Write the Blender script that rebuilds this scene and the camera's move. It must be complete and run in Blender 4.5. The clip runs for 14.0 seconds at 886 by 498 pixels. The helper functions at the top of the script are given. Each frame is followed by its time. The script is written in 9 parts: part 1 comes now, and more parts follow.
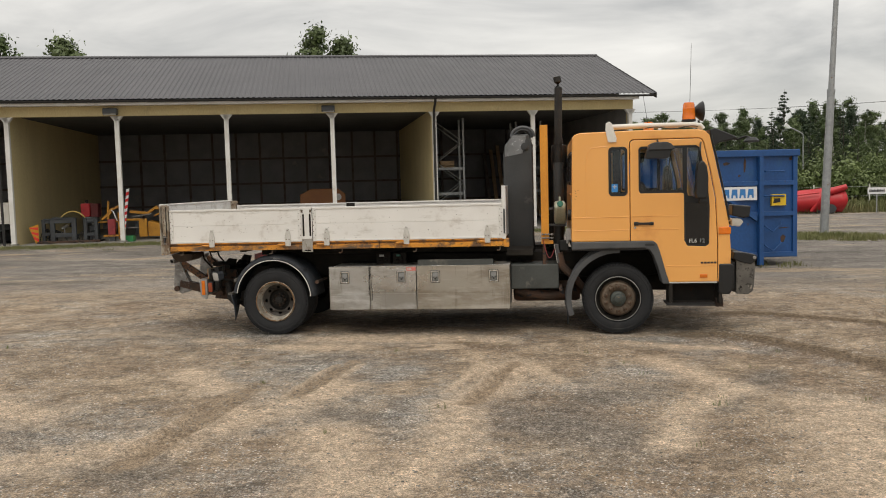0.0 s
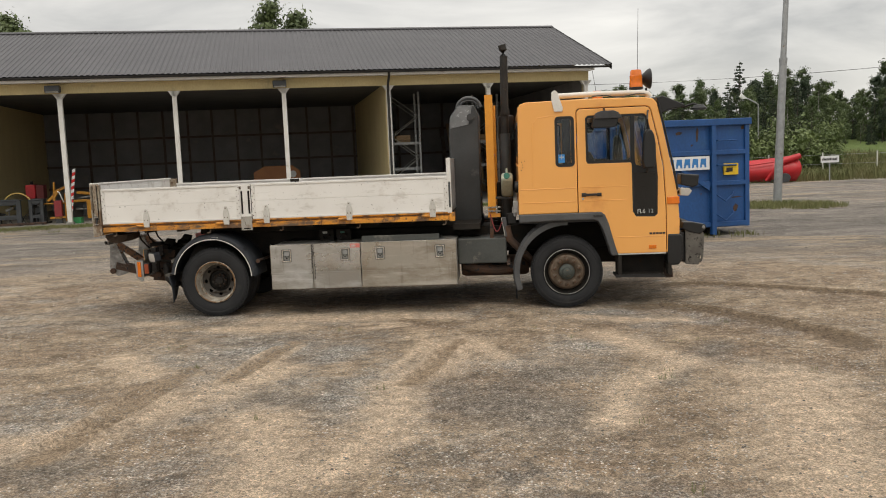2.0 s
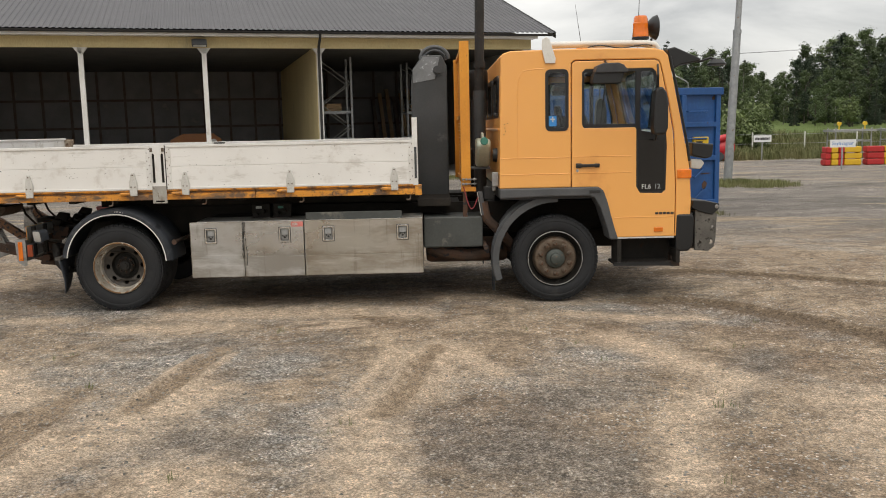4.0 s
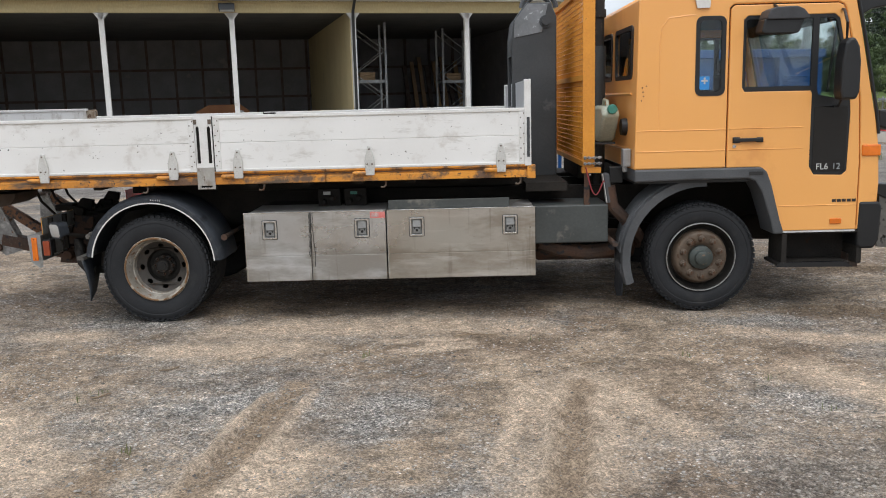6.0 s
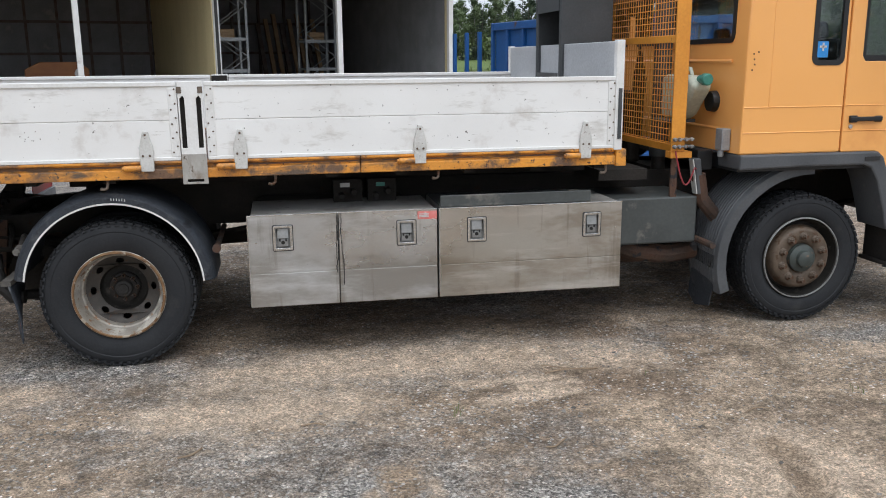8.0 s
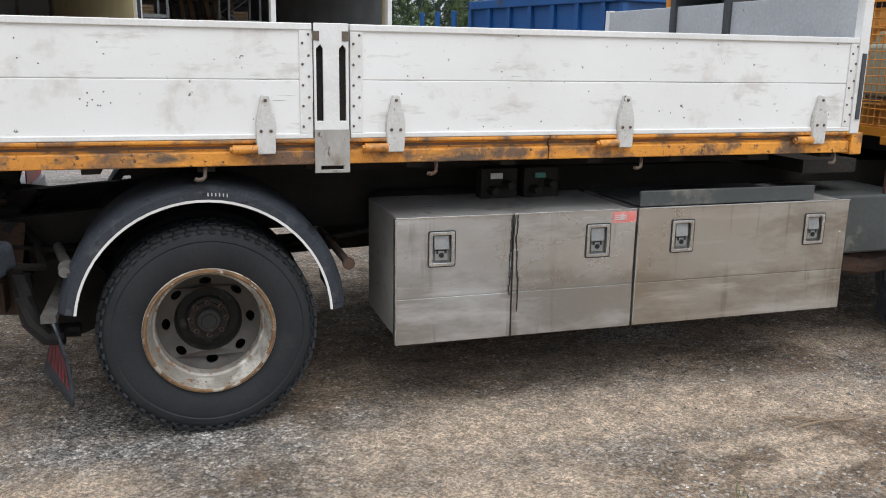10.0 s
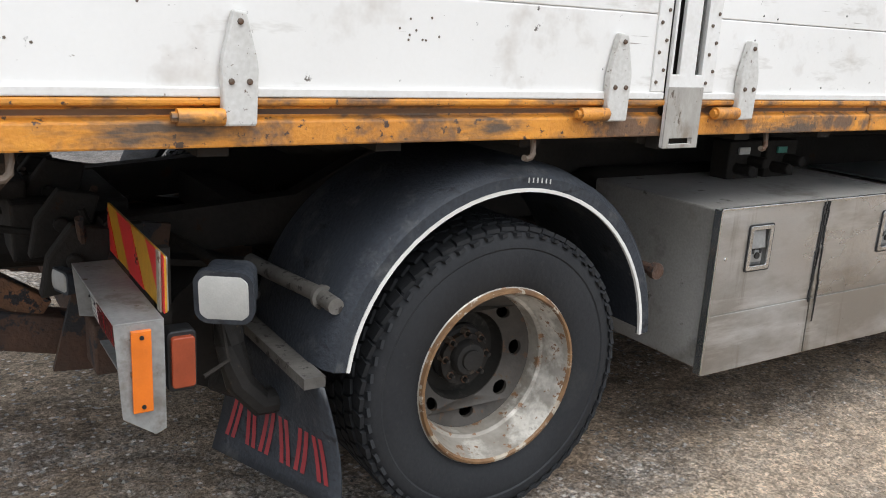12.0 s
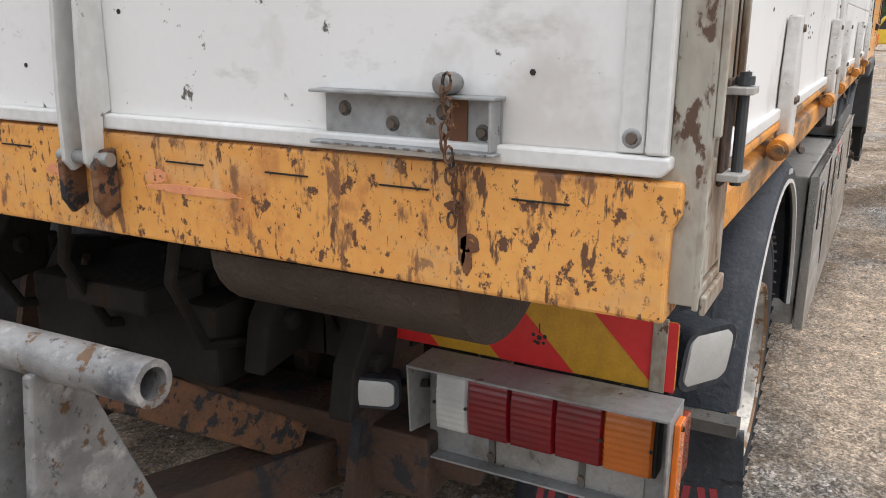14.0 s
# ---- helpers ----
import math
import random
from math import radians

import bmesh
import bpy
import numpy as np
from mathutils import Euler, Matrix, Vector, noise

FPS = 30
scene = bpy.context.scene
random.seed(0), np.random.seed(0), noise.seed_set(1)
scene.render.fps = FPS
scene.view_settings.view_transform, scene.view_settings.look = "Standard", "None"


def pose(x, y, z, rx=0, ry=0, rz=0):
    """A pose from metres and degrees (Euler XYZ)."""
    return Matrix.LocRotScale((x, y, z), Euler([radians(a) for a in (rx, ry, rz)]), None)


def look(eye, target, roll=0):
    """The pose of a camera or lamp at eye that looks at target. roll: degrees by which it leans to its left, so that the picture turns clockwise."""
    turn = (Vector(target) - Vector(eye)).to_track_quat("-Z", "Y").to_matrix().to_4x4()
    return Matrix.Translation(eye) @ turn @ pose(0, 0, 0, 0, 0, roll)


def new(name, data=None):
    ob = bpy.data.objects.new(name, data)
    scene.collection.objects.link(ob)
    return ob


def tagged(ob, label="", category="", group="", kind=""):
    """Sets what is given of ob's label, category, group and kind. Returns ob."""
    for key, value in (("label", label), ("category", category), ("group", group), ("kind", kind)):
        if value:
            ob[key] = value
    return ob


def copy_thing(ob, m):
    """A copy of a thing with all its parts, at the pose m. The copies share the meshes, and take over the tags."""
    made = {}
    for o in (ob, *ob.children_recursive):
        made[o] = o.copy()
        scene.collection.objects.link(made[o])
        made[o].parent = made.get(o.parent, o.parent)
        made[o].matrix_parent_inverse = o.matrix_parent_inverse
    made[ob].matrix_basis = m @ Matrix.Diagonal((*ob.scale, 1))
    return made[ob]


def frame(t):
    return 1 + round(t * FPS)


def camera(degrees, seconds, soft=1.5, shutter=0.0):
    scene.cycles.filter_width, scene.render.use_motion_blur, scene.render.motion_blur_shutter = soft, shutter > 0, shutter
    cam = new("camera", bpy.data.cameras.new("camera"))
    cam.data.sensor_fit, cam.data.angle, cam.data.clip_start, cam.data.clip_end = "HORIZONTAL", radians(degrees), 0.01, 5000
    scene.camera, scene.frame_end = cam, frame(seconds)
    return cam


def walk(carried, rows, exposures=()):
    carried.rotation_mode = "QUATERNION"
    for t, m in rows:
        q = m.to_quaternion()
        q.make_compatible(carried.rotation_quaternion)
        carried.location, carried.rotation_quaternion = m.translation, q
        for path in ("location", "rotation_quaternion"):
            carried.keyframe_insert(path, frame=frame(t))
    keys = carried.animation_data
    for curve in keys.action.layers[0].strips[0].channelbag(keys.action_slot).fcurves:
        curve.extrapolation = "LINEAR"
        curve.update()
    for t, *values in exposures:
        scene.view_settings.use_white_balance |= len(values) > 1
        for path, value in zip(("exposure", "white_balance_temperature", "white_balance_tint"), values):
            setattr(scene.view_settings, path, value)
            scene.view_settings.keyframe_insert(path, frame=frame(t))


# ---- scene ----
cam = camera(55.1, 14.0, soft=1.0)
PATH = [
    (0, (-0.069, -0.21, 1.789), (-0.316, 1.769, 1.634), -1.5),
    (0.5, (-0.071, -0.199, 1.786), (-0.318, 1.779, 1.628), -1.7),
    (1, (-0.043, -0.202, 1.776), (-0.284, 1.777, 1.61), -1.9),
    (1.5, (0.066, -0.124, 1.763), (-0.146, 1.857, 1.589), -2.5),
    (2, (0.103, 0.077, 1.753), (-0.059, 2.059, 1.538), -2.4),
    (2.5, (0.049, 0.442, 1.734), (-0.083, 2.423, 1.494), -1.7),
    (3, (0.07, 0.869, 1.706), (-0.022, 2.851, 1.458), -1.9),
    (3.2, (-0.059, 1.032, 1.681), (-0.11, 3.015, 1.428), -1.4),
    (5.3, (-0.672, 2.862, 1.612), (-0.629, 4.836, 1.289), -1.3),
    (5.5, (-0.811, 2.974, 1.616), (-0.777, 4.946, 1.288), -1.2),
    (6, (-1.101, 3.379, 1.605), (-1.13, 5.349, 1.262), -1.5),
    (6.5, (-1.416, 3.743, 1.581), (-1.372, 5.709, 1.219), -1.6),
    (7, (-1.682, 4.137, 1.661), (-1.548, 6.091, 1.255), -1.1),
    (7.2, (-1.847, 4.29, 1.67), (-1.673, 6.241, 1.265), -0.9),
    (9.3, (-3.101, 5.923, 1.527), (-2.515, 7.771, 1.037), 1.0),
    (9.5, (-3.196, 6.067, 1.508), (-2.601, 7.913, 1.02), 1.3),
    (10, (-3.416, 6.42, 1.456), (-2.824, 8.276, 1.004), 1.0),
    (10.5, (-3.709, 6.749, 1.432), (-3.073, 8.591, 0.982), 0.8),
    (11, (-3.987, 7.136, 1.371), (-3.313, 8.962, 0.911), 1.0),
    (11.5, (-4.295, 7.532, 1.33), (-3.441, 9.277, 0.856), 1.8),
    (12, (-4.564, 7.919, 1.294), (-3.515, 9.545, 0.788), 3.3),
    (12.5, (-4.806, 8.257, 1.31), (-3.593, 9.768, 0.815), 2.4),
    (13, (-5.058, 8.581, 1.312), (-3.644, 9.913, 0.835), 0.8),
    (13.5, (-5.263, 8.948, 1.306), (-3.692, 10.086, 0.819), 0.0),
    (14, (-5.457, 9.307, 1.288), (-3.744, 10.199, 0.771), 0.5),
]
walk(cam, [(t, look(eye, target, roll)) for t, eye, target, roll in PATH],
     exposures=[(0.0, 0.52, 7250, 10), (3.0, 0.60, 7250, 10), (5.5, 0.78, 6450, 10), (7.0, 0.86, 6050, 10), (9.5, 0.96, 6100, 10), (11.0, 1.08, 6150, 10), (12.0, 1.20, 6200, 10), (13.0, 1.14, 6350, 10), (14.0, 1.18, 6350, 12)])

# ---- world, sun, exposure ----
world = bpy.data.worlds.new("overcast")
scene.world = world
world.use_nodes = True
wn, wl = world.node_tree.nodes, world.node_tree.links
wn.clear()
w_out = wn.new("ShaderNodeOutputWorld")
w_bg = wn.new("ShaderNodeBackground")
w_sky = wn.new("ShaderNodeTexSky")
w_sky.sky_type, w_sky.sun_disc = "NISHITA", False
w_sky.sun_elevation, w_sky.sun_rotation = radians(42), radians(200)
w_mix = wn.new("ShaderNodeMixRGB")
w_mix.inputs[0].default_value = 0.94
w_co = wn.new("ShaderNodeTexCoord")
w_map = wn.new("ShaderNodeMapping")
w_map.inputs["Scale"].default_value = (1.2, 1.2, 4.5)
w_n = wn.new("ShaderNodeTexNoise")
w_n.inputs["Scale"].default_value, w_n.inputs["Detail"].default_value = 2.6, 7.0
w_n.inputs["Roughness"].default_value, w_n.inputs["Distortion"].default_value = 0.55, 0.5
w_r = wn.new("ShaderNodeValToRGB")
w_r.color_ramp.elements[0].position, w_r.color_ramp.elements[1].position = 0.30, 0.72
w_r.color_ramp.elements[0].color = (3.3, 3.5, 3.8, 1)
w_r.color_ramp.elements[1].color = (6.95, 7.15, 7.4, 1)
w_bg.inputs["Strength"].default_value = 0.10
wl.new(w_co.outputs["Generated"], w_map.inputs[0])
wl.new(w_map.outputs[0], w_n.inputs["Vector"])
wl.new(w_n.outputs[0], w_r.inputs[0])
wl.new(w_sky.outputs[0], w_mix.inputs[1])
w_up = wn.new("ShaderNodeSeparateXYZ")
wl.new(w_co.outputs["Generated"], w_up.inputs[0])
w_k = wn.new("ShaderNodeMapRange")
w_k.inputs["To Min"].default_value, w_k.inputs["To Max"].default_value = 0.77, 1.72
wl.new(w_up.outputs[2], w_k.inputs["Value"])
w_v = wn.new("ShaderNodeVectorMath")
w_v.operation = "SCALE"
wl.new(w_r.outputs[0], w_v.inputs[0])
wl.new(w_k.outputs[0], w_v.inputs["Scale"])
wl.new(w_v.outputs[0], w_mix.inputs[2])
wl.new(w_mix.outputs[0], w_bg.inputs["Color"])
wl.new(w_bg.outputs[0], w_out.inputs["Surface"])

sun_data = bpy.data.lights.new("sun", "SUN")
sun_data.energy, sun_data.angle, sun_data.color = 0.85, radians(40), (1.0, 0.96, 0.9)
sun = new("sun", sun_data)
sun.matrix_basis = look((3, -5, 26), (0, 9, 0))

# ---- materials ----


def surface(name, c1, c2=None, scale=6.0, rough=0.6, metal=0.0, bump=0.0, fine=60.0, spots=None, spot_size=14.0, spot_cut=0.62,
            wear=None, wear_size=3.0, wear_cut=0.6, stretch=(1, 1, 1), coat=0.0, rand=0.0, spec=0.5, grain_amount=0.25, more=()):
    """A surface with broad and fine variation; spots and wear are second and third colours with shapes of their own."""
    m = bpy.data.materials.new(name)
    m.use_nodes = True
    n, l = m.node_tree.nodes, m.node_tree.links
    b = n["Principled BSDF"]
    b.inputs["Roughness"].default_value, b.inputs["Metallic"].default_value = rough, metal
    b.inputs["Specular IOR Level"].default_value = spec
    b.inputs["Coat Weight"].default_value = coat
    co = n.new("ShaderNodeTexCoord")
    mp = n.new("ShaderNodeMapping")
    mp.inputs["Scale"].default_value = stretch
    l.new(co.outputs["Object"], mp.inputs[0])
    big = n.new("ShaderNodeTexNoise")
    big.inputs["Scale"].default_value, big.inputs["Detail"].default_value = scale, 6.0
    l.new(mp.outputs[0], big.inputs["Vector"])
    ramp = n.new("ShaderNodeValToRGB")
    ramp.color_ramp.elements[0].position, ramp.color_ramp.elements[1].position = 0.32, 0.68
    c2 = c2 or tuple(v * 0.8 for v in c1)
    ramp.color_ramp.elements[0].color, ramp.color_ramp.elements[1].color = (*c1, 1), (*c2, 1)
    l.new(big.outputs[0], ramp.inputs[0])
    small = n.new("ShaderNodeTexNoise")
    small.inputs["Scale"].default_value, small.inputs["Detail"].default_value = fine, 4.0
    l.new(mp.outputs[0], small.inputs["Vector"])
    colour = ramp.outputs[0]

    def layer(colour, extra, size, cut, soft, pull=None):
        t = n.new("ShaderNodeTexNoise")
        t.inputs["Scale"].default_value, t.inputs["Detail"].default_value, t.inputs["Roughness"].default_value = size, 5.0, 0.65
        own = mp
        if pull:
            own = n.new("ShaderNodeMapping")
            own.inputs["Scale"].default_value = pull
            l.new(co.outputs["Object"], own.inputs[0])
        l.new(own.outputs[0], t.inputs["Vector"])
        r = n.new("ShaderNodeMapRange")
        r.inputs["From Min"].default_value, r.inputs["From Max"].default_value = cut, cut + soft
        l.new(t.outputs[0], r.inputs["Value"])
        mx = n.new("ShaderNodeMixRGB")
        mx.inputs[2].default_value = (*extra, 1)
        l.new(r.outputs[0], mx.inputs[0])
        l.new(colour, mx.inputs[1])
        return mx.outputs[0]

    if wear:
        colour = layer(colour, wear, wear_size, wear_cut, 0.12)
    if spots:
        colour = layer(colour, spots, spot_size, spot_cut, 0.04)
    for extra in more:
        colour = layer(colour, *extra)
    grain = n.new("ShaderNodeMixRGB")
    grain.blend_type = "OVERLAY"
    grain.inputs[0].default_value = grain_amount
    l.new(colour, grain.inputs[1])
    l.new(small.outputs[0], grain.inputs[2])
    colour = grain.outputs[0]
    if rand:
        info = n.new("ShaderNodeObjectInfo")
        hs = n.new("ShaderNodeHueSaturation")
        rr = n.new("ShaderNodeMapRange")
        rr.inputs["To Min"].default_value, rr.inputs["To Max"].default_value = 1 - rand, 1 + rand
        l.new(info.outputs["Random"], rr.inputs["Value"])
        l.new(rr.outputs[0], hs.inputs["Value"])
        l.new(colour, hs.inputs["Color"])
        colour = hs.outputs[0]
    l.new(colour, b.inputs["Base Color"])
    if bump:
        bp = n.new("ShaderNodeBump")
        bp.inputs["Strength"].default_value, bp.inputs["Distance"].default_value = bump, 0.01
        l.new(small.outputs[0], bp.inputs["Height"])
        l.new(bp.outputs[0], b.inputs["Normal"])
    return m


def glass(name, tint, rough=0.02):
    m = bpy.data.materials.new(name)
    m.use_nodes = True
    b = m.node_tree.nodes["Principled BSDF"]
    b.inputs["Base Color"].default_value = (*tint, 1)
    b.inputs["Roughness"].default_value = rough
    b.inputs["Transmission Weight"].default_value = 1.0
    b.inputs["IOR"].default_value = 1.45
    return m


def lens(name, colour):
    """A lamp lens of coloured plastic, unlit, with fine prisms."""
    m = surface(name, colour, tuple(v * 0.75 for v in colour), 12, 0.14, fine=300, bump=0.03, coat=0.5, grain_amount=0.12)
    b = m.node_tree.nodes["Principled BSDF"]
    return m


RUST = (0.11, 0.045, 0.02)
orange = surface("orange_paint", (0.85, 0.41, 0.115), (0.82, 0.385, 0.105), 1.2, 0.36, grain_amount=0.05, coat=0.25, fine=140, wear=(0.74, 0.33, 0.09), wear_size=1.6)
yellow_rust = surface("worn_yellow_paint", (0.77, 0.375, 0.095), (0.70, 0.31, 0.070), 4.0, 0.5, bump=0.12, fine=70, grain_amount=0.15, spots=(0.12, 0.052, 0.026), spot_size=62, spot_cut=0.578, wear=(0.50, 0.20, 0.055), wear_size=14.0, wear_cut=0.545, stretch=(1, 1, 0.8),
                      more=(((0.66, 0.36, 0.14), 6, 0.54, 0.16, (1, 0.8, 1.6)), ((0.25, 0.11, 0.045), 20, 0.572, 0.06, (1, 1.5, 0.5)), ((0.13, 0.058, 0.028), 30, 0.615, 0.04, (1, 1.7, 0.45)), ((0.62, 0.40, 0.22), 9, 0.60, 0.10, (1, 1.6, 0.5)), ((0.085, 0.040, 0.022), 60, 0.665, 0.03, (1, 2.2, 0.35)), ((0.10, 0.045, 0.022), 150, 0.640, 0.03)))
yellow_side = surface("rail_yellow_paint", (0.72, 0.30, 0.035), (0.5, 0.2, 0.03), 3.0, 0.5, bump=0.25, fine=90, spots=(0.07, 0.042, 0.03), spot_size=42, spot_cut=0.61, wear=(0.15, 0.085, 0.048), wear_size=7.0, wear_cut=0.495, more=(((0.11, 0.075, 0.05), 5, 0.54, 0.14, (0.5, 1, 2.2)), ((0.13, 0.085, 0.055), 2.6, 0.57, 0.12, (1, 1, 1.5)), ((0.60, 0.27, 0.06), 22, 0.62, 0.08, (0.7, 1, 1))))
white_alu = surface("white_painted_aluminium", grain_amount=0.06, c1=(0.79, 0.78, 0.752), c2=(0.725, 0.712, 0.682), scale=2.0, rough=0.42, fine=120, spots=(0.10, 0.085, 0.07), spot_size=24, spot_cut=0.665, wear=(0.60, 0.57, 0.53), wear_size=4.0, wear_cut=0.55, more=(((0.50, 0.475, 0.43), 7, 0.575, 0.16, (0.5, 1, 2.0)), ((0.30, 0.27, 0.23), 60, 0.70, 0.03, (0.6, 1, 1.4)), ((0.34, 0.31, 0.27), 30, 0.69, 0.05, (0.15, 1, 4.0))))
hinge_mat = surface("dirty_white_hinge_paint", (0.60, 0.59, 0.56), (0.50, 0.485, 0.45), 9.0, 0.45, bump=0.05, fine=100, spots=(0.14, 0.10, 0.075), spot_size=60, spot_cut=0.63, wear=(0.36, 0.33, 0.29), wear_size=16, wear_cut=0.57)
white_trim = surface("white_trim", (0.74, 0.73, 0.705), (0.64, 0.625, 0.59), 7.0, 0.4, fine=100, spots=(0.2, 0.15, 0.1), spot_size=30, spot_cut=0.70)
grey_alu = surface("grey_aluminium", (0.52, 0.53, 0.54), (0.44, 0.45, 0.46), 3.0, 0.45, 0.2, fine=80, spots=(0.16, 0.13, 0.11), spot_size=24, spot_cut=0.69)
rusty_white = surface("rusted_white_paint", (0.40, 0.375, 0.315), (0.29, 0.25, 0.19), 7.0, 0.6, bump=0.2, spots=(0.10, 0.055, 0.032), spot_size=34, spot_cut=0.575, wear=(0.20, 0.135, 0.085), wear_size=10, wear_cut=0.48, stretch=(1, 1, 0.5), more=(((0.12, 0.07, 0.04), 22, 0.585, 0.08, (1, 1, 0.3)), ((0.20, 0.15, 0.105), 6, 0.60, 0.12, (1, 1, 1.6))))
chipped_white = surface("chipped_white_steel", (0.58, 0.58, 0.555), (0.50, 0.49, 0.46), 6.0, 0.45, bump=0.08, spots=(0.16, 0.13, 0.10), spot_size=50, spot_cut=0.66, wear=(0.40, 0.38, 0.34), wear_size=8, wear_cut=0.58, stretch=(1, 1, 0.6))
worn_foot = surface("worn_grimy_steel", (0.40, 0.385, 0.35), (0.30, 0.28, 0.25), 12, 0.5, bump=0.1, spots=(0.10, 0.075, 0.055), spot_size=55, spot_cut=0.62, wear=(0.22, 0.185, 0.145), wear_size=14, wear_cut=0.54, stretch=(1, 1, 0.5))
mud_caked = surface("mud_caked_steel", (0.042, 0.029, 0.020), (0.080, 0.056, 0.040), 9, 0.9, bump=0.8, fine=130, spots=(0.15, 0.12, 0.09), spot_size=90, spot_cut=0.66)
rust_orange = surface("flaking_rust", (0.18, 0.082, 0.036), (0.095, 0.050, 0.027), 16, 0.8, bump=0.6, fine=90, spots=(0.018, 0.018, 0.021), spot_size=34, spot_cut=0.525, more=(((0.26, 0.17, 0.10), 40, 0.66, 0.05),))
rust_stain = surface("rust_run", (0.17, 0.070, 0.028), (0.11, 0.045, 0.02), 30, 0.75, bump=0.3, spots=(0.40, 0.19, 0.055), spot_size=60, spot_cut=0.60)
pink_smear = surface("pink_paint_smear", (0.66, 0.24, 0.14), (0.72, 0.32, 0.13), 14, 0.55, spots=(0.115, 0.05, 0.024), spot_size=105, spot_cut=0.61)


def sheet_steel(name, c1, c2, film, streak, rough):
    """Dull stainless sheet: brushed sideways, clouded, with films of dirt, runs and a slight wave in the sheet."""
    m = surface(name, c1, c2, 2.2, rough, 0.9, fine=260, grain_amount=0.10, wear=film, wear_size=2.4, wear_cut=0.46, stretch=(0.5, 1, 1.3),
                more=((streak, 9, 0.57, 0.20, (1.6, 1, 0.14)), (tuple(v * 1.12 for v in c1), 5, 0.55, 0.2, (0.35, 1, 2.6)), (tuple(v * 0.45 for v in film), 60, 0.70, 0.05), (tuple(v * 0.7 for v in film), 3.2, 0.60, 0.25)))
    n, l = m.node_tree.nodes, m.node_tree.links
    b = n["Principled BSDF"]
    co = n.new("ShaderNodeTexCoord")

    def noise_of(scale, stretch, detail):
        mp = n.new("ShaderNodeMapping")
        mp.inputs["Scale"].default_value = stretch
        t = n.new("ShaderNodeTexNoise")
        t.inputs["Scale"].default_value, t.inputs["Detail"].default_value = scale, detail
        l.new(co.outputs["Object"], mp.inputs[0])
        l.new(mp.outputs[0], t.inputs["Vector"])
        return t.outputs[0]

    r = n.new("ShaderNodeMapRange")
    r.inputs["To Min"].default_value, r.inputs["To Max"].default_value = rough - 0.12, rough + 0.22
    r.inputs["From Min"].default_value, r.inputs["From Max"].default_value = 0.3, 0.7
    l.new(noise_of(3.0, (0.6, 1, 1.2), 8), r.inputs["Value"])
    l.new(r.outputs[0], b.inputs["Roughness"])
    wave = n.new("ShaderNodeBump")
    wave.inputs["Strength"].default_value, wave.inputs["Distance"].default_value = 0.35, 0.02
    l.new(noise_of(2.6, (0.8, 1, 1), 1), wave.inputs["Height"])
    brush = n.new("ShaderNodeBump")
    brush.inputs["Strength"].default_value, brush.inputs["Distance"].default_value = 0.06, 0.002
    l.new(noise_of(220, (0.04, 1, 1), 3), brush.inputs["Height"])
    l.new(wave.outputs[0], brush.inputs["Normal"])
    l.new(brush.outputs[0], b.inputs["Normal"])
    return m


stainless = sheet_steel("dull_stainless_steel", (0.60, 0.60, 0.59), (0.50, 0.495, 0.48), (0.40, 0.385, 0.355), (0.25, 0.225, 0.185), 0.34)
stainless_tan = sheet_steel("tan_filmed_stainless_steel", (0.53, 0.50, 0.455), (0.45, 0.42, 0.365), (0.35, 0.31, 0.255), (0.23, 0.195, 0.15), 0.36)
green_hub = surface("dull_green_hub", (0.050, 0.062, 0.055), (0.035, 0.040, 0.036), 14, 0.55, bump=0.2, spots=(0.12, 0.08, 0.05), spot_size=30, spot_cut=0.6)
worn_galv = surface("stained_galvanised_steel", (0.36, 0.365, 0.36), (0.26, 0.26, 0.25), 9, 0.5, 0.4, bump=0.15, fine=80, spots=(0.13, 0.085, 0.05), spot_size=34, spot_cut=0.645, wear=(0.21, 0.195, 0.175), wear_size=12, wear_cut=0.55)
bright_steel = surface("bright_steel", (0.62, 0.62, 0.60), (0.5, 0.5, 0.48), 9, 0.25, 0.9, fine=60)
worn_steel = surface("worn_grey_steel", (0.29, 0.285, 0.275), (0.15, 0.147, 0.142), 11, 0.6, 0.2, bump=0.3, fine=70, spots=(0.13, 0.075, 0.038), spot_size=26, spot_cut=0.60, wear=(0.42, 0.41, 0.39), wear_size=16, wear_cut=0.55, more=(((0.075, 0.078, 0.085), 9, 0.60, 0.10), ((0.06, 0.064, 0.072), 40, 0.61, 0.08), ((0.30, 0.215, 0.14), 7, 0.63, 0.08)))
front_rim_mat = surface("brown_grimy_rim", (0.135, 0.098, 0.068), (0.08, 0.058, 0.040), 8, 0.6, 0.2, bump=0.2, spots=(0.075, 0.04, 0.02), spot_size=18, spot_cut=0.57)
rust_lip = surface("rusty_lip", (0.24, 0.135, 0.06), (0.13, 0.07, 0.035), 16, 0.6, 0.2, bump=0.3, spots=(0.38, 0.33, 0.26), spot_size=20, spot_cut=0.56)
galvanised = surface("galvanised_steel", (0.38, 0.395, 0.40), (0.29, 0.30, 0.305), 8, 0.5, 0.5, bump=0.1, fine=70, spots=(0.22, 0.14, 0.07), spot_size=10, spot_cut=0.65)
dark_grey = surface("dark_grey_paint", (0.052, 0.055, 0.057), (0.036, 0.039, 0.041), 3, 0.5, fine=80, bump=0.05, wear=(0.11, 0.11, 0.105), wear_size=4, wear_cut=0.62)
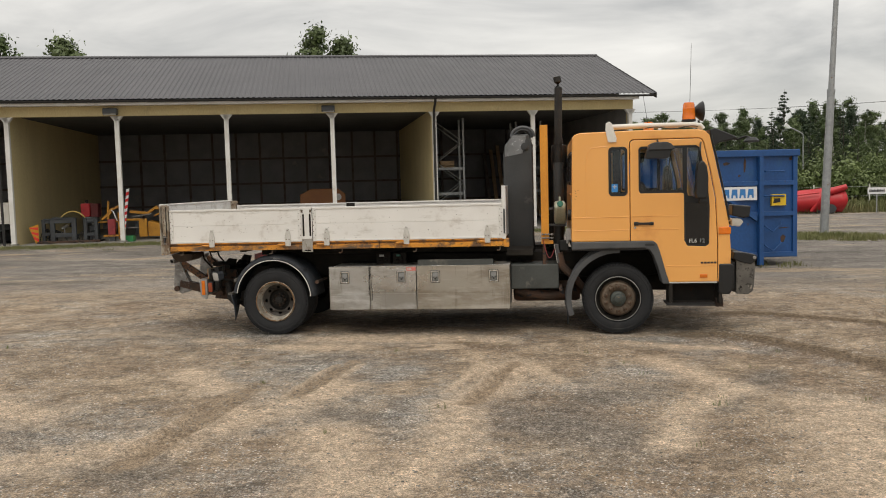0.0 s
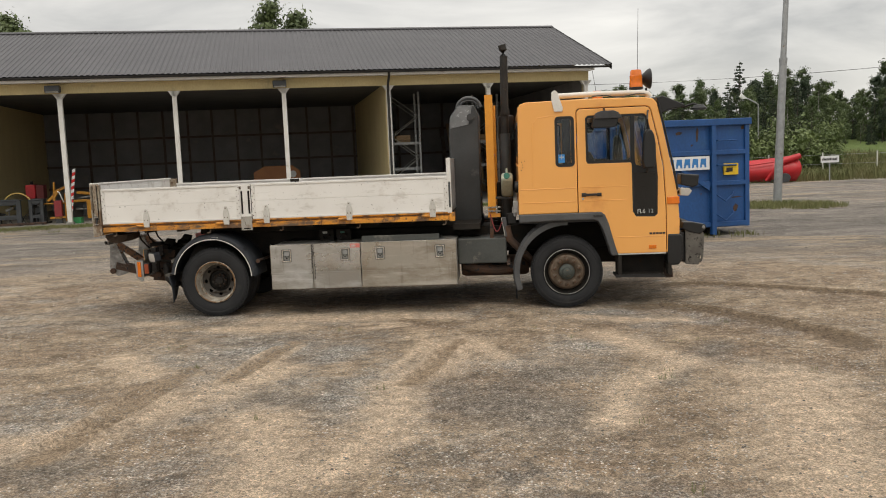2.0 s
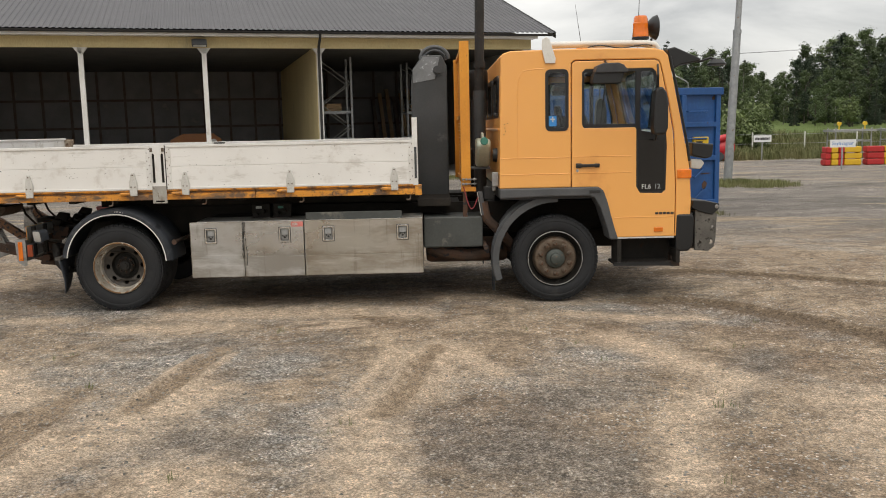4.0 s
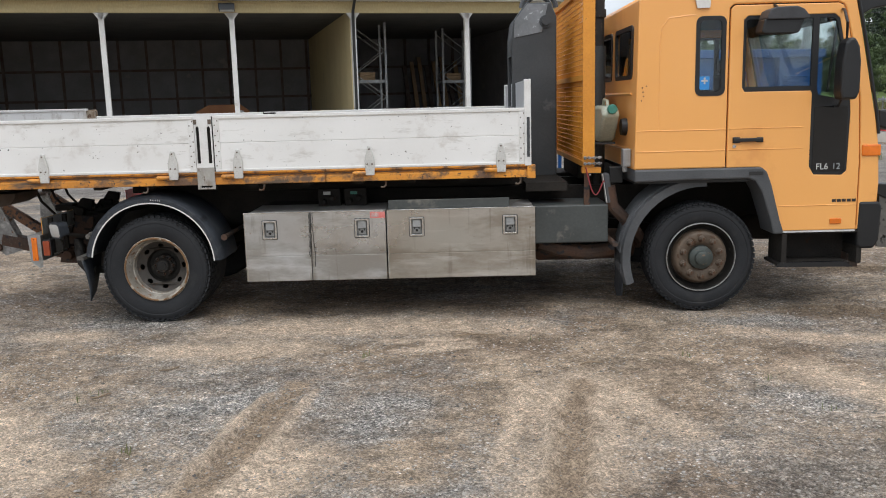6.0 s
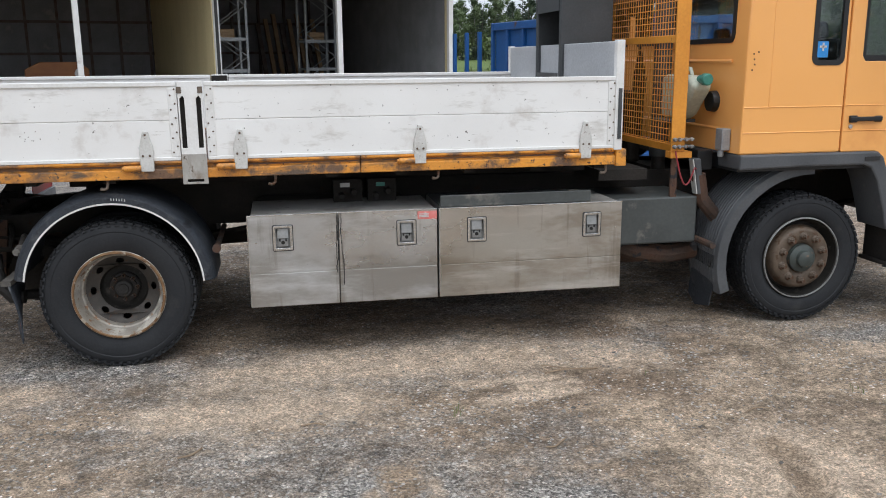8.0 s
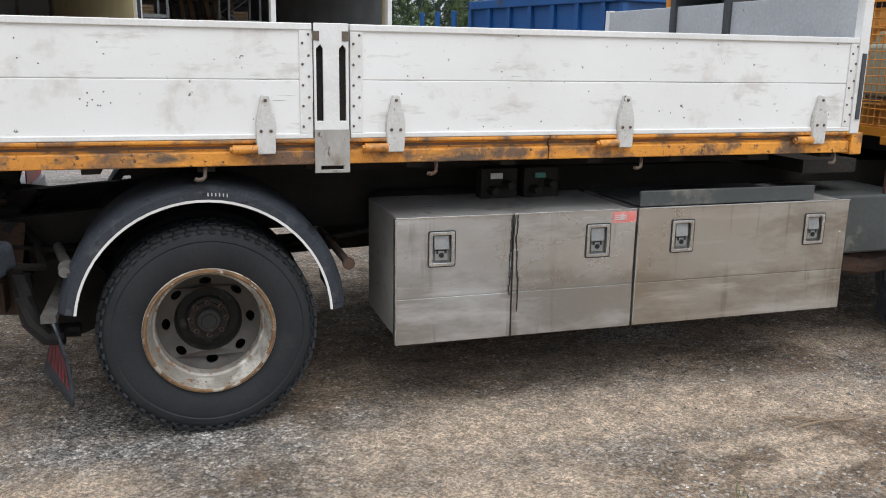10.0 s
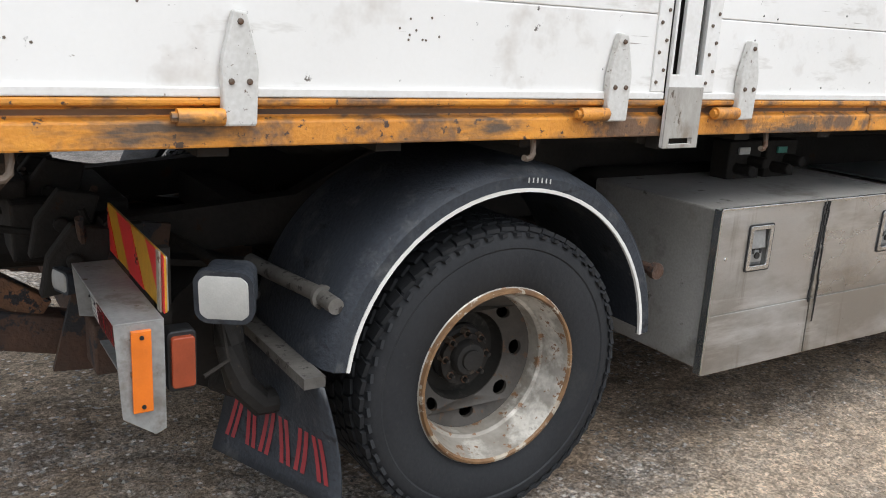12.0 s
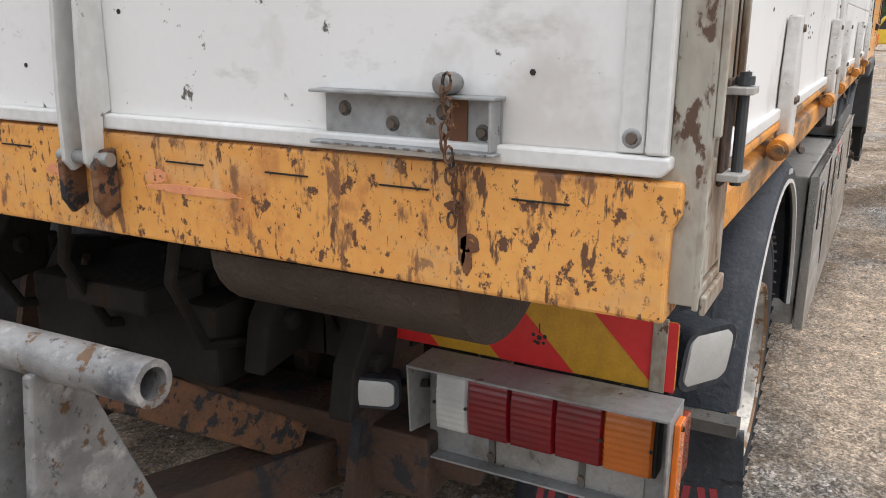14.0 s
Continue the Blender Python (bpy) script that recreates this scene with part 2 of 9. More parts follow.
worn_grey = surface("scuffed_grey_paint", (0.20, 0.21, 0.22), (0.13, 0.14, 0.145), 7, 0.5, spots=(0.4, 0.42, 0.43), spot_size=26, spot_cut=0.6)
tank_grey = surface("grey_green_paint", (0.062, 0.068, 0.065), (0.046, 0.050, 0.048), 4, 0.5, wear=(0.16, 0.15, 0.13), wear_size=5, wear_cut=0.6)
chassis_mat = surface("grimy_black_steel", (0.020, 0.018, 0.016), (0.030, 0.026, 0.022), 6, 0.8, spec=0.2, bump=0.3, spots=(0.035, 0.02, 0.012), spot_size=12, spot_cut=0.64)
rust_mat = surface("rusted_steel", (0.085, 0.042, 0.024), (0.045, 0.03, 0.022), 7, 0.8, bump=0.5, fine=70, spots=(0.02, 0.02, 0.022), spot_size=13, spot_cut=0.56)
rubber = surface("tyre_rubber", (0.015, 0.016, 0.018), (0.023, 0.024, 0.026), 5, 0.7, bump=0.12, fine=90, spec=0.3, wear=(0.030, 0.030, 0.030), wear_size=4, wear_cut=0.58, more=(((0.028, 0.028, 0.029), 70, 0.60, 0.10),))
black_plastic = surface("black_plastic", (0.0086, 0.0090, 0.0097), (0.0117, 0.0121, 0.0129), 5, 0.45, fine=150, bump=0.05)
grey_plastic = surface("faded_black_plastic", (0.085, 0.088, 0.092), (0.055, 0.058, 0.062), 4, 0.55, fine=90, bump=0.08, wear=(0.14, 0.135, 0.125), wear_size=5, wear_cut=0.6)
mud_plastic = surface("dusty_black_mudguard", (0.024, 0.028, 0.035), (0.036, 0.041, 0.049), 4, 0.6, spec=0.35, fine=90, bump=0.3, grain_amount=0.5, wear=(0.066, 0.069, 0.072), wear_size=9, wear_cut=0.55, spots=(0.11, 0.105, 0.095), spot_size=70, spot_cut=0.67, more=(((0.012, 0.013, 0.015), 8, 0.60, 0.06, (1, 1, 2.5)),))
rim_mat = surface("dirty_wheel_rim", (0.34, 0.315, 0.275), (0.21, 0.185, 0.15), 7, 0.5, 0.15, bump=0.15, spots=(0.20, 0.105, 0.05), spot_size=26, spot_cut=0.585, wear=(0.60, 0.565, 0.50), wear_size=6, wear_cut=0.52, more=(((0.13, 0.095, 0.065), 12, 0.60, 0.10), ((0.24, 0.12, 0.05), 8, 0.62, 0.10)))
# darker than its own brown-grey: the dish's shade is put into the colour
rear_disc_mat = surface("brown_grey_wheel_disc", (0.070, 0.061, 0.051), (0.036, 0.031, 0.026), 9, 0.6, 0.1, bump=0.2, spots=(0.07, 0.04, 0.022), spot_size=30, spot_cut=0.60, wear=(0.17, 0.155, 0.13), wear_size=5, wear_cut=0.60)
dusty_steel = surface("dusty_steel", (0.40, 0.385, 0.355), (0.29, 0.275, 0.25), 3.0, 0.6, 0.25, fine=160, wear=(0.22, 0.205, 0.18), wear_size=4.5, wear_cut=0.56, more=(((0.12, 0.11, 0.095), 16, 0.64, 0.06),))
# near black, standing in for the shade deep in the rear hub well
disc_mat = surface("dark_wheel_steel", (0.024, 0.022, 0.019), (0.015, 0.014, 0.012), 9, 0.7, 0.1, bump=0.2, spec=0.25, wear=(0.07, 0.062, 0.052), wear_size=9, wear_cut=0.60)
hub_mat = surface("rusty_hub", (0.16, 0.125, 0.095), (0.10, 0.075, 0.055), 9, 0.65, 0.2, bump=0.3, spots=(0.09, 0.042, 0.02), spot_size=14, spot_cut=0.56)
hub_dark = surface("oily_hub", (0.028, 0.026, 0.024), (0.018, 0.017, 0.016), 9, 0.6, 0.1, bump=0.3, spec=0.3, spots=(0.06, 0.045, 0.032), spot_size=30, spot_cut=0.62)
yellow_mesh_mat = surface("yellow_guard_paint", (0.70, 0.29, 0.03), (0.58, 0.23, 0.025), 4, 0.5, spots=(0.12, 0.06, 0.03), spot_size=20, spot_cut=0.66)
white_plain = surface("white_paint", (0.72, 0.71, 0.67), (0.62, 0.60, 0.56), 4, 0.5)
orange_lens = lens("orange_lens", (0.85, 0.20, 0.015))
red_lens = lens("red_lens", (0.17, 0.002, 0.008))
clear_lens = lens("clear_lens", (0.55, 0.55, 0.52))
amber_lens = lens("amber_lens", (0.50, 0.13, 0.012))
red_reflect = surface("red_reflective_film", (0.70, 0.03, 0.03), (0.60, 0.025, 0.025), 8, 0.35)
yellow_reflect = surface("yellow_reflective_film", (0.60, 0.32, 0.02), (0.5, 0.26, 0.02), 40, 0.35, fine=200)
red_flat = surface("faded_red_paint", (0.30, 0.03, 0.035), (0.22, 0.03, 0.035), 9, 0.6)
blue_sticker = surface("blue_sticker", (0.03, 0.25, 0.62), (0.03, 0.22, 0.55), 9, 0.4)
pale = surface("pale_print", (0.6, 0.6, 0.58), (0.5, 0.5, 0.48), 9, 0.5)
cab_glass = glass("cab_glass", (0.80, 0.88, 0.88))
jug_mat = surface("milky_plastic", (0.50, 0.54, 0.44), (0.42, 0.46, 0.38), 6, 0.4)
green_cap = surface("green_plastic", (0.05, 0.22, 0.17), (0.04, 0.18, 0.14), 9, 0.4)
cap_mat = surface("dull_grey_plastic", (0.0450, 0.0450, 0.0480), (0.0330, 0.0330, 0.0360), 14, 0.6)
cloth = surface("grey_seat_cloth", (0.05, 0.055, 0.065), (0.035, 0.04, 0.05), 20, 0.9)
shed_yellow = surface("pale_yellow_boards", (0.64, 0.53, 0.29), (0.58, 0.48, 0.26), 1.5, 0.7, fine=40, stretch=(1, 1, 0.3), wear=(0.42, 0.36, 0.22), wear_size=1.2, wear_cut=0.62)
shed_white = surface("white_painted_timber", (0.74, 0.73, 0.70), (0.66, 0.64, 0.60), 3, 0.55, wear=(0.5, 0.46, 0.4), wear_size=2, wear_cut=0.66)
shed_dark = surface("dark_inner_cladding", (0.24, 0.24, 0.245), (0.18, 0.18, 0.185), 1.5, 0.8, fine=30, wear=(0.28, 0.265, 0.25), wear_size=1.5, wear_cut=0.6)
stud_mat = surface("dark_timber_studs", (0.14, 0.118, 0.104), (0.10, 0.062, 0.050), 4, 0.8)
# the black of the bay tops is put into the ceiling's colour
loft_mat = surface("darkened_ceiling_boards", (0.11, 0.106, 0.10), (0.08, 0.077, 0.074), 1.5, 0.8)
roof_mat = surface("dark_grey_roof_sheet", (0.092, 0.09, 0.096), (0.078, 0.077, 0.083), 0.8, 0.55, fine=20, spec=0.3)
gutter_mat = surface("black_gutter", (0.03, 0.03, 0.03), None, 3, 0.4)
concrete = surface("concrete", (0.28, 0.27, 0.25), (0.22, 0.21, 0.19), 1.5, 0.85, bump=0.2)
cont_blue = surface("blue_container_paint", (0.012, 0.078, 0.25), (0.010, 0.062, 0.195), 1.5, 0.45, fine=30, spots=(0.07, 0.035, 0.025), spot_size=3.2, spot_cut=0.66, wear=(0.02, 0.085, 0.21), wear_size=1.2, wear_cut=0.6, stretch=(1, 1, 0.6))
sign_white = surface("white_sign", (0.74, 0.75, 0.76), (0.68, 0.69, 0.70), 5, 0.45)
sign_yellow = surface("yellow_sign", (0.75, 0.50, 0.03), (0.68, 0.45, 0.03), 5, 0.45)
print_blue = surface("blue_print", (0.03, 0.2, 0.5), (0.03, 0.18, 0.45), 5, 0.45)
print_black = surface("black_print", (0.02, 0.02, 0.02), None, 5, 0.5)
plough_red = surface("red_plough_paint", (0.52, 0.022, 0.030), (0.42, 0.02, 0.027), 2, 0.4, wear=(0.3, 0.03, 0.03), wear_size=3)
bark = surface("bark", (0.10, 0.085, 0.07), (0.06, 0.05, 0.04), 8, 0.9, bump=0.5)
birch_bark = surface("birch_bark", (0.45, 0.43, 0.40), (0.15, 0.14, 0.13), 9, 0.8)
bush_leaf = surface("bush_leaves", (0.124, 0.163, 0.052), (0.081, 0.117, 0.036), 0.7, 0.6, fine=3, rand=0.2)
leaf_a = surface("broad_leaves", (0.078, 0.114, 0.036), (0.049, 0.078, 0.026), 0.7, 0.6, fine=3, rand=0.25)
leaf_b = surface("birch_leaves", (0.117, 0.155, 0.060), (0.075, 0.106, 0.041), 0.7, 0.6, fine=3, rand=0.25)
needle = surface("spruce_needles", (0.041, 0.064, 0.032), (0.025, 0.044, 0.023), 0.8, 0.7, fine=3, rand=0.2)
grass_mat = surface("grass_blades", (0.11, 0.14, 0.04), (0.17, 0.16, 0.065), 0.6, 0.75, fine=5, rand=0.0)
weed_mat = surface("dry_weeds", (0.17, 0.15, 0.065), (0.10, 0.12, 0.04), 0.4, 0.8, fine=5)
stone_mat = surface("gravel_stones", (0.30, 0.275, 0.24), (0.24, 0.215, 0.185), 30, 0.85, fine=80)
_n, _l = stone_mat.node_tree.nodes, stone_mat.node_tree.links
_geo, _ramp, _mul = _n.new("ShaderNodeNewGeometry"), _n.new("ShaderNodeMapRange"), _n.new("ShaderNodeVectorMath")
_ramp.inputs["To Min"].default_value, _ramp.inputs["To Max"].default_value = 0.30, 1.50
_mul.operation = "SCALE"
_l.new(_geo.outputs["Random Per Island"], _ramp.inputs["Value"])
_l.new(_n["Principled BSDF"].inputs["Base Color"].links[0].from_socket, _mul.inputs[0])
_l.new(_ramp.outputs[0], _mul.inputs["Scale"])
_l.new(_mul.outputs[0], _n["Principled BSDF"].inputs["Base Color"])
sticker_red = surface("faded_red_sticker", (0.62, 0.14, 0.12), (0.66, 0.26, 0.23), 18, 0.5, spots=(0.7, 0.5, 0.46), spot_size=26, spot_cut=0.60)
twig_mat = surface("dry_twig", (0.30, 0.22, 0.14), (0.20, 0.14, 0.09), 20, 0.85)
grimy_steel = surface("grimy_grey_steel", (0.15, 0.14, 0.125), (0.08, 0.074, 0.066), 9, 0.65, 0.2, bump=0.25, spots=(0.035, 0.03, 0.026), spot_size=24, spot_cut=0.57)
grimy_recess = surface("grimy_rail_recess", (0.20, 0.105, 0.05), (0.10, 0.066, 0.045), 4, 0.75, bump=0.2, spots=(0.42, 0.19, 0.04), spot_size=9, spot_cut=0.60, stretch=(0.6, 1, 2))
paddle_mat = surface("dull_lock_paddle", (0.34, 0.34, 0.33), (0.26, 0.26, 0.25), 12, 0.45, 0.6, fine=80)
orange_faded = surface("faded_orange_paint", (0.80, 0.395, 0.085), (0.79, 0.375, 0.088), 9, 0.4, grain_amount=0.05, coat=0.2, fine=140)
implement_yellow = surface("implement_yellow", (0.50, 0.23, 0.02), (0.38, 0.17, 0.02), 3, 0.55, spots=RUST, spot_size=6, spot_cut=0.6)
implement_grey = surface("implement_grey", (0.05, 0.055, 0.06), (0.03, 0.033, 0.036), 3, 0.6)
box_brown = surface("orange_brown_sheet", (0.30, 0.12, 0.035), (0.24, 0.09, 0.03), 2, 0.6)
pallet_wood = surface("raw_timber", (0.42, 0.29, 0.17), (0.34, 0.23, 0.13), 5, 0.8)


def ground_material():
    """Compacted gravel: brown earth, grey gravel in drifts, fine stones, tyre-worn bands, and green past the yard."""
    m = bpy.data.materials.new("gravel_yard")
    m.use_nodes = True
    n, l = m.node_tree.nodes, m.node_tree.links
    b = n["Principled BSDF"]
    b.inputs["Roughness"].default_value = 0.92
    b.inputs["Specular IOR Level"].default_value = 0.25
    co = n.new("ShaderNodeTexCoord")

    def noise_at(scale, detail, rough=0.55, stretch=(1, 1, 1), distort=0.0):
        mp = n.new("ShaderNodeMapping")
        mp.inputs["Scale"].default_value = stretch
        t = n.new("ShaderNodeTexNoise")
        t.inputs["Scale"].default_value, t.inputs["Detail"].default_value = scale, detail
        t.inputs["Roughness"].default_value, t.inputs["Distortion"].default_value = rough, distort
        l.new(co.outputs["Object"], mp.inputs[0])
        l.new(mp.outputs[0], t.inputs["Vector"])
        return t.outputs[0]

    def ramp(v, a, z):
        r = n.new("ShaderNodeMapRange")
        r.inputs["From Min"].default_value, r.inputs["From Max"].default_value = a, z
        l.new(v, r.inputs["Value"])
        return r.outputs[0]

    def mix(f, a, z, kind="MIX"):
        x = n.new("ShaderNodeMixRGB")
        x.blend_type = kind
        for s, v in zip(x.inputs, (f, a, z)):
            if isinstance(v, tuple):
                s.default_value = (*v, 1)
            elif isinstance(v, float):
                s.default_value = v
            else:
                l.new(v, s)
        return x.outputs[0]

    def marked(name, size, lo, hi, reach=0.55):
        """A marked area of the plan with a ragged edge."""
        at = n.new("ShaderNodeAttribute")
        at.attribute_name = name
        ad = n.new("ShaderNodeMath")
        ad.operation = "MULTIPLY_ADD"
        ad.inputs[1].default_value = reach
        l.new(at.outputs["Fac"], ad.inputs[0])
        l.new(noise_at(size, 15, 0.82, (0.8, 1.15, 1), 0.8), ad.inputs[2])
        return ramp(ad.outputs[0], lo, hi)

    def cells(scale, lo, hi):
        v = n.new("ShaderNodeTexVoronoi")
        v.inputs["Scale"].default_value = scale
        l.new(co.outputs["Object"], v.inputs["Vector"])
        s = n.new("ShaderNodeSeparateColor")
        l.new(v.outputs["Color"], s.inputs[0])
        return v, s, mix(ramp(s.outputs[0], 0.0, 1.0), lo, hi)

    def times(a, v, lo, hi):
        """A colour scaled by a value that runs between two factors."""
        r = n.new("ShaderNodeMapRange")
        r.inputs["From Min"].default_value, r.inputs["From Max"].default_value = 0.28, 0.72
        r.inputs["To Min"].default_value, r.inputs["To Max"].default_value = lo, hi
        l.new(v, r.inputs["Value"])
        x = n.new("ShaderNodeVectorMath")
        x.operation = "SCALE"
        l.new(a, x.inputs[0])
        l.new(r.outputs[0], x.inputs["Scale"])
        return x.outputs[0]

    # packed earth: warm, mottled, with fine grit
    earth = mix(ramp(noise_at(0.8, 10, 0.65, (0.9, 1.1, 1), 0.4), 0.38, 0.62), (0.205, 0.150, 0.104), (0.330, 0.255, 0.182))
    earth = times(earth, noise_at(6.0, 14, 0.84), 0.50, 1.46)
    earth = times(earth, noise_at(21.0, 8, 0.84), 0.62, 1.36)
    earth = times(earth, noise_at(75.0, 5, 0.85), 0.62, 1.38)
    # gravel: single stones of many greys with dark gaps
    vor, sep, big_stones = cells(58.0, (0.105, 0.097, 0.088), (0.58, 0.54, 0.49))
    vor2, sep2, small_stones = cells(135.0, (0.11, 0.102, 0.092), (0.54, 0.50, 0.45))
    stones = mix(ramp(sep2.outputs[1], 0.35, 0.45), big_stones, small_stones)
    gap = n.new("ShaderNodeMapRange")
    gap.inputs["From Min"].default_value, gap.inputs["From Max"].default_value = 0.25, 0.75
    gap.inputs["To Min"].default_value, gap.inputs["To Max"].default_value = 1.15, 0.55
    l.new(vor.outputs["Distance"], gap.inputs["Value"])
    gv = n.new("ShaderNodeVectorMath")
    gv.operation = "SCALE"
    l.new(stones, gv.inputs[0])
    l.new(gap.outputs[0], gv.inputs["Scale"])
    gravel = times(times(gv.outputs[0], noise_at(4.0, 12, 0.82), 0.62, 1.34), noise_at(17.0, 8, 0.84), 0.70, 1.28)
    # where gravel lies: broad drifts with ragged edges, and single stones pressed into the earth
    drift = n.new("ShaderNodeMath")
    drift.operation = "MULTIPLY_ADD"
    drift.inputs[1].default_value = 0.55
    l.new(noise_at(5.0, 12, 0.8, (0.9, 1.1, 1), 0.6), drift.inputs[0])
    l.new(noise_at(0.55, 5, 0.6, (0.8, 1.2, 1), 0.5), drift.inputs[2])
    at = n.new("ShaderNodeAttribute")
    at.attribute_name = "stony"
    push = n.new("ShaderNodeMath")
    push.operation = "MULTIPLY_ADD"
    push.inputs[1].default_value = 0.16
    l.new(at.outputs["Fac"], push.inputs[0])
    l.new(drift.outputs[0], push.inputs[2])
    where = ramp(push.outputs[0], 0.77, 0.99)
    colour = mix(where, earth, gravel)
    single = n.new("ShaderNodeMath")
    single.operation = "MULTIPLY"
    l.new(ramp(sep.outputs[2], 0.80, 0.84), single.inputs[0])
    l.new(ramp(vor.outputs["Distance"], 0.52, 0.42), single.inputs[1])
    colour = mix(single.outputs[0], colour, big_stones)
    # scuffed dark soil between the paler crusts
    scuff = n.new("ShaderNodeMath")
    scuff.operation = "MULTIPLY"
    scuff.inputs[1].default_value = 0.80
    l.new(ramp(noise_at(2.4, 15, 0.80, (0.85, 1.15, 1), 0.7), 0.47, 0.57), scuff.inputs[0])
    colour = mix(scuff.outputs[0], colour, times(colour, noise_at(11.0, 10, 0.84), 0.34, 0.74))
    crust = n.new("ShaderNodeMath")
    crust.operation = "MULTIPLY"
    crust.inputs[1].default_value = 0.70
    l.new(ramp(noise_at(3.1, 15, 0.80, (0.85, 1.15, 1), 0.7), 0.53, 0.62), crust.inputs[0])
    colour = mix(crust.outputs[0], colour, times(mix(0.5, (0.46, 0.36, 0.262), colour), noise_at(14.0, 10, 0.84), 0.75, 1.45))
    # damp and dark stretches, sandy ones, ruts
    dark = marked("damp", 1.1, 0.54, 0.80, 0.26)
    colour = mix(dark, colour, times(mix(0.45, gravel, earth), noise_at(16.0, 9, 0.78), 0.36, 0.86))
    sand = marked("sandy", 4.2, 0.62, 0.94, 0.42)
    pale_sand = times(mix(ramp(noise_at(9.0, 9, 0.75), 0.35, 0.65), (0.33, 0.250, 0.178), (0.50, 0.400, 0.302)), noise_at(30.0, 8, 0.84), 0.70, 1.26)
    colour = mix(sand, colour, pale_sand)
    ruts = marked("rutted", 3.5, 0.62, 0.84, 0.42)
    colour = mix(ruts, colour, times(mix(ramp(noise_at(12.0, 8, 0.75), 0.35, 0.65), (0.18, 0.131, 0.090), (0.30, 0.228, 0.158)), noise_at(60.0, 5, 0.8), 0.75, 1.22))
    tracks = marked("tracks", 6.0, 0.56, 0.84, 0.55)
    colour = mix(tracks, colour, times(mix(ramp(noise_at(22.0, 8, 0.75), 0.35, 0.65), (0.085, 0.060, 0.040), (0.175, 0.130, 0.088)), noise_at(60.0, 5, 0.8), 0.75, 1.25))
    # the driven yard beyond: grey crushed stone in long bands
    beyond = marked("beyond", 0.5, 0.62, 1.05, 0.62)
    bands = noise_at(0.45, 12, 0.75, (0.5, 1.2, 1), 0.6)
    yard = mix(ramp(bands, 0.38, 0.62), (0.092, 0.083, 0.074), (0.215, 0.192, 0.170))
    yard = mix(ramp(noise_at(0.6, 12, 0.75, (0.3, 1.2, 1), 0.6), 0.53, 0.60), yard, (0.265, 0.208, 0.150))
    grey_yard = times(times(yard, noise_at(2.2, 14, 0.85, (0.75, 1.2, 1)), 0.45, 1.50), noise_at(30.0, 6, 0.84), 0.66, 1.32)
    colour = mix(beyond, colour, grey_yard)
    # grit at every size
    colour = times(times(colour, noise_at(8.0, 15, 0.82), 0.58, 1.42), noise_at(45.0, 8, 0.86), 0.72, 1.28)
    for size in (60.0, 130.0):
        grit = n.new("ShaderNodeTexVoronoi")
        grit.inputs["Scale"].default_value = size
        l.new(co.outputs["Object"], grit.inputs["Vector"])
        pick = n.new("ShaderNodeSeparateColor")
        l.new(grit.outputs["Color"], pick.inputs[0])
        colour = times(colour, pick.outputs[0], 0.86 if size < 90 else 0.72, 1.14 if size < 90 else 1.28)
    level = n.new("ShaderNodeVectorMath")
    level.operation = "SCALE"
    level.inputs["Scale"].default_value = 1.42
    l.new(colour, level.inputs[0])
    colour = level.outputs[0]
    sxyz = n.new("ShaderNodeSeparateXYZ")
    l.new(co.outputs["Object"], sxyz.inputs[0])
    wob = n.new("ShaderNodeMath")
    wob.operation = "MULTIPLY_ADD"
    wob.inputs[1].default_value = 7.0
    l.new(noise_at(0.15, 4), wob.inputs[0])
    l.new(sxyz.outputs[1], wob.inputs[2])
    green = mix(ramp(noise_at(0.8, 6, 0.7), 0.3, 0.7), (0.070, 0.115, 0.028), (0.13, 0.165, 0.05))
    colour = mix(ramp(wob.outputs[0], 53.0, 57.0), colour, green)
    l.new(colour, b.inputs["Base Color"])
    h = n.new("ShaderNodeMath")
    h.operation = "ADD"
    hump = n.new("ShaderNodeMath")
    hump.operation = "MULTIPLY"
    l.new(ramp(vor.outputs["Distance"], 0.75, 0.10), hump.inputs[0])
    l.new(where, hump.inputs[1])
    l.new(hump.outputs[0], h.inputs[0])
    l.new(noise_at(90.0, 3, 0.7), h.inputs[1])
    bp = n.new("ShaderNodeBump")
    bp.inputs["Strength"].default_value, bp.inputs["Distance"].default_value = 1.0, 0.016
    h2 = n.new("ShaderNodeMath")
    h2.operation = "MULTIPLY_ADD"
    h2.inputs[1].default_value = 3.0
    l.new(noise_at(9.0, 9, 0.75), h2.inputs[0])
    l.new(h.outputs[0], h2.inputs[2])
    l.new(h2.outputs[0], bp.inputs["Height"])
    l.new(bp.outputs[0], b.inputs["Normal"])
    return m


ground_mat = ground_material()

# ---- building helpers ----


def full(ob):
    """The pose of an object through its chain of parents."""
    m = ob.matrix_basis.copy()
    if ob.parent:
        m = full(ob.parent) @ ob.matrix_parent_inverse @ m
    return m


def mesh_of(name, bm, material):
    me = bpy.data.meshes.new(name)
    bm.to_mesh(me)
    bm.free()
    for mm in (material if isinstance(material, (list, tuple)) else [material]):
        me.materials.append(mm)
    return me


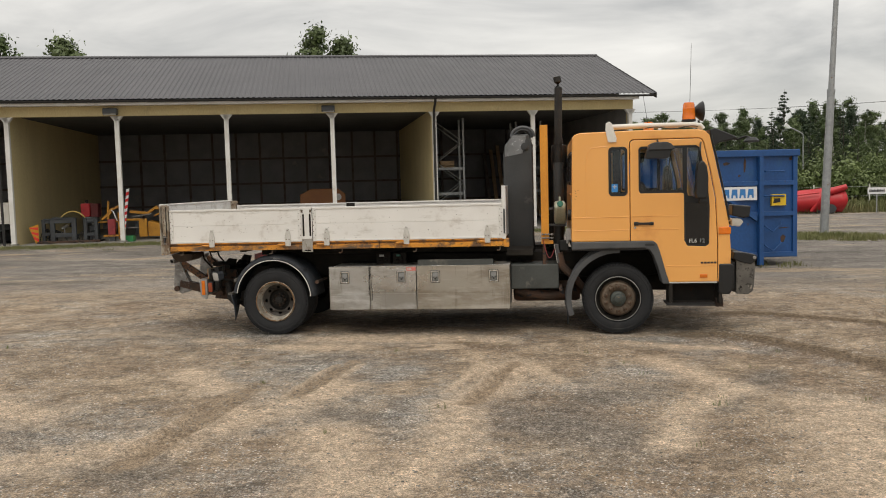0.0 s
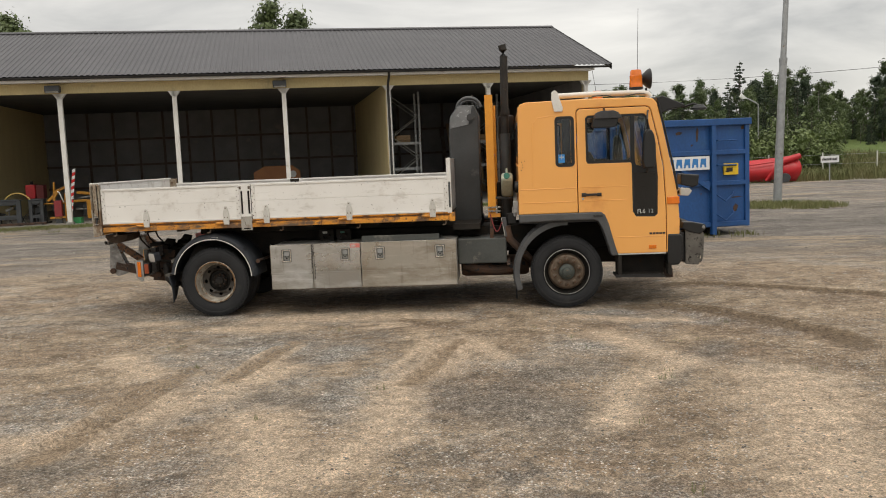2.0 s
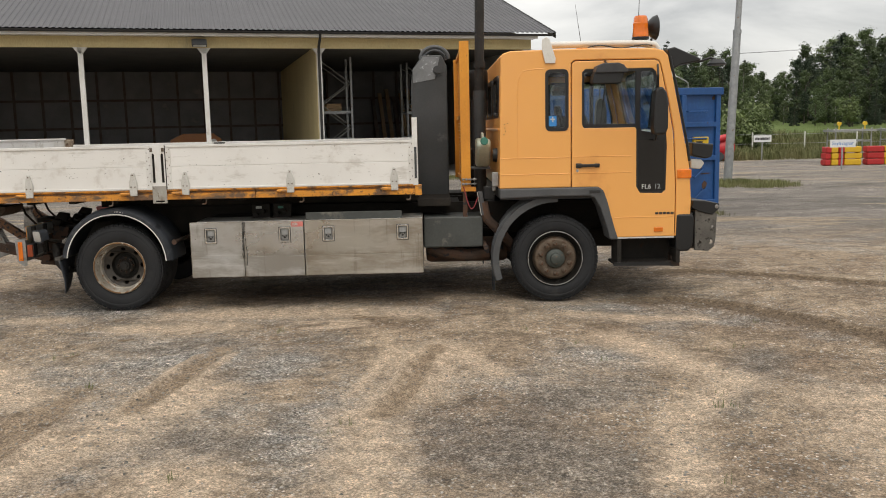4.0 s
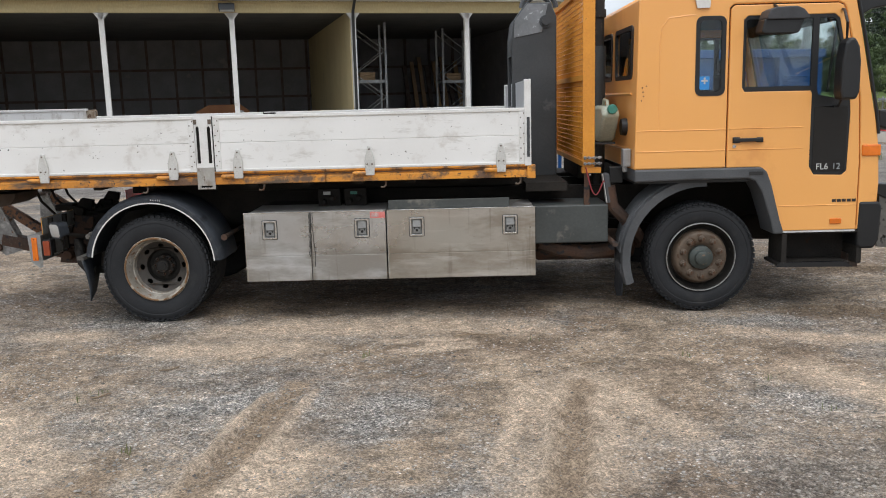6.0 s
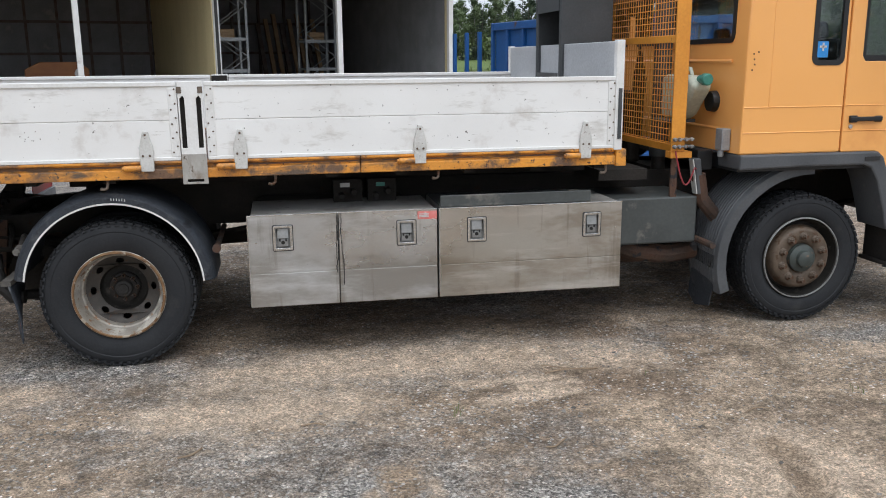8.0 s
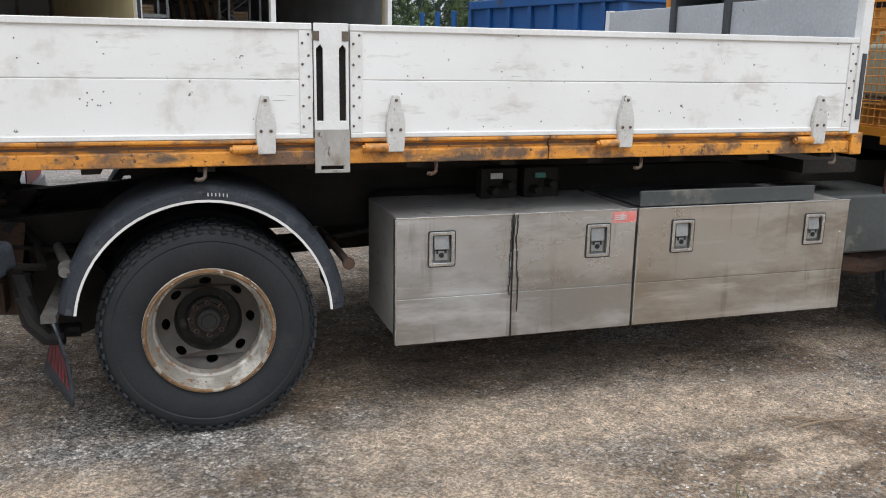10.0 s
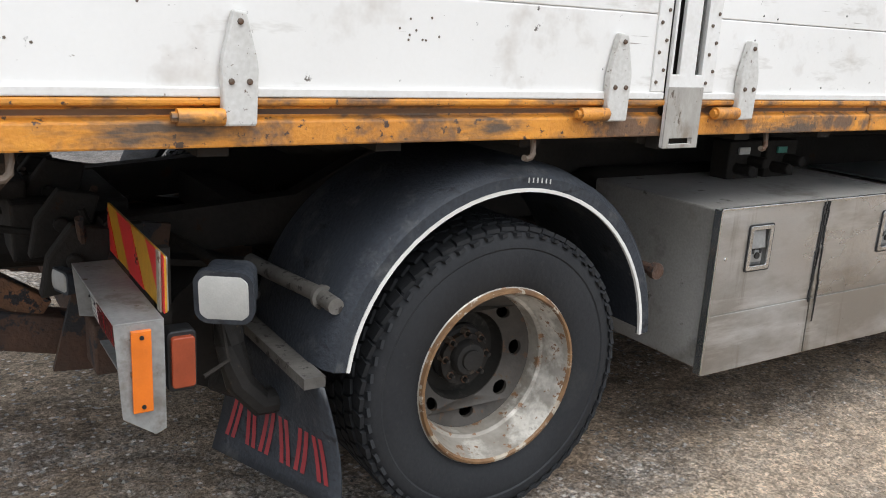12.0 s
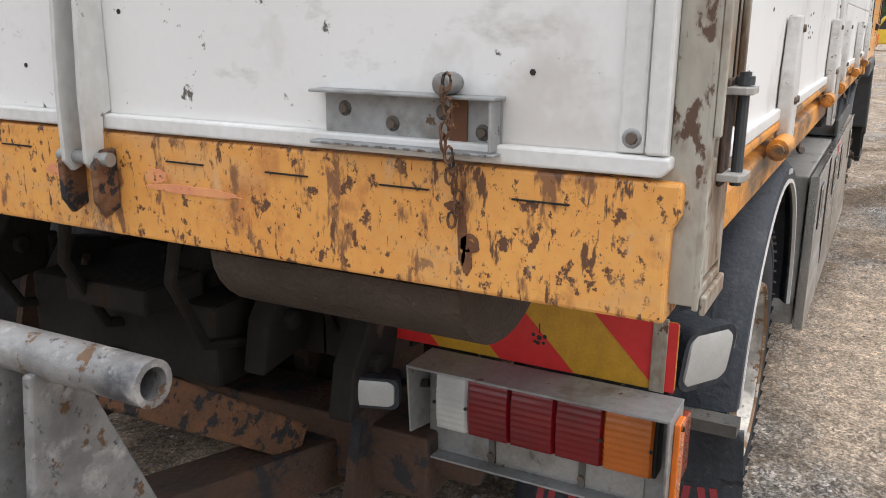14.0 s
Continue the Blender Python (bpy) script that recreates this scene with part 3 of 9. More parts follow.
def part(name, bm, material, parent, label="", smooth=False, bevel=0.0):
    """One mesh object under a thing or a part; its points are given in the world."""
    ob = new(name, mesh_of(name, bm, material))
    if parent:
        ob.parent = parent
        ob.matrix_parent_inverse = full(parent).inverted()
    if label:
        ob["label"] = label
    if smooth:
        for p in ob.data.polygons:
            p.use_smooth = True
        ob.data.set_sharp_from_angle(angle=radians(35))
    if bevel:
        md = ob.modifiers.new("soft_edges", "BEVEL")
        md.width, md.segments, md.limit_method, md.angle_limit = bevel, 2, "ANGLE", radians(40)
    return ob


def thing(name, at, label, category, group="", kind=""):
    ob = new(name)
    ob.empty_display_size = 0.1
    ob.matrix_basis = pose(*at) if len(at) > 3 else Matrix.Translation(at)
    return tagged(ob, label, category, group, kind)


def quad(bm, pts):
    return bm.faces.new([bm.verts.new(p) for p in pts])


def box(bm, x0, x1, y0, y1, z0, z1, m=None, mi=0):
    vs = [Vector((x, y, z)) for z in (z0, z1) for y in (y0, y1) for x in (x0, x1)]
    if m is not None:
        vs = [m @ v for v in vs]
    v = [bm.verts.new(p) for p in vs]
    for f in ((0, 2, 3, 1), (4, 5, 7, 6), (0, 1, 5, 4), (2, 6, 7, 3), (0, 4, 6, 2), (1, 3, 7, 5)):
        bm.faces.new([v[i] for i in f]).material_index = mi
    return bm


def rod(bm, a, b, r, seg=10, r2=None, caps=True, mi=0):
    a, b = Vector(a), Vector(b)
    r2 = r if r2 is None else r2
    q = (b - a).to_track_quat("Z", "Y")
    rings = []
    for p, rad in ((a, r), (b, r2)):
        rings.append([bm.verts.new(p + q @ Vector((rad * math.cos(2 * math.pi * i / seg), rad * math.sin(2 * math.pi * i / seg), 0))) for i in range(seg)])
    for i in range(seg):
        bm.faces.new((rings[0][i], rings[0][(i + 1) % seg], rings[1][(i + 1) % seg], rings[1][i])).material_index = mi
    if caps:
        bm.faces.new(list(reversed(rings[0]))).material_index = mi
        bm.faces.new(rings[1]).material_index = mi
    return bm


def hose(bm, pts, r, seg=8):
    """A tube along a line of points."""
    pts = [Vector(p) for p in pts]
    rings = []
    for i, p in enumerate(pts):
        d = (pts[min(i + 1, len(pts) - 1)] - pts[max(i - 1, 0)]).normalized()
        q = d.to_track_quat("Z", "Y")
        rings.append([bm.verts.new(p + q @ Vector((r * math.cos(2 * math.pi * k / seg), r * math.sin(2 * math.pi * k / seg), 0))) for k in range(seg)])
    for a, b in zip(rings, rings[1:]):
        for k in range(seg):
            bm.faces.new((a[k], a[(k + 1) % seg], b[(k + 1) % seg], b[k]))
    bm.faces.new(list(reversed(rings[0])))
    bm.faces.new(rings[-1])
    return bm


def arc_points(fn, n):
    return [fn(i / n) for i in range(n + 1)]


def lathe(bm, profile, centre, axis="y", seg=48, mi=0):
    """Turns (radius, way along the axis) round a line through centre."""
    c = Vector(centre)
    rings = []
    for r, h in profile:
        ring = []
        for i in range(seg):
            a = 2 * math.pi * i / seg
            u, v = r * math.cos(a), r * math.sin(a)
            ring.append(bm.verts.new(c + (Vector((u, h, v)) if axis == "y" else Vector((u, v, h)) if axis == "z" else Vector((h, u, v)))))
        rings.append(ring)
    for a, b in zip(rings, rings[1:]):
        for i in range(seg):
            bm.faces.new((a[i], b[i], b[(i + 1) % seg], a[(i + 1) % seg])).material_index = mi
    return bm


def prism(bm, poly, y0, y1, plane="xz", mi=0):
    """A flat outline given depth: in xz along y, in yz along x, in xy along z."""
    def at(p, d):
        return (p[0], d, p[1]) if plane == "xz" else (d, p[0], p[1]) if plane == "yz" else (p[0], p[1], d)
    a = [bm.verts.new(at(p, y0)) for p in poly]
    b = [bm.verts.new(at(p, y1)) for p in poly]
    bm.faces.new(a).material_index = mi
    bm.faces.new(list(reversed(b))).material_index = mi
    for i in range(len(poly)):
        j = (i + 1) % len(poly)
        bm.faces.new((a[j], a[i], b[i], b[j])).material_index = mi
    bmesh.ops.recalc_face_normals(bm, faces=bm.faces)
    return bm


def holed(bm, outer, holes, at, thick):
    """A plate with openings. at(u, v) gives the place of its outer face, thick the way to its inner face."""
    edges = []
    for loop in [outer, *holes]:
        vs = [bm.verts.new(at(*p)) for p in loop]
        edges += [bm.edges.new((vs[i], vs[(i + 1) % len(vs)])) for i in range(len(vs))]
    made = bmesh.ops.triangle_fill(bm, use_beauty=True, use_dissolve=False, edges=edges)
    faces = [g for g in made["geom"] if isinstance(g, bmesh.types.BMFace)]
    back = bmesh.ops.extrude_face_region(bm, geom=faces)
    bmesh.ops.translate(bm, verts=[g for g in back["geom"] if isinstance(g, bmesh.types.BMVert)], vec=thick)
    bmesh.ops.recalc_face_normals(bm, faces=bm.faces)
    return bm


def rounded(x0, x1, z0, z1, r, n=4):
    pts = []
    for cx, cz, a0 in ((x1 - r, z0 + r, -90), (x1 - r, z1 - r, 0), (x0 + r, z1 - r, 90), (x0 + r, z0 + r, 180)):
        for i in range(n + 1):
            a = radians(a0 + 90 * i / n)
            pts.append((cx + r * math.cos(a), cz + r * math.sin(a)))
    return pts


def studs(name, pts, way, r, h, material, parent, label="", seg=8):
    """Alike small round heads, each an object on one shared mesh."""
    bm = bmesh.new()
    rod(bm, (0, 0, 0), Vector(way) * h, r, seg, r * 0.8)
    me = mesh_of(name, bm, material)
    for p in pts:
        ob = new(name, me)
        ob.parent = parent
        ob.matrix_parent_inverse = full(parent).inverted()
        ob.matrix_basis = Matrix.Translation(p)
        if label:
            ob["label"] = label


def B():
    return bmesh.new()

# ---- ground ----


def rise(x, y):
    """Height of the ground: flat yard that falls away past the shed, then a bank and a field that climb gently."""
    d = y - 53 if x < 40 else max(y - 53, 0) + max(0.0, (x - 60) * 0.5) * (1 if y > -40 else 0)
    t = min(max(d / 24.0, 0.0), 1.0)
    a, b = min(max((y - 20) / 20.0, 0.0), 1.0), min(max((x - 4) / 6.0, 0.0), 1.0)
    dip = -0.46 * a * a * (3 - 2 * a) * b * b * (3 - 2 * b)
    swell = 0.026 * min(max(1.6 - math.hypot((x + 1.3) / 7.0, (y - 8.5) / 5.0), 0.0), 1.0)
    return swell + dip + 1.72 * t * t * (3 - 2 * t) + 0.020 * max(0.0, d - 24)


# strokes on the yard: a line and the half width that it covers
SANDY = [([(-2.75, 9.25), (-1.7, 9.3), (-0.6, 9.2)], 0.24), ([(-3.0, 8.75), (-2.2, 8.8)], 0.2), ([(-2.0, 7.0), (-2.3, 6.2), (-2.9, 5.3), (-4.0, 4.6)], 0.34), ([(-0.45, 7.9), (-0.58, 6.9), (-0.85, 6.4), (-0.78, 5.4), (-1.0, 4.6)], 0.26),
         ([(-0.43, 7.87), (-0.2, 7.6), (0.0, 7.2)], 0.10), ([(-1.6, 8.95), (-1.1, 8.92)], 0.05), ([(-1.5, 8.68), (-1.05, 8.73)], 0.06), ([(-1.3, 8.82), (-1.0, 8.84)], 0.04),
         ([(0.95, 8.1), (1.3, 7.3), (1.5, 6.9)], 0.2), ([(1.4, 6.9), (0.9, 6.2), (0.7, 5.4)], 0.16), ([(-4.1, 9.2), (-3.7, 9.2)], 0.16), ([(-1.7, 5.6), (-1.4, 5.0), (-1.3, 4.2)], 0.3),
         ([(2.1, 6.4), (1.9, 5.0), (1.6, 3.8)], 0.45), ([(-2.15, 7.9), (-2.24, 7.4), (-2.28, 6.9)], 0.035), ([(-1.90, 7.95), (-1.96, 7.4), (-2.01, 6.9)], 0.035), ([(-0.45, 8.05), (-0.16, 7.79), (-0.02, 7.38), (0.05, 7.15)], 0.06), ([(0.8, 8.95), (1.3, 8.75), (1.8, 8.7)], 0.12), ([(-0.75, 7.9), (-0.85, 7.3), (-0.95, 6.8)], 0.05), ([(-0.30, 7.5), (-0.42, 6.9)], 0.06), ([(-3.6, 7.6), (-3.0, 6.9)], 0.2), ([(-5.2, 6.6), (-4.2, 6.0)], 0.3)]
STONY = [([(-2.9, 7.3), (-2.3, 7.9)], 0.4), ([(-2.42, 7.4), (-2.4, 6.5)], 0.26), ([(-1.42, 7.6), (-1.68, 6.8)], 0.2), ([(0.5, 7.8), (0.95, 7.6)], 0.25), ([(0.7, 9.3), (1.25, 9.25)], 0.14),
         ([(-3.9, 9.6), (-2.8, 9.5)], 0.2), ([(-0.8, 9.25), (-0.4, 9.25)], 0.13), ([(-1.0, 6.9), (-1.0, 6.2), (-1.1, 5.6)], 0.22), ([(-3.4, 6.2), (-3.0, 5.6)], 0.3)]
DAMP = [([(-0.35, 6.3), (0.3, 5.5)], 0.4), ([(0.8, 6.95), (0.3, 6.65)], 0.2), ([(-3.2, 5.0), (-2.6, 4.6)], 0.25), ([(1.9, 7.6), (1.2, 6.4)], 0.16), ([(-1.9, 6.2), (-1.5, 6.0)], 0.2)]
RUTS = [([(-2.02, 8.0), (-2.10, 7.45), (-2.15, 7.0), (-2.23, 6.65)], 0.095), ([(-0.42, 7.95), (-0.53, 7.4), (-0.60, 6.9), (-0.72, 6.5)], 0.085), ([(-2.70, 6.8), (-2.72, 5.9), (-2.82, 4.9)], 0.13)]

TRACKS = [([(1.45, 9.46), (1.75, 9.36), (2.1, 9.12), (2.42, 8.76), (2.68, 8.36), (2.88, 7.95), (3.02, 7.5)], 0.15), ([(2.1, 10.98), (2.6, 10.84), (3.1, 10.58), (3.6, 10.26), (4.1, 9.85), (4.6, 9.28), (5.1, 8.55), (5.45, 7.7)], 0.13)]

def stroke(line, px, py):
    """Distance of each place from a line, and the length along it."""
    best, along, done = np.full(px.shape, 1e9), np.zeros(px.shape), 0.0
    for (x0, y0), (x1, y1) in zip(line, line[1:]):
        dx, dy = x1 - x0, y1 - y0
        ln = math.hypot(dx, dy)
        t = np.clip(((px - x0) * dx + (py - y0) * dy) / ln ** 2, 0, 1)
        d = np.hypot(px - x0 - t * dx, py - y0 - t * dy)
        along = np.where(d < best, done + t * ln, along)
        best = np.minimum(best, d)
        done += ln
    return best, along


def marks(strokes, px, py):
    out = np.zeros(px.shape)
    for line, half in strokes:
        d, _ = stroke(line, px, py)
        out = np.maximum(out, np.clip(1.15 - 0.62 * d / half, 0, 1))
    return out


def rut_depth(px, py):
    """Tyre ruts: a lugged trough between two low banks."""
    z = np.zeros(np.shape(px))
    for line, half in RUTS + TRACKS:
        d, s = stroke(line, px, py)
        q = d / half
        fade = np.clip(np.minimum(s, s.max() - s) / 0.25, 0, 1) if np.size(s) > 1 else 1.0
        lug = 0.5 + 0.5 * np.sin(2 * math.pi * (s / 0.11 + 0.4 * q))
        z = z + fade * (np.where(q < 0.85, -0.020 + 0.018 * lug, 0) + 0.028 * np.exp(-((q - 1.25) / 0.3) ** 2))
    return z


def lie(x, y):
    """Height of the yard with its small bumps."""
    return rise(x, y) + 0.016 * noise.noise((x * 0.9, y * 0.9, 3.1)) + 0.007 * noise.noise((x * 4.1, y * 4.1, 7.7)) - 0.006


def axis_steps(lo, a, b, hi, fine):
    inner = list(np.arange(a, b + 1e-6, fine))
    left, right, step, p = [], [], fine, a
    while p > lo:
        step *= 1.22
        p -= step
        left.append(p)
    step, p = fine, b
    while p < hi:
        step *= 1.22
        p += step
        right.append(p)
    return left[::-1] + inner + right


gx = axis_steps(-900, -6.5, 5.6, 900, 0.04)
gy = axis_steps(-700, 2.6, 11.2, 1100, 0.04)
verts, faces = [], []
for y in gy:
    for x in gx:
        near = 1.0 if (-16 < x < 16 and -8 < y < 26) else 0.0
        z = rise(x, y)
        if near:
            z = lie(x, y)
        if -6.5 < x < 5.6 and 2.6 < y < 11.2:
            z += 0.006 * noise.noise((x * 11, y * 11, 1.3)) + 0.005 * noise.noise((x * 27, y * 27, 5.3))
        verts.append((x, y, z))
w = len(gx)
for j in range(len(gy) - 1):
    for i in range(w - 1):
        k = j * w + i
        faces.append((k, k + 1, k + 1 + w, k + w))
grid = np.array(verts)
close = (np.abs(grid[:, 0]) < 12) & (np.abs(grid[:, 1] - 6) < 12)
grid[close, 2] += rut_depth(grid[close, 0], grid[close, 1])
me = bpy.data.meshes.new("ground")
me.from_pydata(grid.tolist(), [], faces)
for nm, strokes in (("sandy", SANDY), ("stony", STONY), ("damp", DAMP), ("rutted", RUTS), ("tracks", TRACKS)):
    val = np.zeros(len(grid))
    val[close] = marks(strokes, grid[close, 0], grid[close, 1])
    at = me.attributes.new(nm, "FLOAT", "POINT")
    at.data.foreach_set("value", val)
at = me.attributes.new("beyond", "FLOAT", "POINT")
at.data.foreach_set("value", np.clip((grid[:, 1] - 10.6 - 0.10 * np.abs(grid[:, 0] + 1)) / 5.0, 0, 1))
me.materials.append(ground_mat)
for p in me.polygons:
    p.use_smooth = True
ground = tagged(new("ground", me), "packed brown and grey gravel yard, grass beyond", "ground", kind="structure")


def scatter_stones(name, count, area, sizes, seed, label, fall):
    rng = np.random.default_rng(seed)
    base = np.array([(1, 0, 0), (-1, 0, 0), (0, 1, 0), (0, -1, 0), (0, 0, 1), (0, 0, -0.4)], float)
    tri = np.array([(0, 2, 4), (2, 1, 4), (1, 3, 4), (3, 0, 4), (2, 0, 5), (1, 2, 5), (3, 1, 5), (0, 3, 5)])
    xs, ys = rng.uniform(area[0], area[1], count), rng.uniform(area[2], area[3], count)
    keep = np.array([noise.noise((x * 0.62, y * 0.8, 0.0)) + 0.6 * noise.noise((x * 2.1, y * 2.4, 4.0)) + 0.30 * rng.normal() > 0.02 for x, y in zip(xs, ys)])
    keep &= rng.random(count) < 0.45 + 0.55 * marks(STONY, xs, ys)
    xs, ys = xs[keep], ys[keep]
    n = len(xs)
    s = sizes[0] + (sizes[1] - sizes[0]) * rng.random(n) ** fall
    shape = base[None] * rng.uniform(0.6, 1.15, (n, 6, 1)) * s[:, None, None]
    a = rng.uniform(0, 6.28, n)
    c, q = np.cos(a), np.sin(a)
    out = np.empty_like(shape)
    out[..., 0] = shape[..., 0] * c[:, None] - shape[..., 1] * q[:, None] + xs[:, None]
    out[..., 1] = shape[..., 0] * q[:, None] + shape[..., 1] * c[:, None] + ys[:, None]
    gz = np.array([lie(x, y) for x, y in zip(xs, ys)])
    out[..., 2] = shape[..., 2] * 0.55 + s[:, None] * 0.12 + gz[:, None]
    fs = (tri[None] + (np.arange(n) * 6)[:, None, None]).reshape(-1, 3)
    m = bpy.data.meshes.new(name)
    m.from_pydata(out.reshape(-1, 3).tolist(), [], fs.tolist())
    m.materials.append(stone_mat)
    return tagged(new(name, m), label, "gravel", kind="stuff")


def blades(name, spots, material, label, seed, h=(0.1, 0.3), per=26, spread=0.14, width=0.006):
    """Tufts of thin bent blades."""
    rng = random.Random(seed)
    vs, fs = [], []
    for x, y, k in spots:
        gz = rise(x, y)
        for _ in range(int(per * k)):
            a, r = rng.uniform(0, 6.28), spread * math.sqrt(rng.random())
            bx, by = x + r * math.cos(a), y + r * math.sin(a)
            hh = rng.uniform(*h) * (0.7 + 0.6 * k)
            la, lean = rng.uniform(0, 6.28), rng.uniform(0.1, 0.55) * hh
            dx, dy = math.cos(la), math.sin(la)
            wx, wy = -dy * width, dx * width
            i = len(vs)
            vs += [(bx - wx, by - wy, gz - 0.01), (bx + wx, by + wy, gz - 0.01), (bx + dx * lean * 0.35 + wx * 0.8, by + dy * lean * 0.35 + wy * 0.8, gz + hh * 0.6),
                   (bx + dx * lean * 0.35 - wx * 0.8, by + dy * lean * 0.35 - wy * 0.8, gz + hh * 0.6), (bx + dx * lean, by + dy * lean, gz + hh)]
            fs += [(i, i + 1, i + 2, i + 3), (i + 3, i + 2, i + 4)]
    m = bpy.data.meshes.new(name)
    m.from_pydata(vs, [], fs)
    m.materials.append(material)
    return tagged(new(name, m), label, "grass", kind="stuff")


# ---- open-fronted shed ----
SH = pose(-14.68, 27.57, 0, 0, 0, 15.5)
shed = thing("machine_shed", (-14.68, 27.57, 0, 0, 0, 15.5), "long open-fronted machine shed with dark sheet roof and white posts", "shed")
BAY = 3.657
U0, U1, DEEP = -14.5, 5 * BAY + 0.08, 11.9


def spart(name, bm, material, parent=None, label="", smooth=False, bevel=0.0):
    bm.transform(SH)
    return part(name, bm, material, parent or shed, label, smooth, bevel)


for u in (-10.86, -7.24, 0.0, BAY, 2 * BAY, 4 * BAY, U1, -3.55, 3 * BAY):
    bm = B()
    box(bm, u - 0.075, u + 0.075, -0.10, 0.06, 0.0, 4.36)
    prism(bm, [(u - 0.21, 4.36), (u + 0.21, 4.36), (u + 0.076, 4.18), (u - 0.076, 4.18)], -0.10, 0.06)
    spart("post", bm, shed_white, None, "white painted timber post", bevel=0.008)
    bm = B()
    box(bm, u - 0.12, u + 0.12, -0.15, 0.11, -0.05, 0.10)
    spart("post_foot", bm, concrete, bevel=0.01)
bm = B()
box(bm, U0, U1 + 0.1, -0.09, 0.09, 4.362, 4.70)
spart("front_beam", bm, shed_yellow, None, "pale yellow front beam", bevel=0.006)
bm = B()
box(bm, U0, U1 + 0.15, -0.60, -0.56, 4.68, 4.81)
box(bm, U0, U1 + 0.15, -0.56, -0.10, 4.70, 4.72)
spart("fascia", bm, shed_white, None, "white fascia and soffit", bevel=0.004)
bm = B()
for i in range(8):
    a, b = radians(180 + 22.5 * i), radians(180 + 22.5 * (i + 1))
    quad(bm, [(U0, -0.68 + 0.07 * math.cos(a), 4.83 + 0.07 * math.sin(a)), (U1 + 0.7, -0.68 + 0.07 * math.cos(a), 4.83 + 0.07 * math.sin(a)), (U1 + 0.7, -0.68 + 0.07 * math.cos(b), 4.83 + 0.07 * math.sin(b)), (U0, -0.68 + 0.07 * math.cos(b), 4.83 + 0.07 * math.sin(b))])
spart("gutter", bm, gutter_mat, None, "black gutter", smooth=True)
for u in (-3.82, 3 * BAY - 0.02):
    bm = B()
    hose(bm, [(u, -0.68, 4.82), (u, -0.60, 4.66), (u, -0.22, 4.42), (u, -0.17, 4.25), (u, -0.17, 0.05)], 0.045, 10)
    spart("downpipe", bm, gutter_mat, None, "black downpipe", smooth=True)

# corrugated roof, both slopes
EAVE, RIDGE, ZE, ZR = -0.72, 6.0, 4.86, 7.22
bm = B()
pitch, u = 0.18, U0 - 0.2
cols = []
while u < U1 + 0.75:
    for du, dz in ((0.0, 0.0), (0.055, 0.0), (0.075, 0.022), (0.145, 0.022), (0.165, 0.0)):
        cols.append((u + du, dz))
    u += pitch
cols = [(min(c, U1 + 0.75), d) for c, d in cols]
for y0, z0, y1, z1 in ((EAVE, ZE, RIDGE, ZR), (2 * RIDGE - EAVE, ZE, RIDGE, ZR)):
    va = [[bm.verts.new((c, y, z + d)) for c, d in cols] for y, z in ((y0, z0), (y1, z1))]
    for i in range(len(cols) - 1):
        bm.faces.new((va[0][i], va[0][i + 1], va[1][i + 1], va[1][i]))
spart("roof", bm, roof_mat, None, "dark grey corrugated sheet roof")
bm = B()
prism(bm, [(RIDGE - 0.18, ZR + 0.0), (RIDGE, ZR + 0.075), (RIDGE + 0.18, ZR + 0.0), (RIDGE + 0.18, ZR - 0.03), (RIDGE, ZR + 0.045), (RIDGE - 0.18, ZR - 0.03)], U0 - 0.2, U1 + 0.78, "yz")
spart("ridge_cap", bm, roof_mat)
bm = B()
for y0, y1 in ((EAVE, RIDGE), (2 * RIDGE - EAVE, RIDGE)):
    prism(bm, [(y0, ZE - 0.16), (y0, ZE + 0.05), (y1, ZR + 0.05), (y1, ZR - 0.16)], U1 + 0.74, U1 + 0.78, "yz")
spart("verge_board", bm, gutter_mat, None, "dark verge board")
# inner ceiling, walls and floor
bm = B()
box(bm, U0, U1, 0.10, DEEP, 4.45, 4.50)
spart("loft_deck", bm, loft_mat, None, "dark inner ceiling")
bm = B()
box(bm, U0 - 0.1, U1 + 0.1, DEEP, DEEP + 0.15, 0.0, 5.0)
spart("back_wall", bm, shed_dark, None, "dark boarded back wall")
# dark sheet added over the yellow end wall to darken the last bay
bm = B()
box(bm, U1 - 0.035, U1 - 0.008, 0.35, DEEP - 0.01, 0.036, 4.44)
spart("end_lining", bm, shed_dark, None, "dark sheet added over the end wall's inner side")
for u, t in ((-3.66, 0.18), (3 * BAY - 0.10, 0.18), (U1, 0.12), (U0 - 0.1, 0.1)):
    bm = B()
    n = 40
    box(bm, u, u + t, 0.065, DEEP, 0.0, 4.445)
    spart("partition_wall", bm, shed_yellow, None, "pale yellow plain partition wall")
bm = B()
for k in range(29):
    u = U0 + 0.6 + k * 1.12
    box(bm, u - 0.05, u + 0.05, DEEP - 0.10, DEEP - 0.002, 0.0, 4.44)
spart("wall_stud", bm, stud_mat, None, "dark timber studs")
bm = B()
for z in (1.0, 2.0, 3.2):
    box(bm, U0, U1, DEEP - 0.13, DEEP - 0.101, z - 0.05, z + 0.05)
spart("wall_rail", bm, stud_mat)
bm = B()
box(bm, U0, U1, -0.35, DEEP, -0.2, 0.035)
spart("shed_floor", bm, concrete, None, "concrete shed floor", bevel=0.01)
# gable at the right end
bm = B()
prism(bm, [(0.0, 4.445), (DEEP, 4.445), (RIDGE, ZR - 0.12)], U1, U1 + 0.12, "yz")
spart("gable", bm, shed_yellow, None, "pale yellow gable")
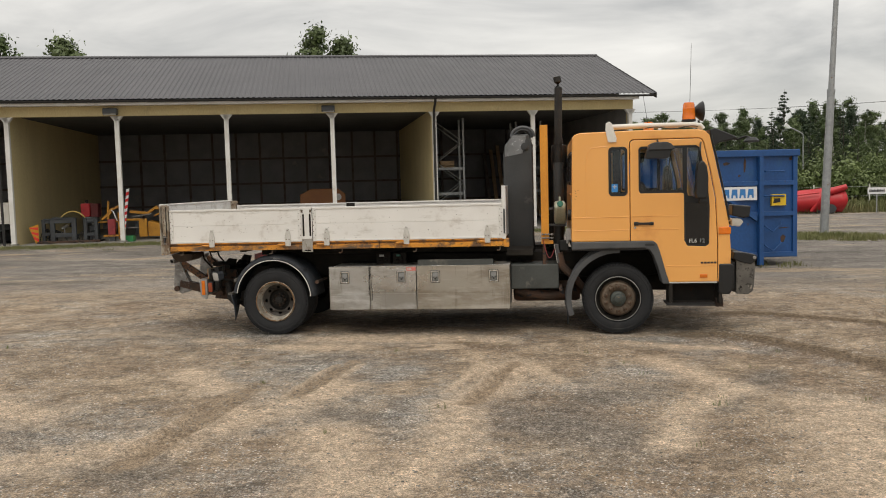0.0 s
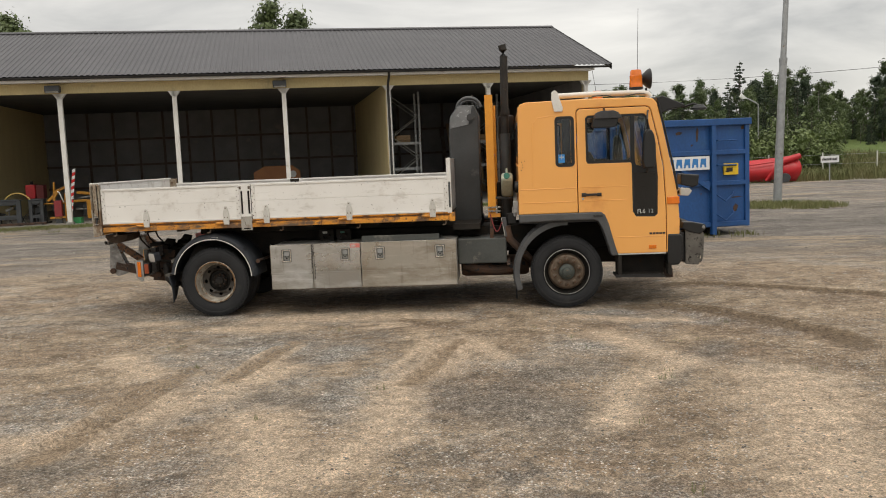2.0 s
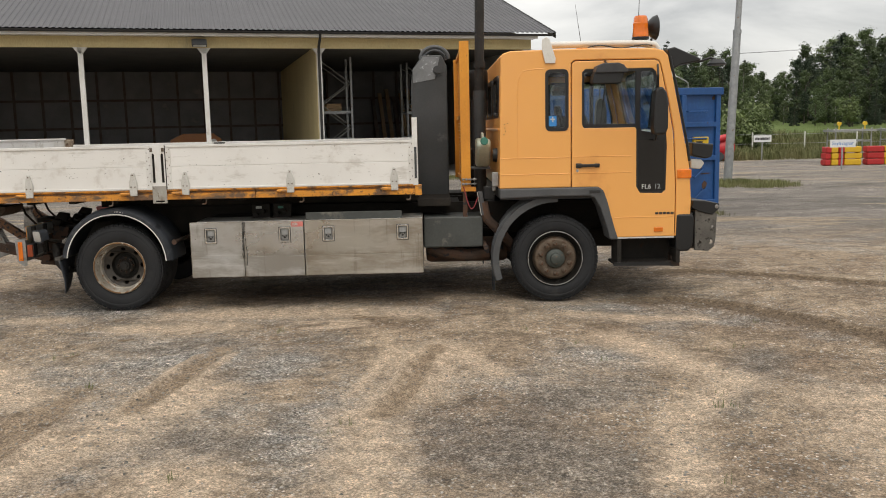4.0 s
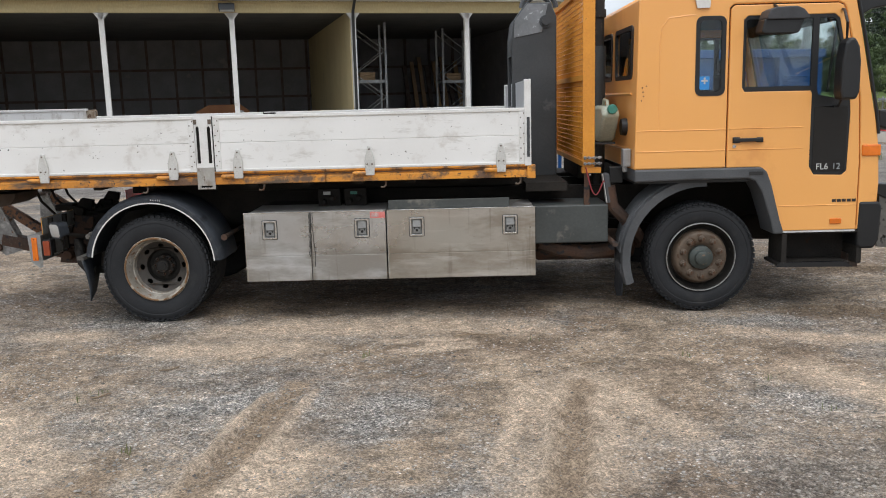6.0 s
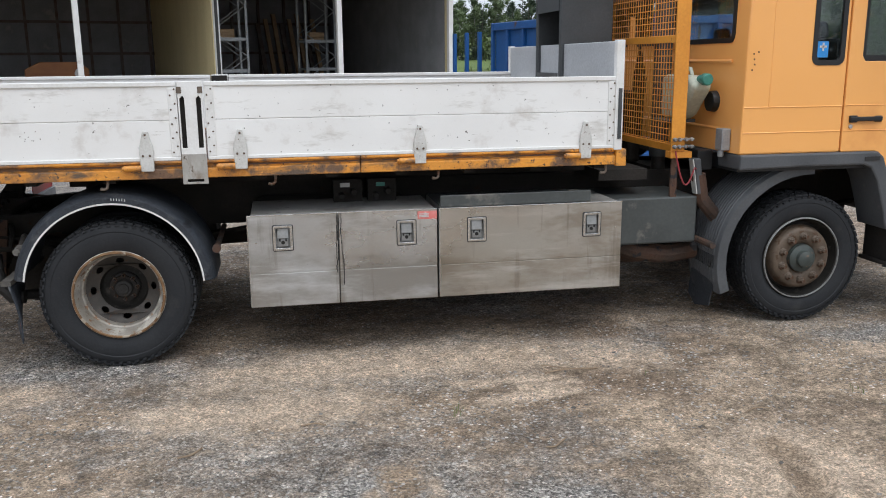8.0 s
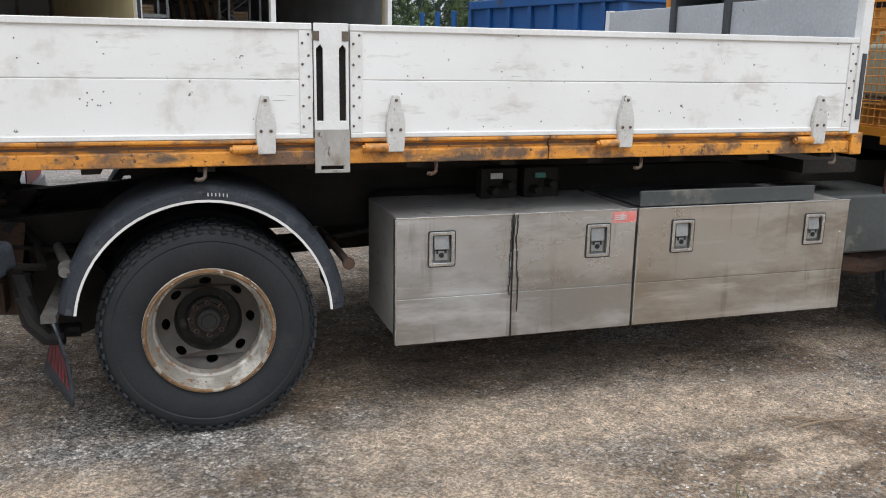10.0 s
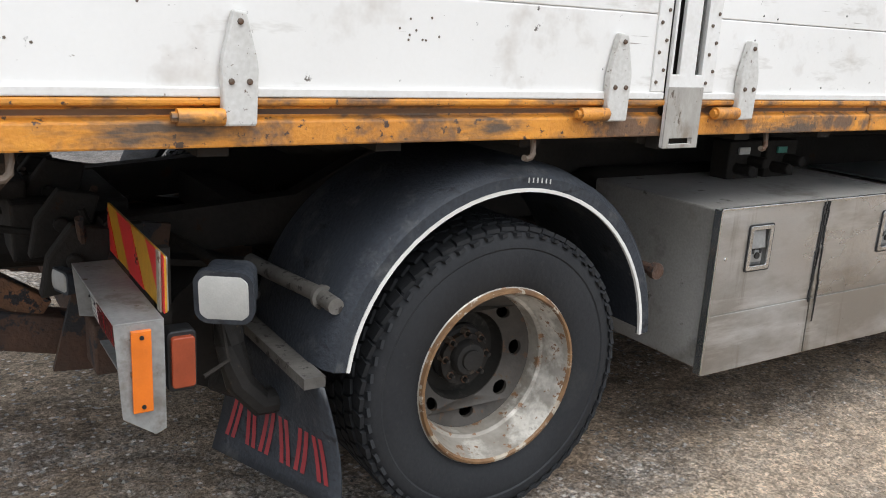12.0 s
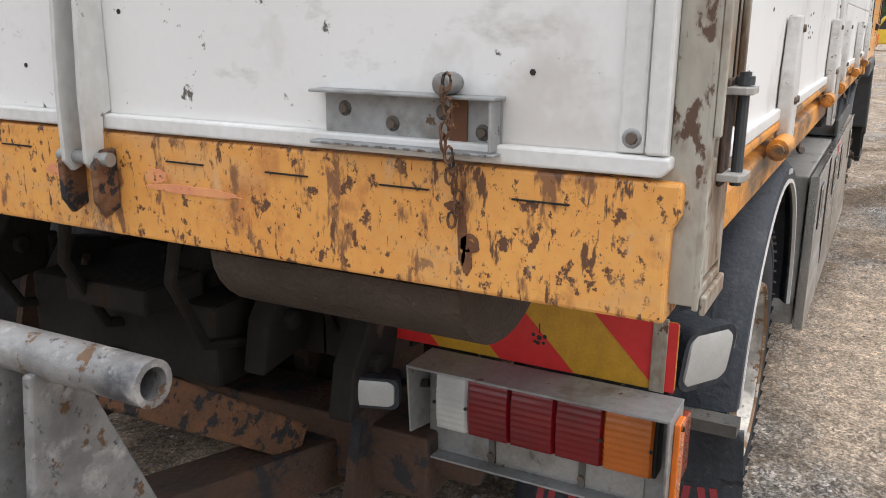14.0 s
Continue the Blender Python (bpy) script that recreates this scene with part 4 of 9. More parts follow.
for u in (0.0, 2 * BAY):
    fl = thing("floodlight", tuple(SH @ Vector((u - 0.12, -0.3, 4.5))), "dark grey floodlight under the shed eaves", "lamp", "floodlights under the eaves")
    bm = B()
    prism(bm, [(-0.46, 4.42), (-0.38, 4.36), (-0.16, 4.40), (-0.12, 4.60), (-0.42, 4.60)], u - 0.36, u + 0.10, "yz")
    spart("housing", bm, dark_grey, fl, bevel=0.015)
    bm = B()
    quad(bm, [(u - 0.33, -0.455, 4.412), (u + 0.07, -0.455, 4.412), (u + 0.07, -0.39, 4.362), (u - 0.33, -0.39, 4.362)])
    spart("glass_front", bm, clear_lens, fl)

# ---- things kept in the shed ----


def in_shed(name, u, v, label, category, group=""):
    return thing(name, tuple(SH @ Vector((u, v, 0.035))), label, category, group)


def steel_frame(u0, u1, z0, z1, v, seed, inner):
    """A dark welded implement frame with the gear that hangs in it."""
    rng = random.Random(seed)
    fr = in_shed("implement_frame", (u0 + u1) / 2, v, "dark welded steel implement frame standing on the shed floor", "machine", "implement frames")
    t = 0.15 if u1 - u0 > 0.6 else 0.11
    for nm, (a, c, d, e) in (("upright", (u0, u0 + t, 0.035, z1)), ("upright", (u1 - t, u1, 0.035, z1)), ("crossbar", (u0 + t, u1 - t, z1 - t, z1)), ("crossbar", (u0 + t, u1 - t, z0, z0 + t))):
        bm = B()
        box(bm, a, c, v, v + 0.12, d, e)
        spart(nm, bm, implement_grey, fr, bevel=0.012)
    bm = B()
    prism(bm, [(u0 - 0.03, z1), (u0 + 0.1, z1 + 0.06), (u1 - 0.12, z1 + 0.04), (u1 + 0.04, z1)], v - 0.02, v + 0.3)
    spart("cover", bm, implement_grey, fr, bevel=0.01)
    for k in range(inner):
        bm = B()
        c = u0 + (u1 - u0) * (k + 0.6) / (inner + 0.3)
        h = rng.uniform(z0 + 0.2, z1 - 0.1)
        rod(bm, (c - 0.09, v + 0.2, h), (c + 0.12, v + 0.26, h + rng.uniform(-0.12, 0.12)), 0.05, 12)
        rod(bm, (c, v + 0.2, 0.035), (c, v + 0.24, h), 0.022, 8)
        spart("cylinder", bm, worn_steel if k % 2 else chassis_mat, fr)
    for k in range(5):
        bm = B()
        s = rng.uniform(u0, u1 - 0.1)
        e = s + rng.uniform(-0.35, 0.35)
        hose(bm, arc_points(lambda q: (s + (e - s) * q, v + 0.16 + 0.1 * math.sin(3 * q + k), 0.10 + 0.3 * (1 - q) + rng.uniform(0.0, 0.02) + 0.12 * math.sin(math.pi * q)), 10), 0.017, 6)
        spart("hose", bm, rubber, fr, smooth=True)
    bm = B()
    box(bm, u0 - 0.12, u1 + 0.12, v - 0.25, v - 0.15, 0.05, 0.13)
    spart("foot_beam", bm, rust_mat, fr, bevel=0.01)
    for u in (u0, u1):
        bm = B()
        box(bm, u - 0.03, u + 0.03, v - 0.25, v + 0.9, 0.035, 0.09)
        spart("skid", bm, chassis_mat, fr)
    return fr


steel_frame(-2.68, -2.30, 0.30, 0.84, 0.75, 31, 1)
big_frame = steel_frame(-2.36, -1.50, 0.24, 0.88, 0.62, 32, 3)
steel_frame(-1.27, -0.80, 0.26, 0.86, 0.70, 33, 2)
bm = B()
hose(bm, arc_points(lambda t: (-2.1 + 0.85 * t, 0.95, 0.86 + 0.27 * math.sin(math.pi * t) ** 0.7), 16), 0.024, 8)
spart("bent_tube", bm, surface("pale_yellow_tube", (0.50, 0.37, 0.12), (0.40, 0.28, 0.08), 4, 0.6), big_frame, smooth=True)

mk = in_shed("marker_panel", -2.85, 0.55, "red and yellow striped marker panel leaning on a frame", "sign")
bm = B()
prism(bm, [(-2.82, 0.06), (-2.72, 0.10), (-2.70, 0.72), (-3.02, 0.62)], 0.50, 0.53)
spart("panel", bm, yellow_reflect, mk)
for k in range(3):
    bm = B()
    prism(bm, [(-2.98 + 0.05 * (2 - k), 0.22 + k * 0.18), (-2.72, 0.12 + k * 0.2), (-2.71, 0.22 + k * 0.2), (-2.99 + 0.05 * (2 - k), 0.32 + k * 0.15)], 0.492, 0.499)
    spart("stripe", bm, red_reflect, mk)

rb_ = in_shed("engine_unit", -0.95, 2.6, "red cased engine unit behind the frames", "machine")
bm = B()
box(bm, -1.30, -0.98, 2.4, 2.9, 0.88, 1.38)
spart("casing", bm, plough_red, rb_, bevel=0.03)
bm = B()
box(bm, -0.96, -0.70, 2.45, 2.9, 0.86, 1.36)
spart("grille", bm, surface("dark_red_sheet", (0.16, 0.022, 0.02), (0.11, 0.015, 0.015), 5, 0.6), rb_, bevel=0.02)
bm = B()
rod(bm, (-1.12, 2.6, 1.38), (-1.12, 2.6, 1.50), 0.05, 10)
spart("exhaust_pipe", bm, chassis_mat, rb_)
bm = B()
box(bm, -1.25, -0.75, 2.45, 2.85, 0.035, 0.88)
spart("frame_base", bm, implement_grey, rb_)

yl = in_shed("loader_arm", 0.6, 1.8, "rusty yellow loader implement with folded arm", "machine")


def bar_piece(name, poly, v0, v1, material=None):
    bm = B()
    prism(bm, poly, v0, v1)
    spart(name, bm, material or implement_yellow, yl, bevel=0.012)


bar_piece("post", [(-0.55, 0.80), (-0.47, 0.80), (-0.45, 1.45), (-0.50, 1.45)], 1.0, 1.1)
bar_piece("lift_arm", [(-0.75, 0.83), (-0.55, 1.00), (-0.42, 1.18), (-0.15, 1.30), (-0.02, 1.36), (0.0, 1.26), (-0.3, 1.14), (-0.45, 0.94), (-0.70, 0.78)], 1.0, 1.12)
bar_piece("boom", [(0.12, 1.10), (0.75, 1.02), (1.05, 1.24), (1.35, 1.20), (1.36, 1.10), (1.0, 1.10), (0.78, 0.92), (0.12, 1.00)], 1.55, 1.72)
bar_piece("boom_tip", [(1.0, 0.92), (1.4, 1.10), (1.42, 1.02), (0.95, 0.84)], 1.6, 1.75)
bar_piece("side_plate", [(0.50, 0.14), (0.78, 0.14), (0.78, 0.78), (0.50, 0.80)], 1.2, 1.3)
bar_piece("bucket", [(0.80, 0.14), (1.55, 0.14), (1.60, 0.40), (1.15, 0.62), (0.80, 0.70)], 1.3, 2.1)
bar_piece("tie_bar", [(0.0, 0.72), (0.52, 0.72), (0.52, 0.80), (0.0, 0.80)], 1.3, 1.4)
bar_piece("rail", [(-0.9, 0.70), (-0.05, 0.70), (-0.05, 0.74), (-0.9, 0.74)], 0.9, 1.0)
bar_piece("guard_post", [(-0.16, 0.10), (-0.09, 0.10), (-0.10, 1.05), (-0.15, 1.05)], 0.9, 0.96)
bar_piece("ram", [(0.2, 0.82), (0.9, 0.92), (0.9, 0.97), (0.2, 0.88)], 1.5, 1.55, worn_steel)
bar_piece("motor", [(0.25, 0.20), (0.5, 0.20), (0.5, 0.66), (0.3, 0.70)], 1.7, 2.2, implement_grey)
bar_piece("ladder_bar", [(0.12, 0.45), (0.5, 0.45), (0.5, 0.49), (0.12, 0.49)], 1.35, 1.4, worn_steel)
bm = B()
hose(bm, arc_points(lambda t: (-0.38 + 0.2 * t, 0.98, 1.12 - 0.32 * t + 0.06 * math.sin(5 * t)), 12), 0.02, 8)
spart("pale_hose", bm, sign_white, yl, smooth=True)
bm = B()
box(bm, -0.46, -0.22, 0.72, 0.92, 0.27, 0.82)
pk = in_shed("red_panel_box", -0.34, 0.8, "faded red sheet metal box among the implements", "box")
spart("casing", bm, red_flat, pk, bevel=0.01)
bm = B()
box(bm, -0.62, -0.10, 0.74, 0.92, 0.20, 0.265)
spart("shelf", bm, implement_yellow, pk)
bm = B()
box(bm, -0.44, -0.24, 0.76, 0.90, 0.035, 0.20)
spart("stand", bm, implement_grey, pk)

pl = in_shed("striped_pole", 0.12, 0.5, "red and white striped marker pole leaning upright", "pole")
for k in range(16):
    z0 = 0.035 + k * 0.115
    a = 0.07 + 0.016 * k
    bm = B()
    prism(bm, [(a - 0.05, z0 - 0.02), (a + 0.05, z0 + 0.02), (a + 0.066, z0 + 0.135), (a - 0.034, z0 + 0.095)], 0.52, 0.56)
    spart("band", bm, sign_white if k % 2 else red_reflect, pl)
cr = in_shed("plastic_crate", 0.32, 0.35, "small green plastic crate on the floor", "crate")
bm = B()
holed(bm, [(0.14, 0.15), (0.5, 0.15), (0.5, 0.55), (0.14, 0.55)], [[(0.16, 0.18), (0.48, 0.18), (0.48, 0.52), (0.16, 0.52)]], lambda u, v: (u, v, 0.23), Vector((0, 0, -0.195)))
box(bm, 0.16, 0.48, 0.18, 0.52, 0.035, 0.05)
spart("body", bm, surface("green_crate", (0.02, 0.22, 0.07), (0.02, 0.18, 0.06), 4, 0.5), cr, bevel=0.006)

# the implements stand a little nearer to the partition wall
for ob in [o for o in bpy.data.objects if o.parent is None and o.name.split(".")[0] in ("implement_frame", "marker_panel", "loader_arm", "red_panel_box", "plastic_crate", "striped_pole", "engine_unit")]:
    ob.matrix_basis = Matrix.Translation(SH.to_3x3() @ Vector((-0.68 if ob is rb_ else -0.2, 0, 0))) @ ob.matrix_basis

bx = in_shed("site_cabin", 6.9, 5.2, "orange brown sheet metal cabin in the shed", "cabin")
bm = B()
prism(bm, [(6.0, 0.035), (7.85, 0.035), (7.85, 1.45), (7.55, 1.68), (6.45, 1.68), (6.0, 1.45)], 4.6, 6.2)
spart("body", bm, box_brown, bx, bevel=0.02)
bm = B()
rod(bm, (7.55, 4.59, 1.33), (7.55, 4.57, 1.33), 0.14, 18)
spart("badge", bm, pale, bx)

for (u, v) in ((11.45, 3.0), (15.3, 5.5)):
    rk = in_shed("pallet_rack", u + 0.55, v + 0.5, "tall grey steel pallet rack with crates", "rack", "pallet racks")
    for du in (0.0, 1.1):
        for dv in (0.0, 1.0):
            bm = B()
            box(bm, u + du - 0.035, u + du + 0.035, v + dv - 0.035, v + dv + 0.035, 0.035, 4.35)
            spart("upright", bm, galvanised, rk)
    for dv in (0.0, 1.0):
        for k in range(5):
            bm = B()
            z0 = 0.2 + k * 0.8
            a, b = ((u, z0), (u + 1.1, z0 + 0.8)) if k % 2 else ((u + 1.1, z0), (u, z0 + 0.8))
            rod(bm, (a[0], v + dv, a[1]), (b[0], v + dv, b[1]), 0.022, 6)
            spart("brace", bm, galvanised, rk)
    for z in (1.3, 2.3):
        bm = B()
        box(bm, u, u + 1.1, v - 0.02, v + 0.04, z, z + 0.10)
        box(bm, u, u + 1.1, v + 0.96, v + 1.02, z, z + 0.10)
        box(bm, u, u + 1.1, v, v + 1.0, z + 0.06, z + 0.09)
        spart("shelf", bm, galvanised, rk)
    ct = in_shed("wooden_crate", u + 0.5, v + 0.5, "raw timber crate on the rack shelf", "crate", "crates on the racks")
    ct.matrix_basis = Matrix.Translation(SH @ Vector((u + 0.5, v + 0.5, 2.39)))
    for k in range(3):
        bm = B()
        box(bm, u + 0.2, u + 0.75, v + 0.2, v + 0.8, 2.392 + k * 0.095, 2.392 + k * 0.095 + 0.088)
        spart("board", bm, pallet_wood, ct, bevel=0.004)
for k in range(8):
    u = 15.0 + k * 0.34
    tm = in_shed("timber_bundle", u, 9.6 - 0.2 * k, "rough timber boards leaning upright in the shed", "timber", "timber boards")
    bm = B()
    prism(bm, [(9.8, 0.035), (9.95, 0.035), (11.6, 3.2 + 0.2 * (k % 3)), (11.45, 3.2 + 0.2 * (k % 3))], u, u + 0.16, "yz")
    spart("board", bm, pallet_wood if k % 3 else stud_mat, tm)
# end of a parked trailer in the bay past the partition
tr = in_shed("parked_trailer", -4.6, 1.6, "white and dark trailer end parked in the shed", "trailer")
bm = B()
box(bm, -6.0, -4.0, 1.0, 4.0, 0.75, 1.5)
spart("body", bm, white_plain, tr, bevel=0.02)
bm = B()
box(bm, -6.0, -4.0, 1.1, 4.0, 0.55, 0.74)
rod(bm, (-4.2, 2.0, 0.4), (-4.45, 2.0, 0.4), 0.36, 24)
rod(bm, (-5.6, 2.0, 0.4), (-5.85, 2.0, 0.4), 0.36, 24)
spart("undercarriage", bm, rubber, tr, bevel=0.01)

# ---- blue roll-off container ----
CM = pose(2.22, 16.62, 0, 0, 0, 13.5)
cont = thing("roll_off_container", (2.22, 16.62, 0, 0, 0, 13.5), "large blue open steel roll-off container, rust-scarred", "container")
CW, CL, CH = 2.64, 3.6, 2.27


def cpart(name, bm, material, parent=None, label="", smooth=False, bevel=0.0):
    bm.transform(CM)
    return part(name, bm, material, parent or cont, label, smooth, bevel)


body = cpart("container_floor", box(B(), 0.06, CW - 0.06, 0.06, CL - 0.06, 0.16, 0.24), cont_blue, None, "blue steel floor")
for x0, x1, y0, y1 in ((0.03, CW - 0.03, 0.03, 0.06), (0.03, CW - 0.03, CL - 0.06, CL - 0.03), (0.03, 0.06, 0.06, CL - 0.06), (CW - 0.06, CW - 0.03, 0.06, CL - 0.06)):
    cpart("wall_plate", box(B(), x0, x1, y0, y1, 0.16, CH - 0.05), cont_blue, body, "blue steel wall plate")
bm = B()
for x0, x1, y0, y1 in ((-0.04, CW + 0.04, -0.05, 0.07), (-0.04, CW + 0.04, CL - 0.07, CL + 0.04), (-0.04, 0.07, 0.07, CL - 0.07), (CW - 0.07, CW + 0.04, 0.07, CL - 0.07)):
    box(bm, x0, x1, y0, y1, CH - 0.13, CH)
cpart("top_rim", bm, cont_blue, body, "thick blue top rim", bevel=0.012)
for x in (0.04, CW - 0.04):
    bm = B()
    box(bm, x - 0.045, x + 0.045, -0.02, 0.06, 0.16, CH - 0.13)
    cpart("corner_post", bm, cont_blue, body, bevel=0.008)
bm = B()
box(bm, 1.83, 1.92, -0.09, 0.03, 0.02, CH - 0.13)
cpart("centre_post", bm, cont_blue, body, "projecting blue end post", bevel=0.008)
for z in (0.22, 1.02, 1.62):
    bm = B()
    box(bm, 0.08, 1.83, -0.03, 0.03, z - 0.045, z + 0.045)
    box(bm, 1.92, CW - 0.08, -0.03, 0.03, z - 0.045, z + 0.045)
    cpart("end_rail", bm, cont_blue, body, bevel=0.008)
bm = B()
prism(bm, [(1.20, 1.30), (1.30, 1.30), (1.80, 0.98), (1.80, 0.88)], -0.06, 0.03)
cpart("hook_brace", bm, cont_blue, body)
for z in (1.37, 1.85):
    bm = B()
    hose(bm, [(1.95, 0.02, z), (1.97, -0.06, z), (2.35, -0.06, z), (2.37, 0.02, z)], 0.014, 8)
    cpart("rung", bm, cont_blue, body, smooth=True)
for z in (0.80, 0.42):
    bm = B()
    hose(bm, [(1.95, 0.02, z), (1.97, -0.05, z - 0.02), (2.12, -0.06, z - 0.13), (2.30, -0.05, z + 0.02), (2.32, 0.02, z + 0.04)], 0.014, 8)
    cpart("rung", bm, cont_blue, body, smooth=True)
for x, s in ((0.0, -1), (CW, 1)):
    for k in range(10):
        bm = B()
        y = 0.35 + k * 0.545
        box(bm, x - 0.03, x + 0.03, y - 0.04, y + 0.04, 0.16, CH - 0.13)
        cpart("side_rib", bm, cont_blue, body, bevel=0.006)
for x in (0.72, CW - 0.72):
    bm = B()
    box(bm, x - 0.07, x + 0.07, 0.1, CL - 0.1, 0.0, 0.16)
    cpart("skid", bm, chassis_mat, body, "dark steel skid")
bm = B()
box(bm, 0.66, 1.80, -0.042, -0.032, 1.30, 1.56)
sg = cpart("name_plate", bm, sign_white, cont, "white plate with plain blue marks")
bm = B()
for k in range(5):
    u = 0.94 + k * 0.165
    prism(bm, [(u, 1.345), (u + 0.035, 1.345), (u + 0.045, 1.40), (u + 0.085, 1.40), (u + 0.095, 1.345), (u + 0.13, 1.345), (u + 0.125, 1.515), (u + 0.02, 1.515)], -0.046, -0.0425)
cpart("mark", bm, print_blue, sg, "blue marks")
bm = B()
box(bm, 2.11, 2.40, -0.036, 0.027, 1.18, 1.40)
ys = cpart("warning_plate", bm, sign_yellow, cont, "yellow warning plate")
bm = B()
box(bm, 2.15, 2.28, -0.041, -0.037, 1.24, 1.32)
box(bm, 2.13, 2.20, -0.041, -0.037, 1.23, 1.26)
box(bm, 2.15, 2.36, -0.041, -0.037, 1.345, 1.352)
box(bm, 2.15, 2.36, -0.041, -0.037, 1.365, 1.372)
cpart("mark", bm, print_black, ys, "black marks")
for x, z, w_, h_ in ((1.56, 1.84, 0.05, 0.3), (1.15, 1.98, 0.14, 0.07), (1.45, 1.75, 0.05, 0.05), (2.33, 0.45, 0.10, 0.16), (2.30, 0.72, 0.22, 0.03), (2.5, 2.05, 0.10, 0.09)):
    bm = B()
    prism(bm, [(x, z), (x + w_ * 0.6, z + 0.01), (x + w_, z + h_ * 0.7), (x + w_ * 0.4, z + h_), (x - w_ * 0.1, z + h_ * 0.6)], 0.0265, 0.0285)
    cpart("rust_patch", bm, rust_mat, body, "bare rusty patches")

# ---- poles, signs, far things ----
pole = thing("lamp_post", (8.02, 26.1, rise(8.02, 26.1)), "tall galvanised steel lamp post in a grass island", "lamp post")
bm = B()
rod(bm, (8.02, 26.1, -0.25), (8.20, 26.1, 4.2), 0.125, 16, 0.105)
rod(bm, (8.20, 26.1, 4.2), (8.46, 26.1, 10.2), 0.085, 16, 0.055)
rod(bm, (8.197, 26.1, 4.12), (8.20, 26.1, 4.22), 0.115, 16)
part("shaft", bm, galvanised, pole, smooth=True)
bm = B()
hose(bm, [(8.46, 26.1, 10.15), (8.64, 26.1, 10.45), (9.2, 26.1, 10.6)], 0.035, 10)
part("arm", bm, galvanised, pole, smooth=True)
bm = B()
prism(bm, [(9.2, 10.55), (9.9, 10.60), (9.85, 10.72), (9.25, 10.70)], 25.97, 26.23)
part("lamp_head", bm, galvanised, pole, bevel=0.02)
bm = B()
box(bm, 7.98, 8.06, 25.965, 25.98, 0.7, 1.0)
part("hatch", bm, galvanised, pole, bevel=0.004)

fl2 = thing("street_lamp", (19.92, 70, rise(19.92, 70)), "slim street lamp with bent arm beyond the bushes", "street lamp")
bm = B()
hose(bm, [(19.92, 70, 0.3), (19.94, 70, 4.6), (19.92, 70, 4.85), (19.75, 70, 5.0), (19.0, 70, 5.4)], 0.055, 8)
part("shaft", bm, galvanised, fl2, smooth=True)
bm = B()
prism(bm, [(19.05, 5.36), (18.72, 5.33), (18.48, 5.52), (18.62, 5.80), (18.80, 5.62)], 69.85, 70.15)
part("lamp_head", bm, sign_white, fl2, bevel=0.03)

# red plough resting by the yard's edge
pg = thing("snow_plough", (14.2, 49.5, rise(14.2, 49.5)), "red curved snow plough blade resting at the yard edge", "plough")
PM = pose(14.2, 49.5, rise(14.2, 49.5) + 0.01, 0, 0, -12) @ Matrix.Diagonal((1.0, 1.0, 0.9, 1.0))
bm = B()
n = 10
rows_ = []
for x in np.linspace(-2.4, 1.9, 12):
    hgt = 1.15 + 0.42 * (x + 2.4) / 4.3
    rows_.append([bm.verts.new((x + 0.25 * math.sin(math.pi * i / n), -0.45 * math.sin(math.pi * i / n) + 0.1 * i / n, 0.08 + hgt * i / n)) for i in range(n + 1)])
for a, b in zip(rows_, rows_[1:]):
    for i in range(n):
        bm.faces.new((a[i], b[i], b[i + 1], a[i + 1]))
bm.transform(PM)
ob = part("blade", bm, plough_red, pg, smooth=True)
md = ob.modifiers.new("thickness", "SOLIDIFY")
md.thickness = 0.05
bm = B()
hose(bm, [(-2.3, -0.30, 0.95), (-0.8, -0.42, 1.10), (0.7, -0.40, 1.30)], 0.05, 8)
rod(bm, (0.3, -0.30, 0.15), (1.1, -0.40, 1.40), 0.09, 10)
rod(bm, (1.1, -0.3, 1.3), (2.1, -0.2, 1.62), 0.22, 14, 0.17)
bm.transform(PM)
part("rib", bm, plough_red, pg, smooth=True)
bm = B()
box(bm, 0.6, 1.5, -0.1, 1.2, 0.02, 0.5)
rod(bm, (1.3, -0.5, 0.3), (1.3, -0.3, 0.3), 0.28, 16)
bm.transform(PM)
part("carrier", bm, implement_grey, pg, bevel=0.02)


def lettered(text, size, m, material, parent, label):
    """Words in the built-in font as a thin mesh under a thing."""
    tx = bpy.data.curves.new("words", "FONT")
    tx.body, tx.size, tx.extrude, tx.align_x = text, size, 0.001, "CENTER"
    ob = new("lettering", tx)
    me_ = bpy.data.meshes.new_from_object(ob.evaluated_get(bpy.context.evaluated_depsgraph_get()))
    bpy.data.objects.remove(ob)
    me_.transform(m)
    lt = new("lettering", me_)
    lt.data.materials.append(material)
    lt.parent = parent
    lt.matrix_parent_inverse = full(parent).inverted()
    lt["label"] = label
    return lt


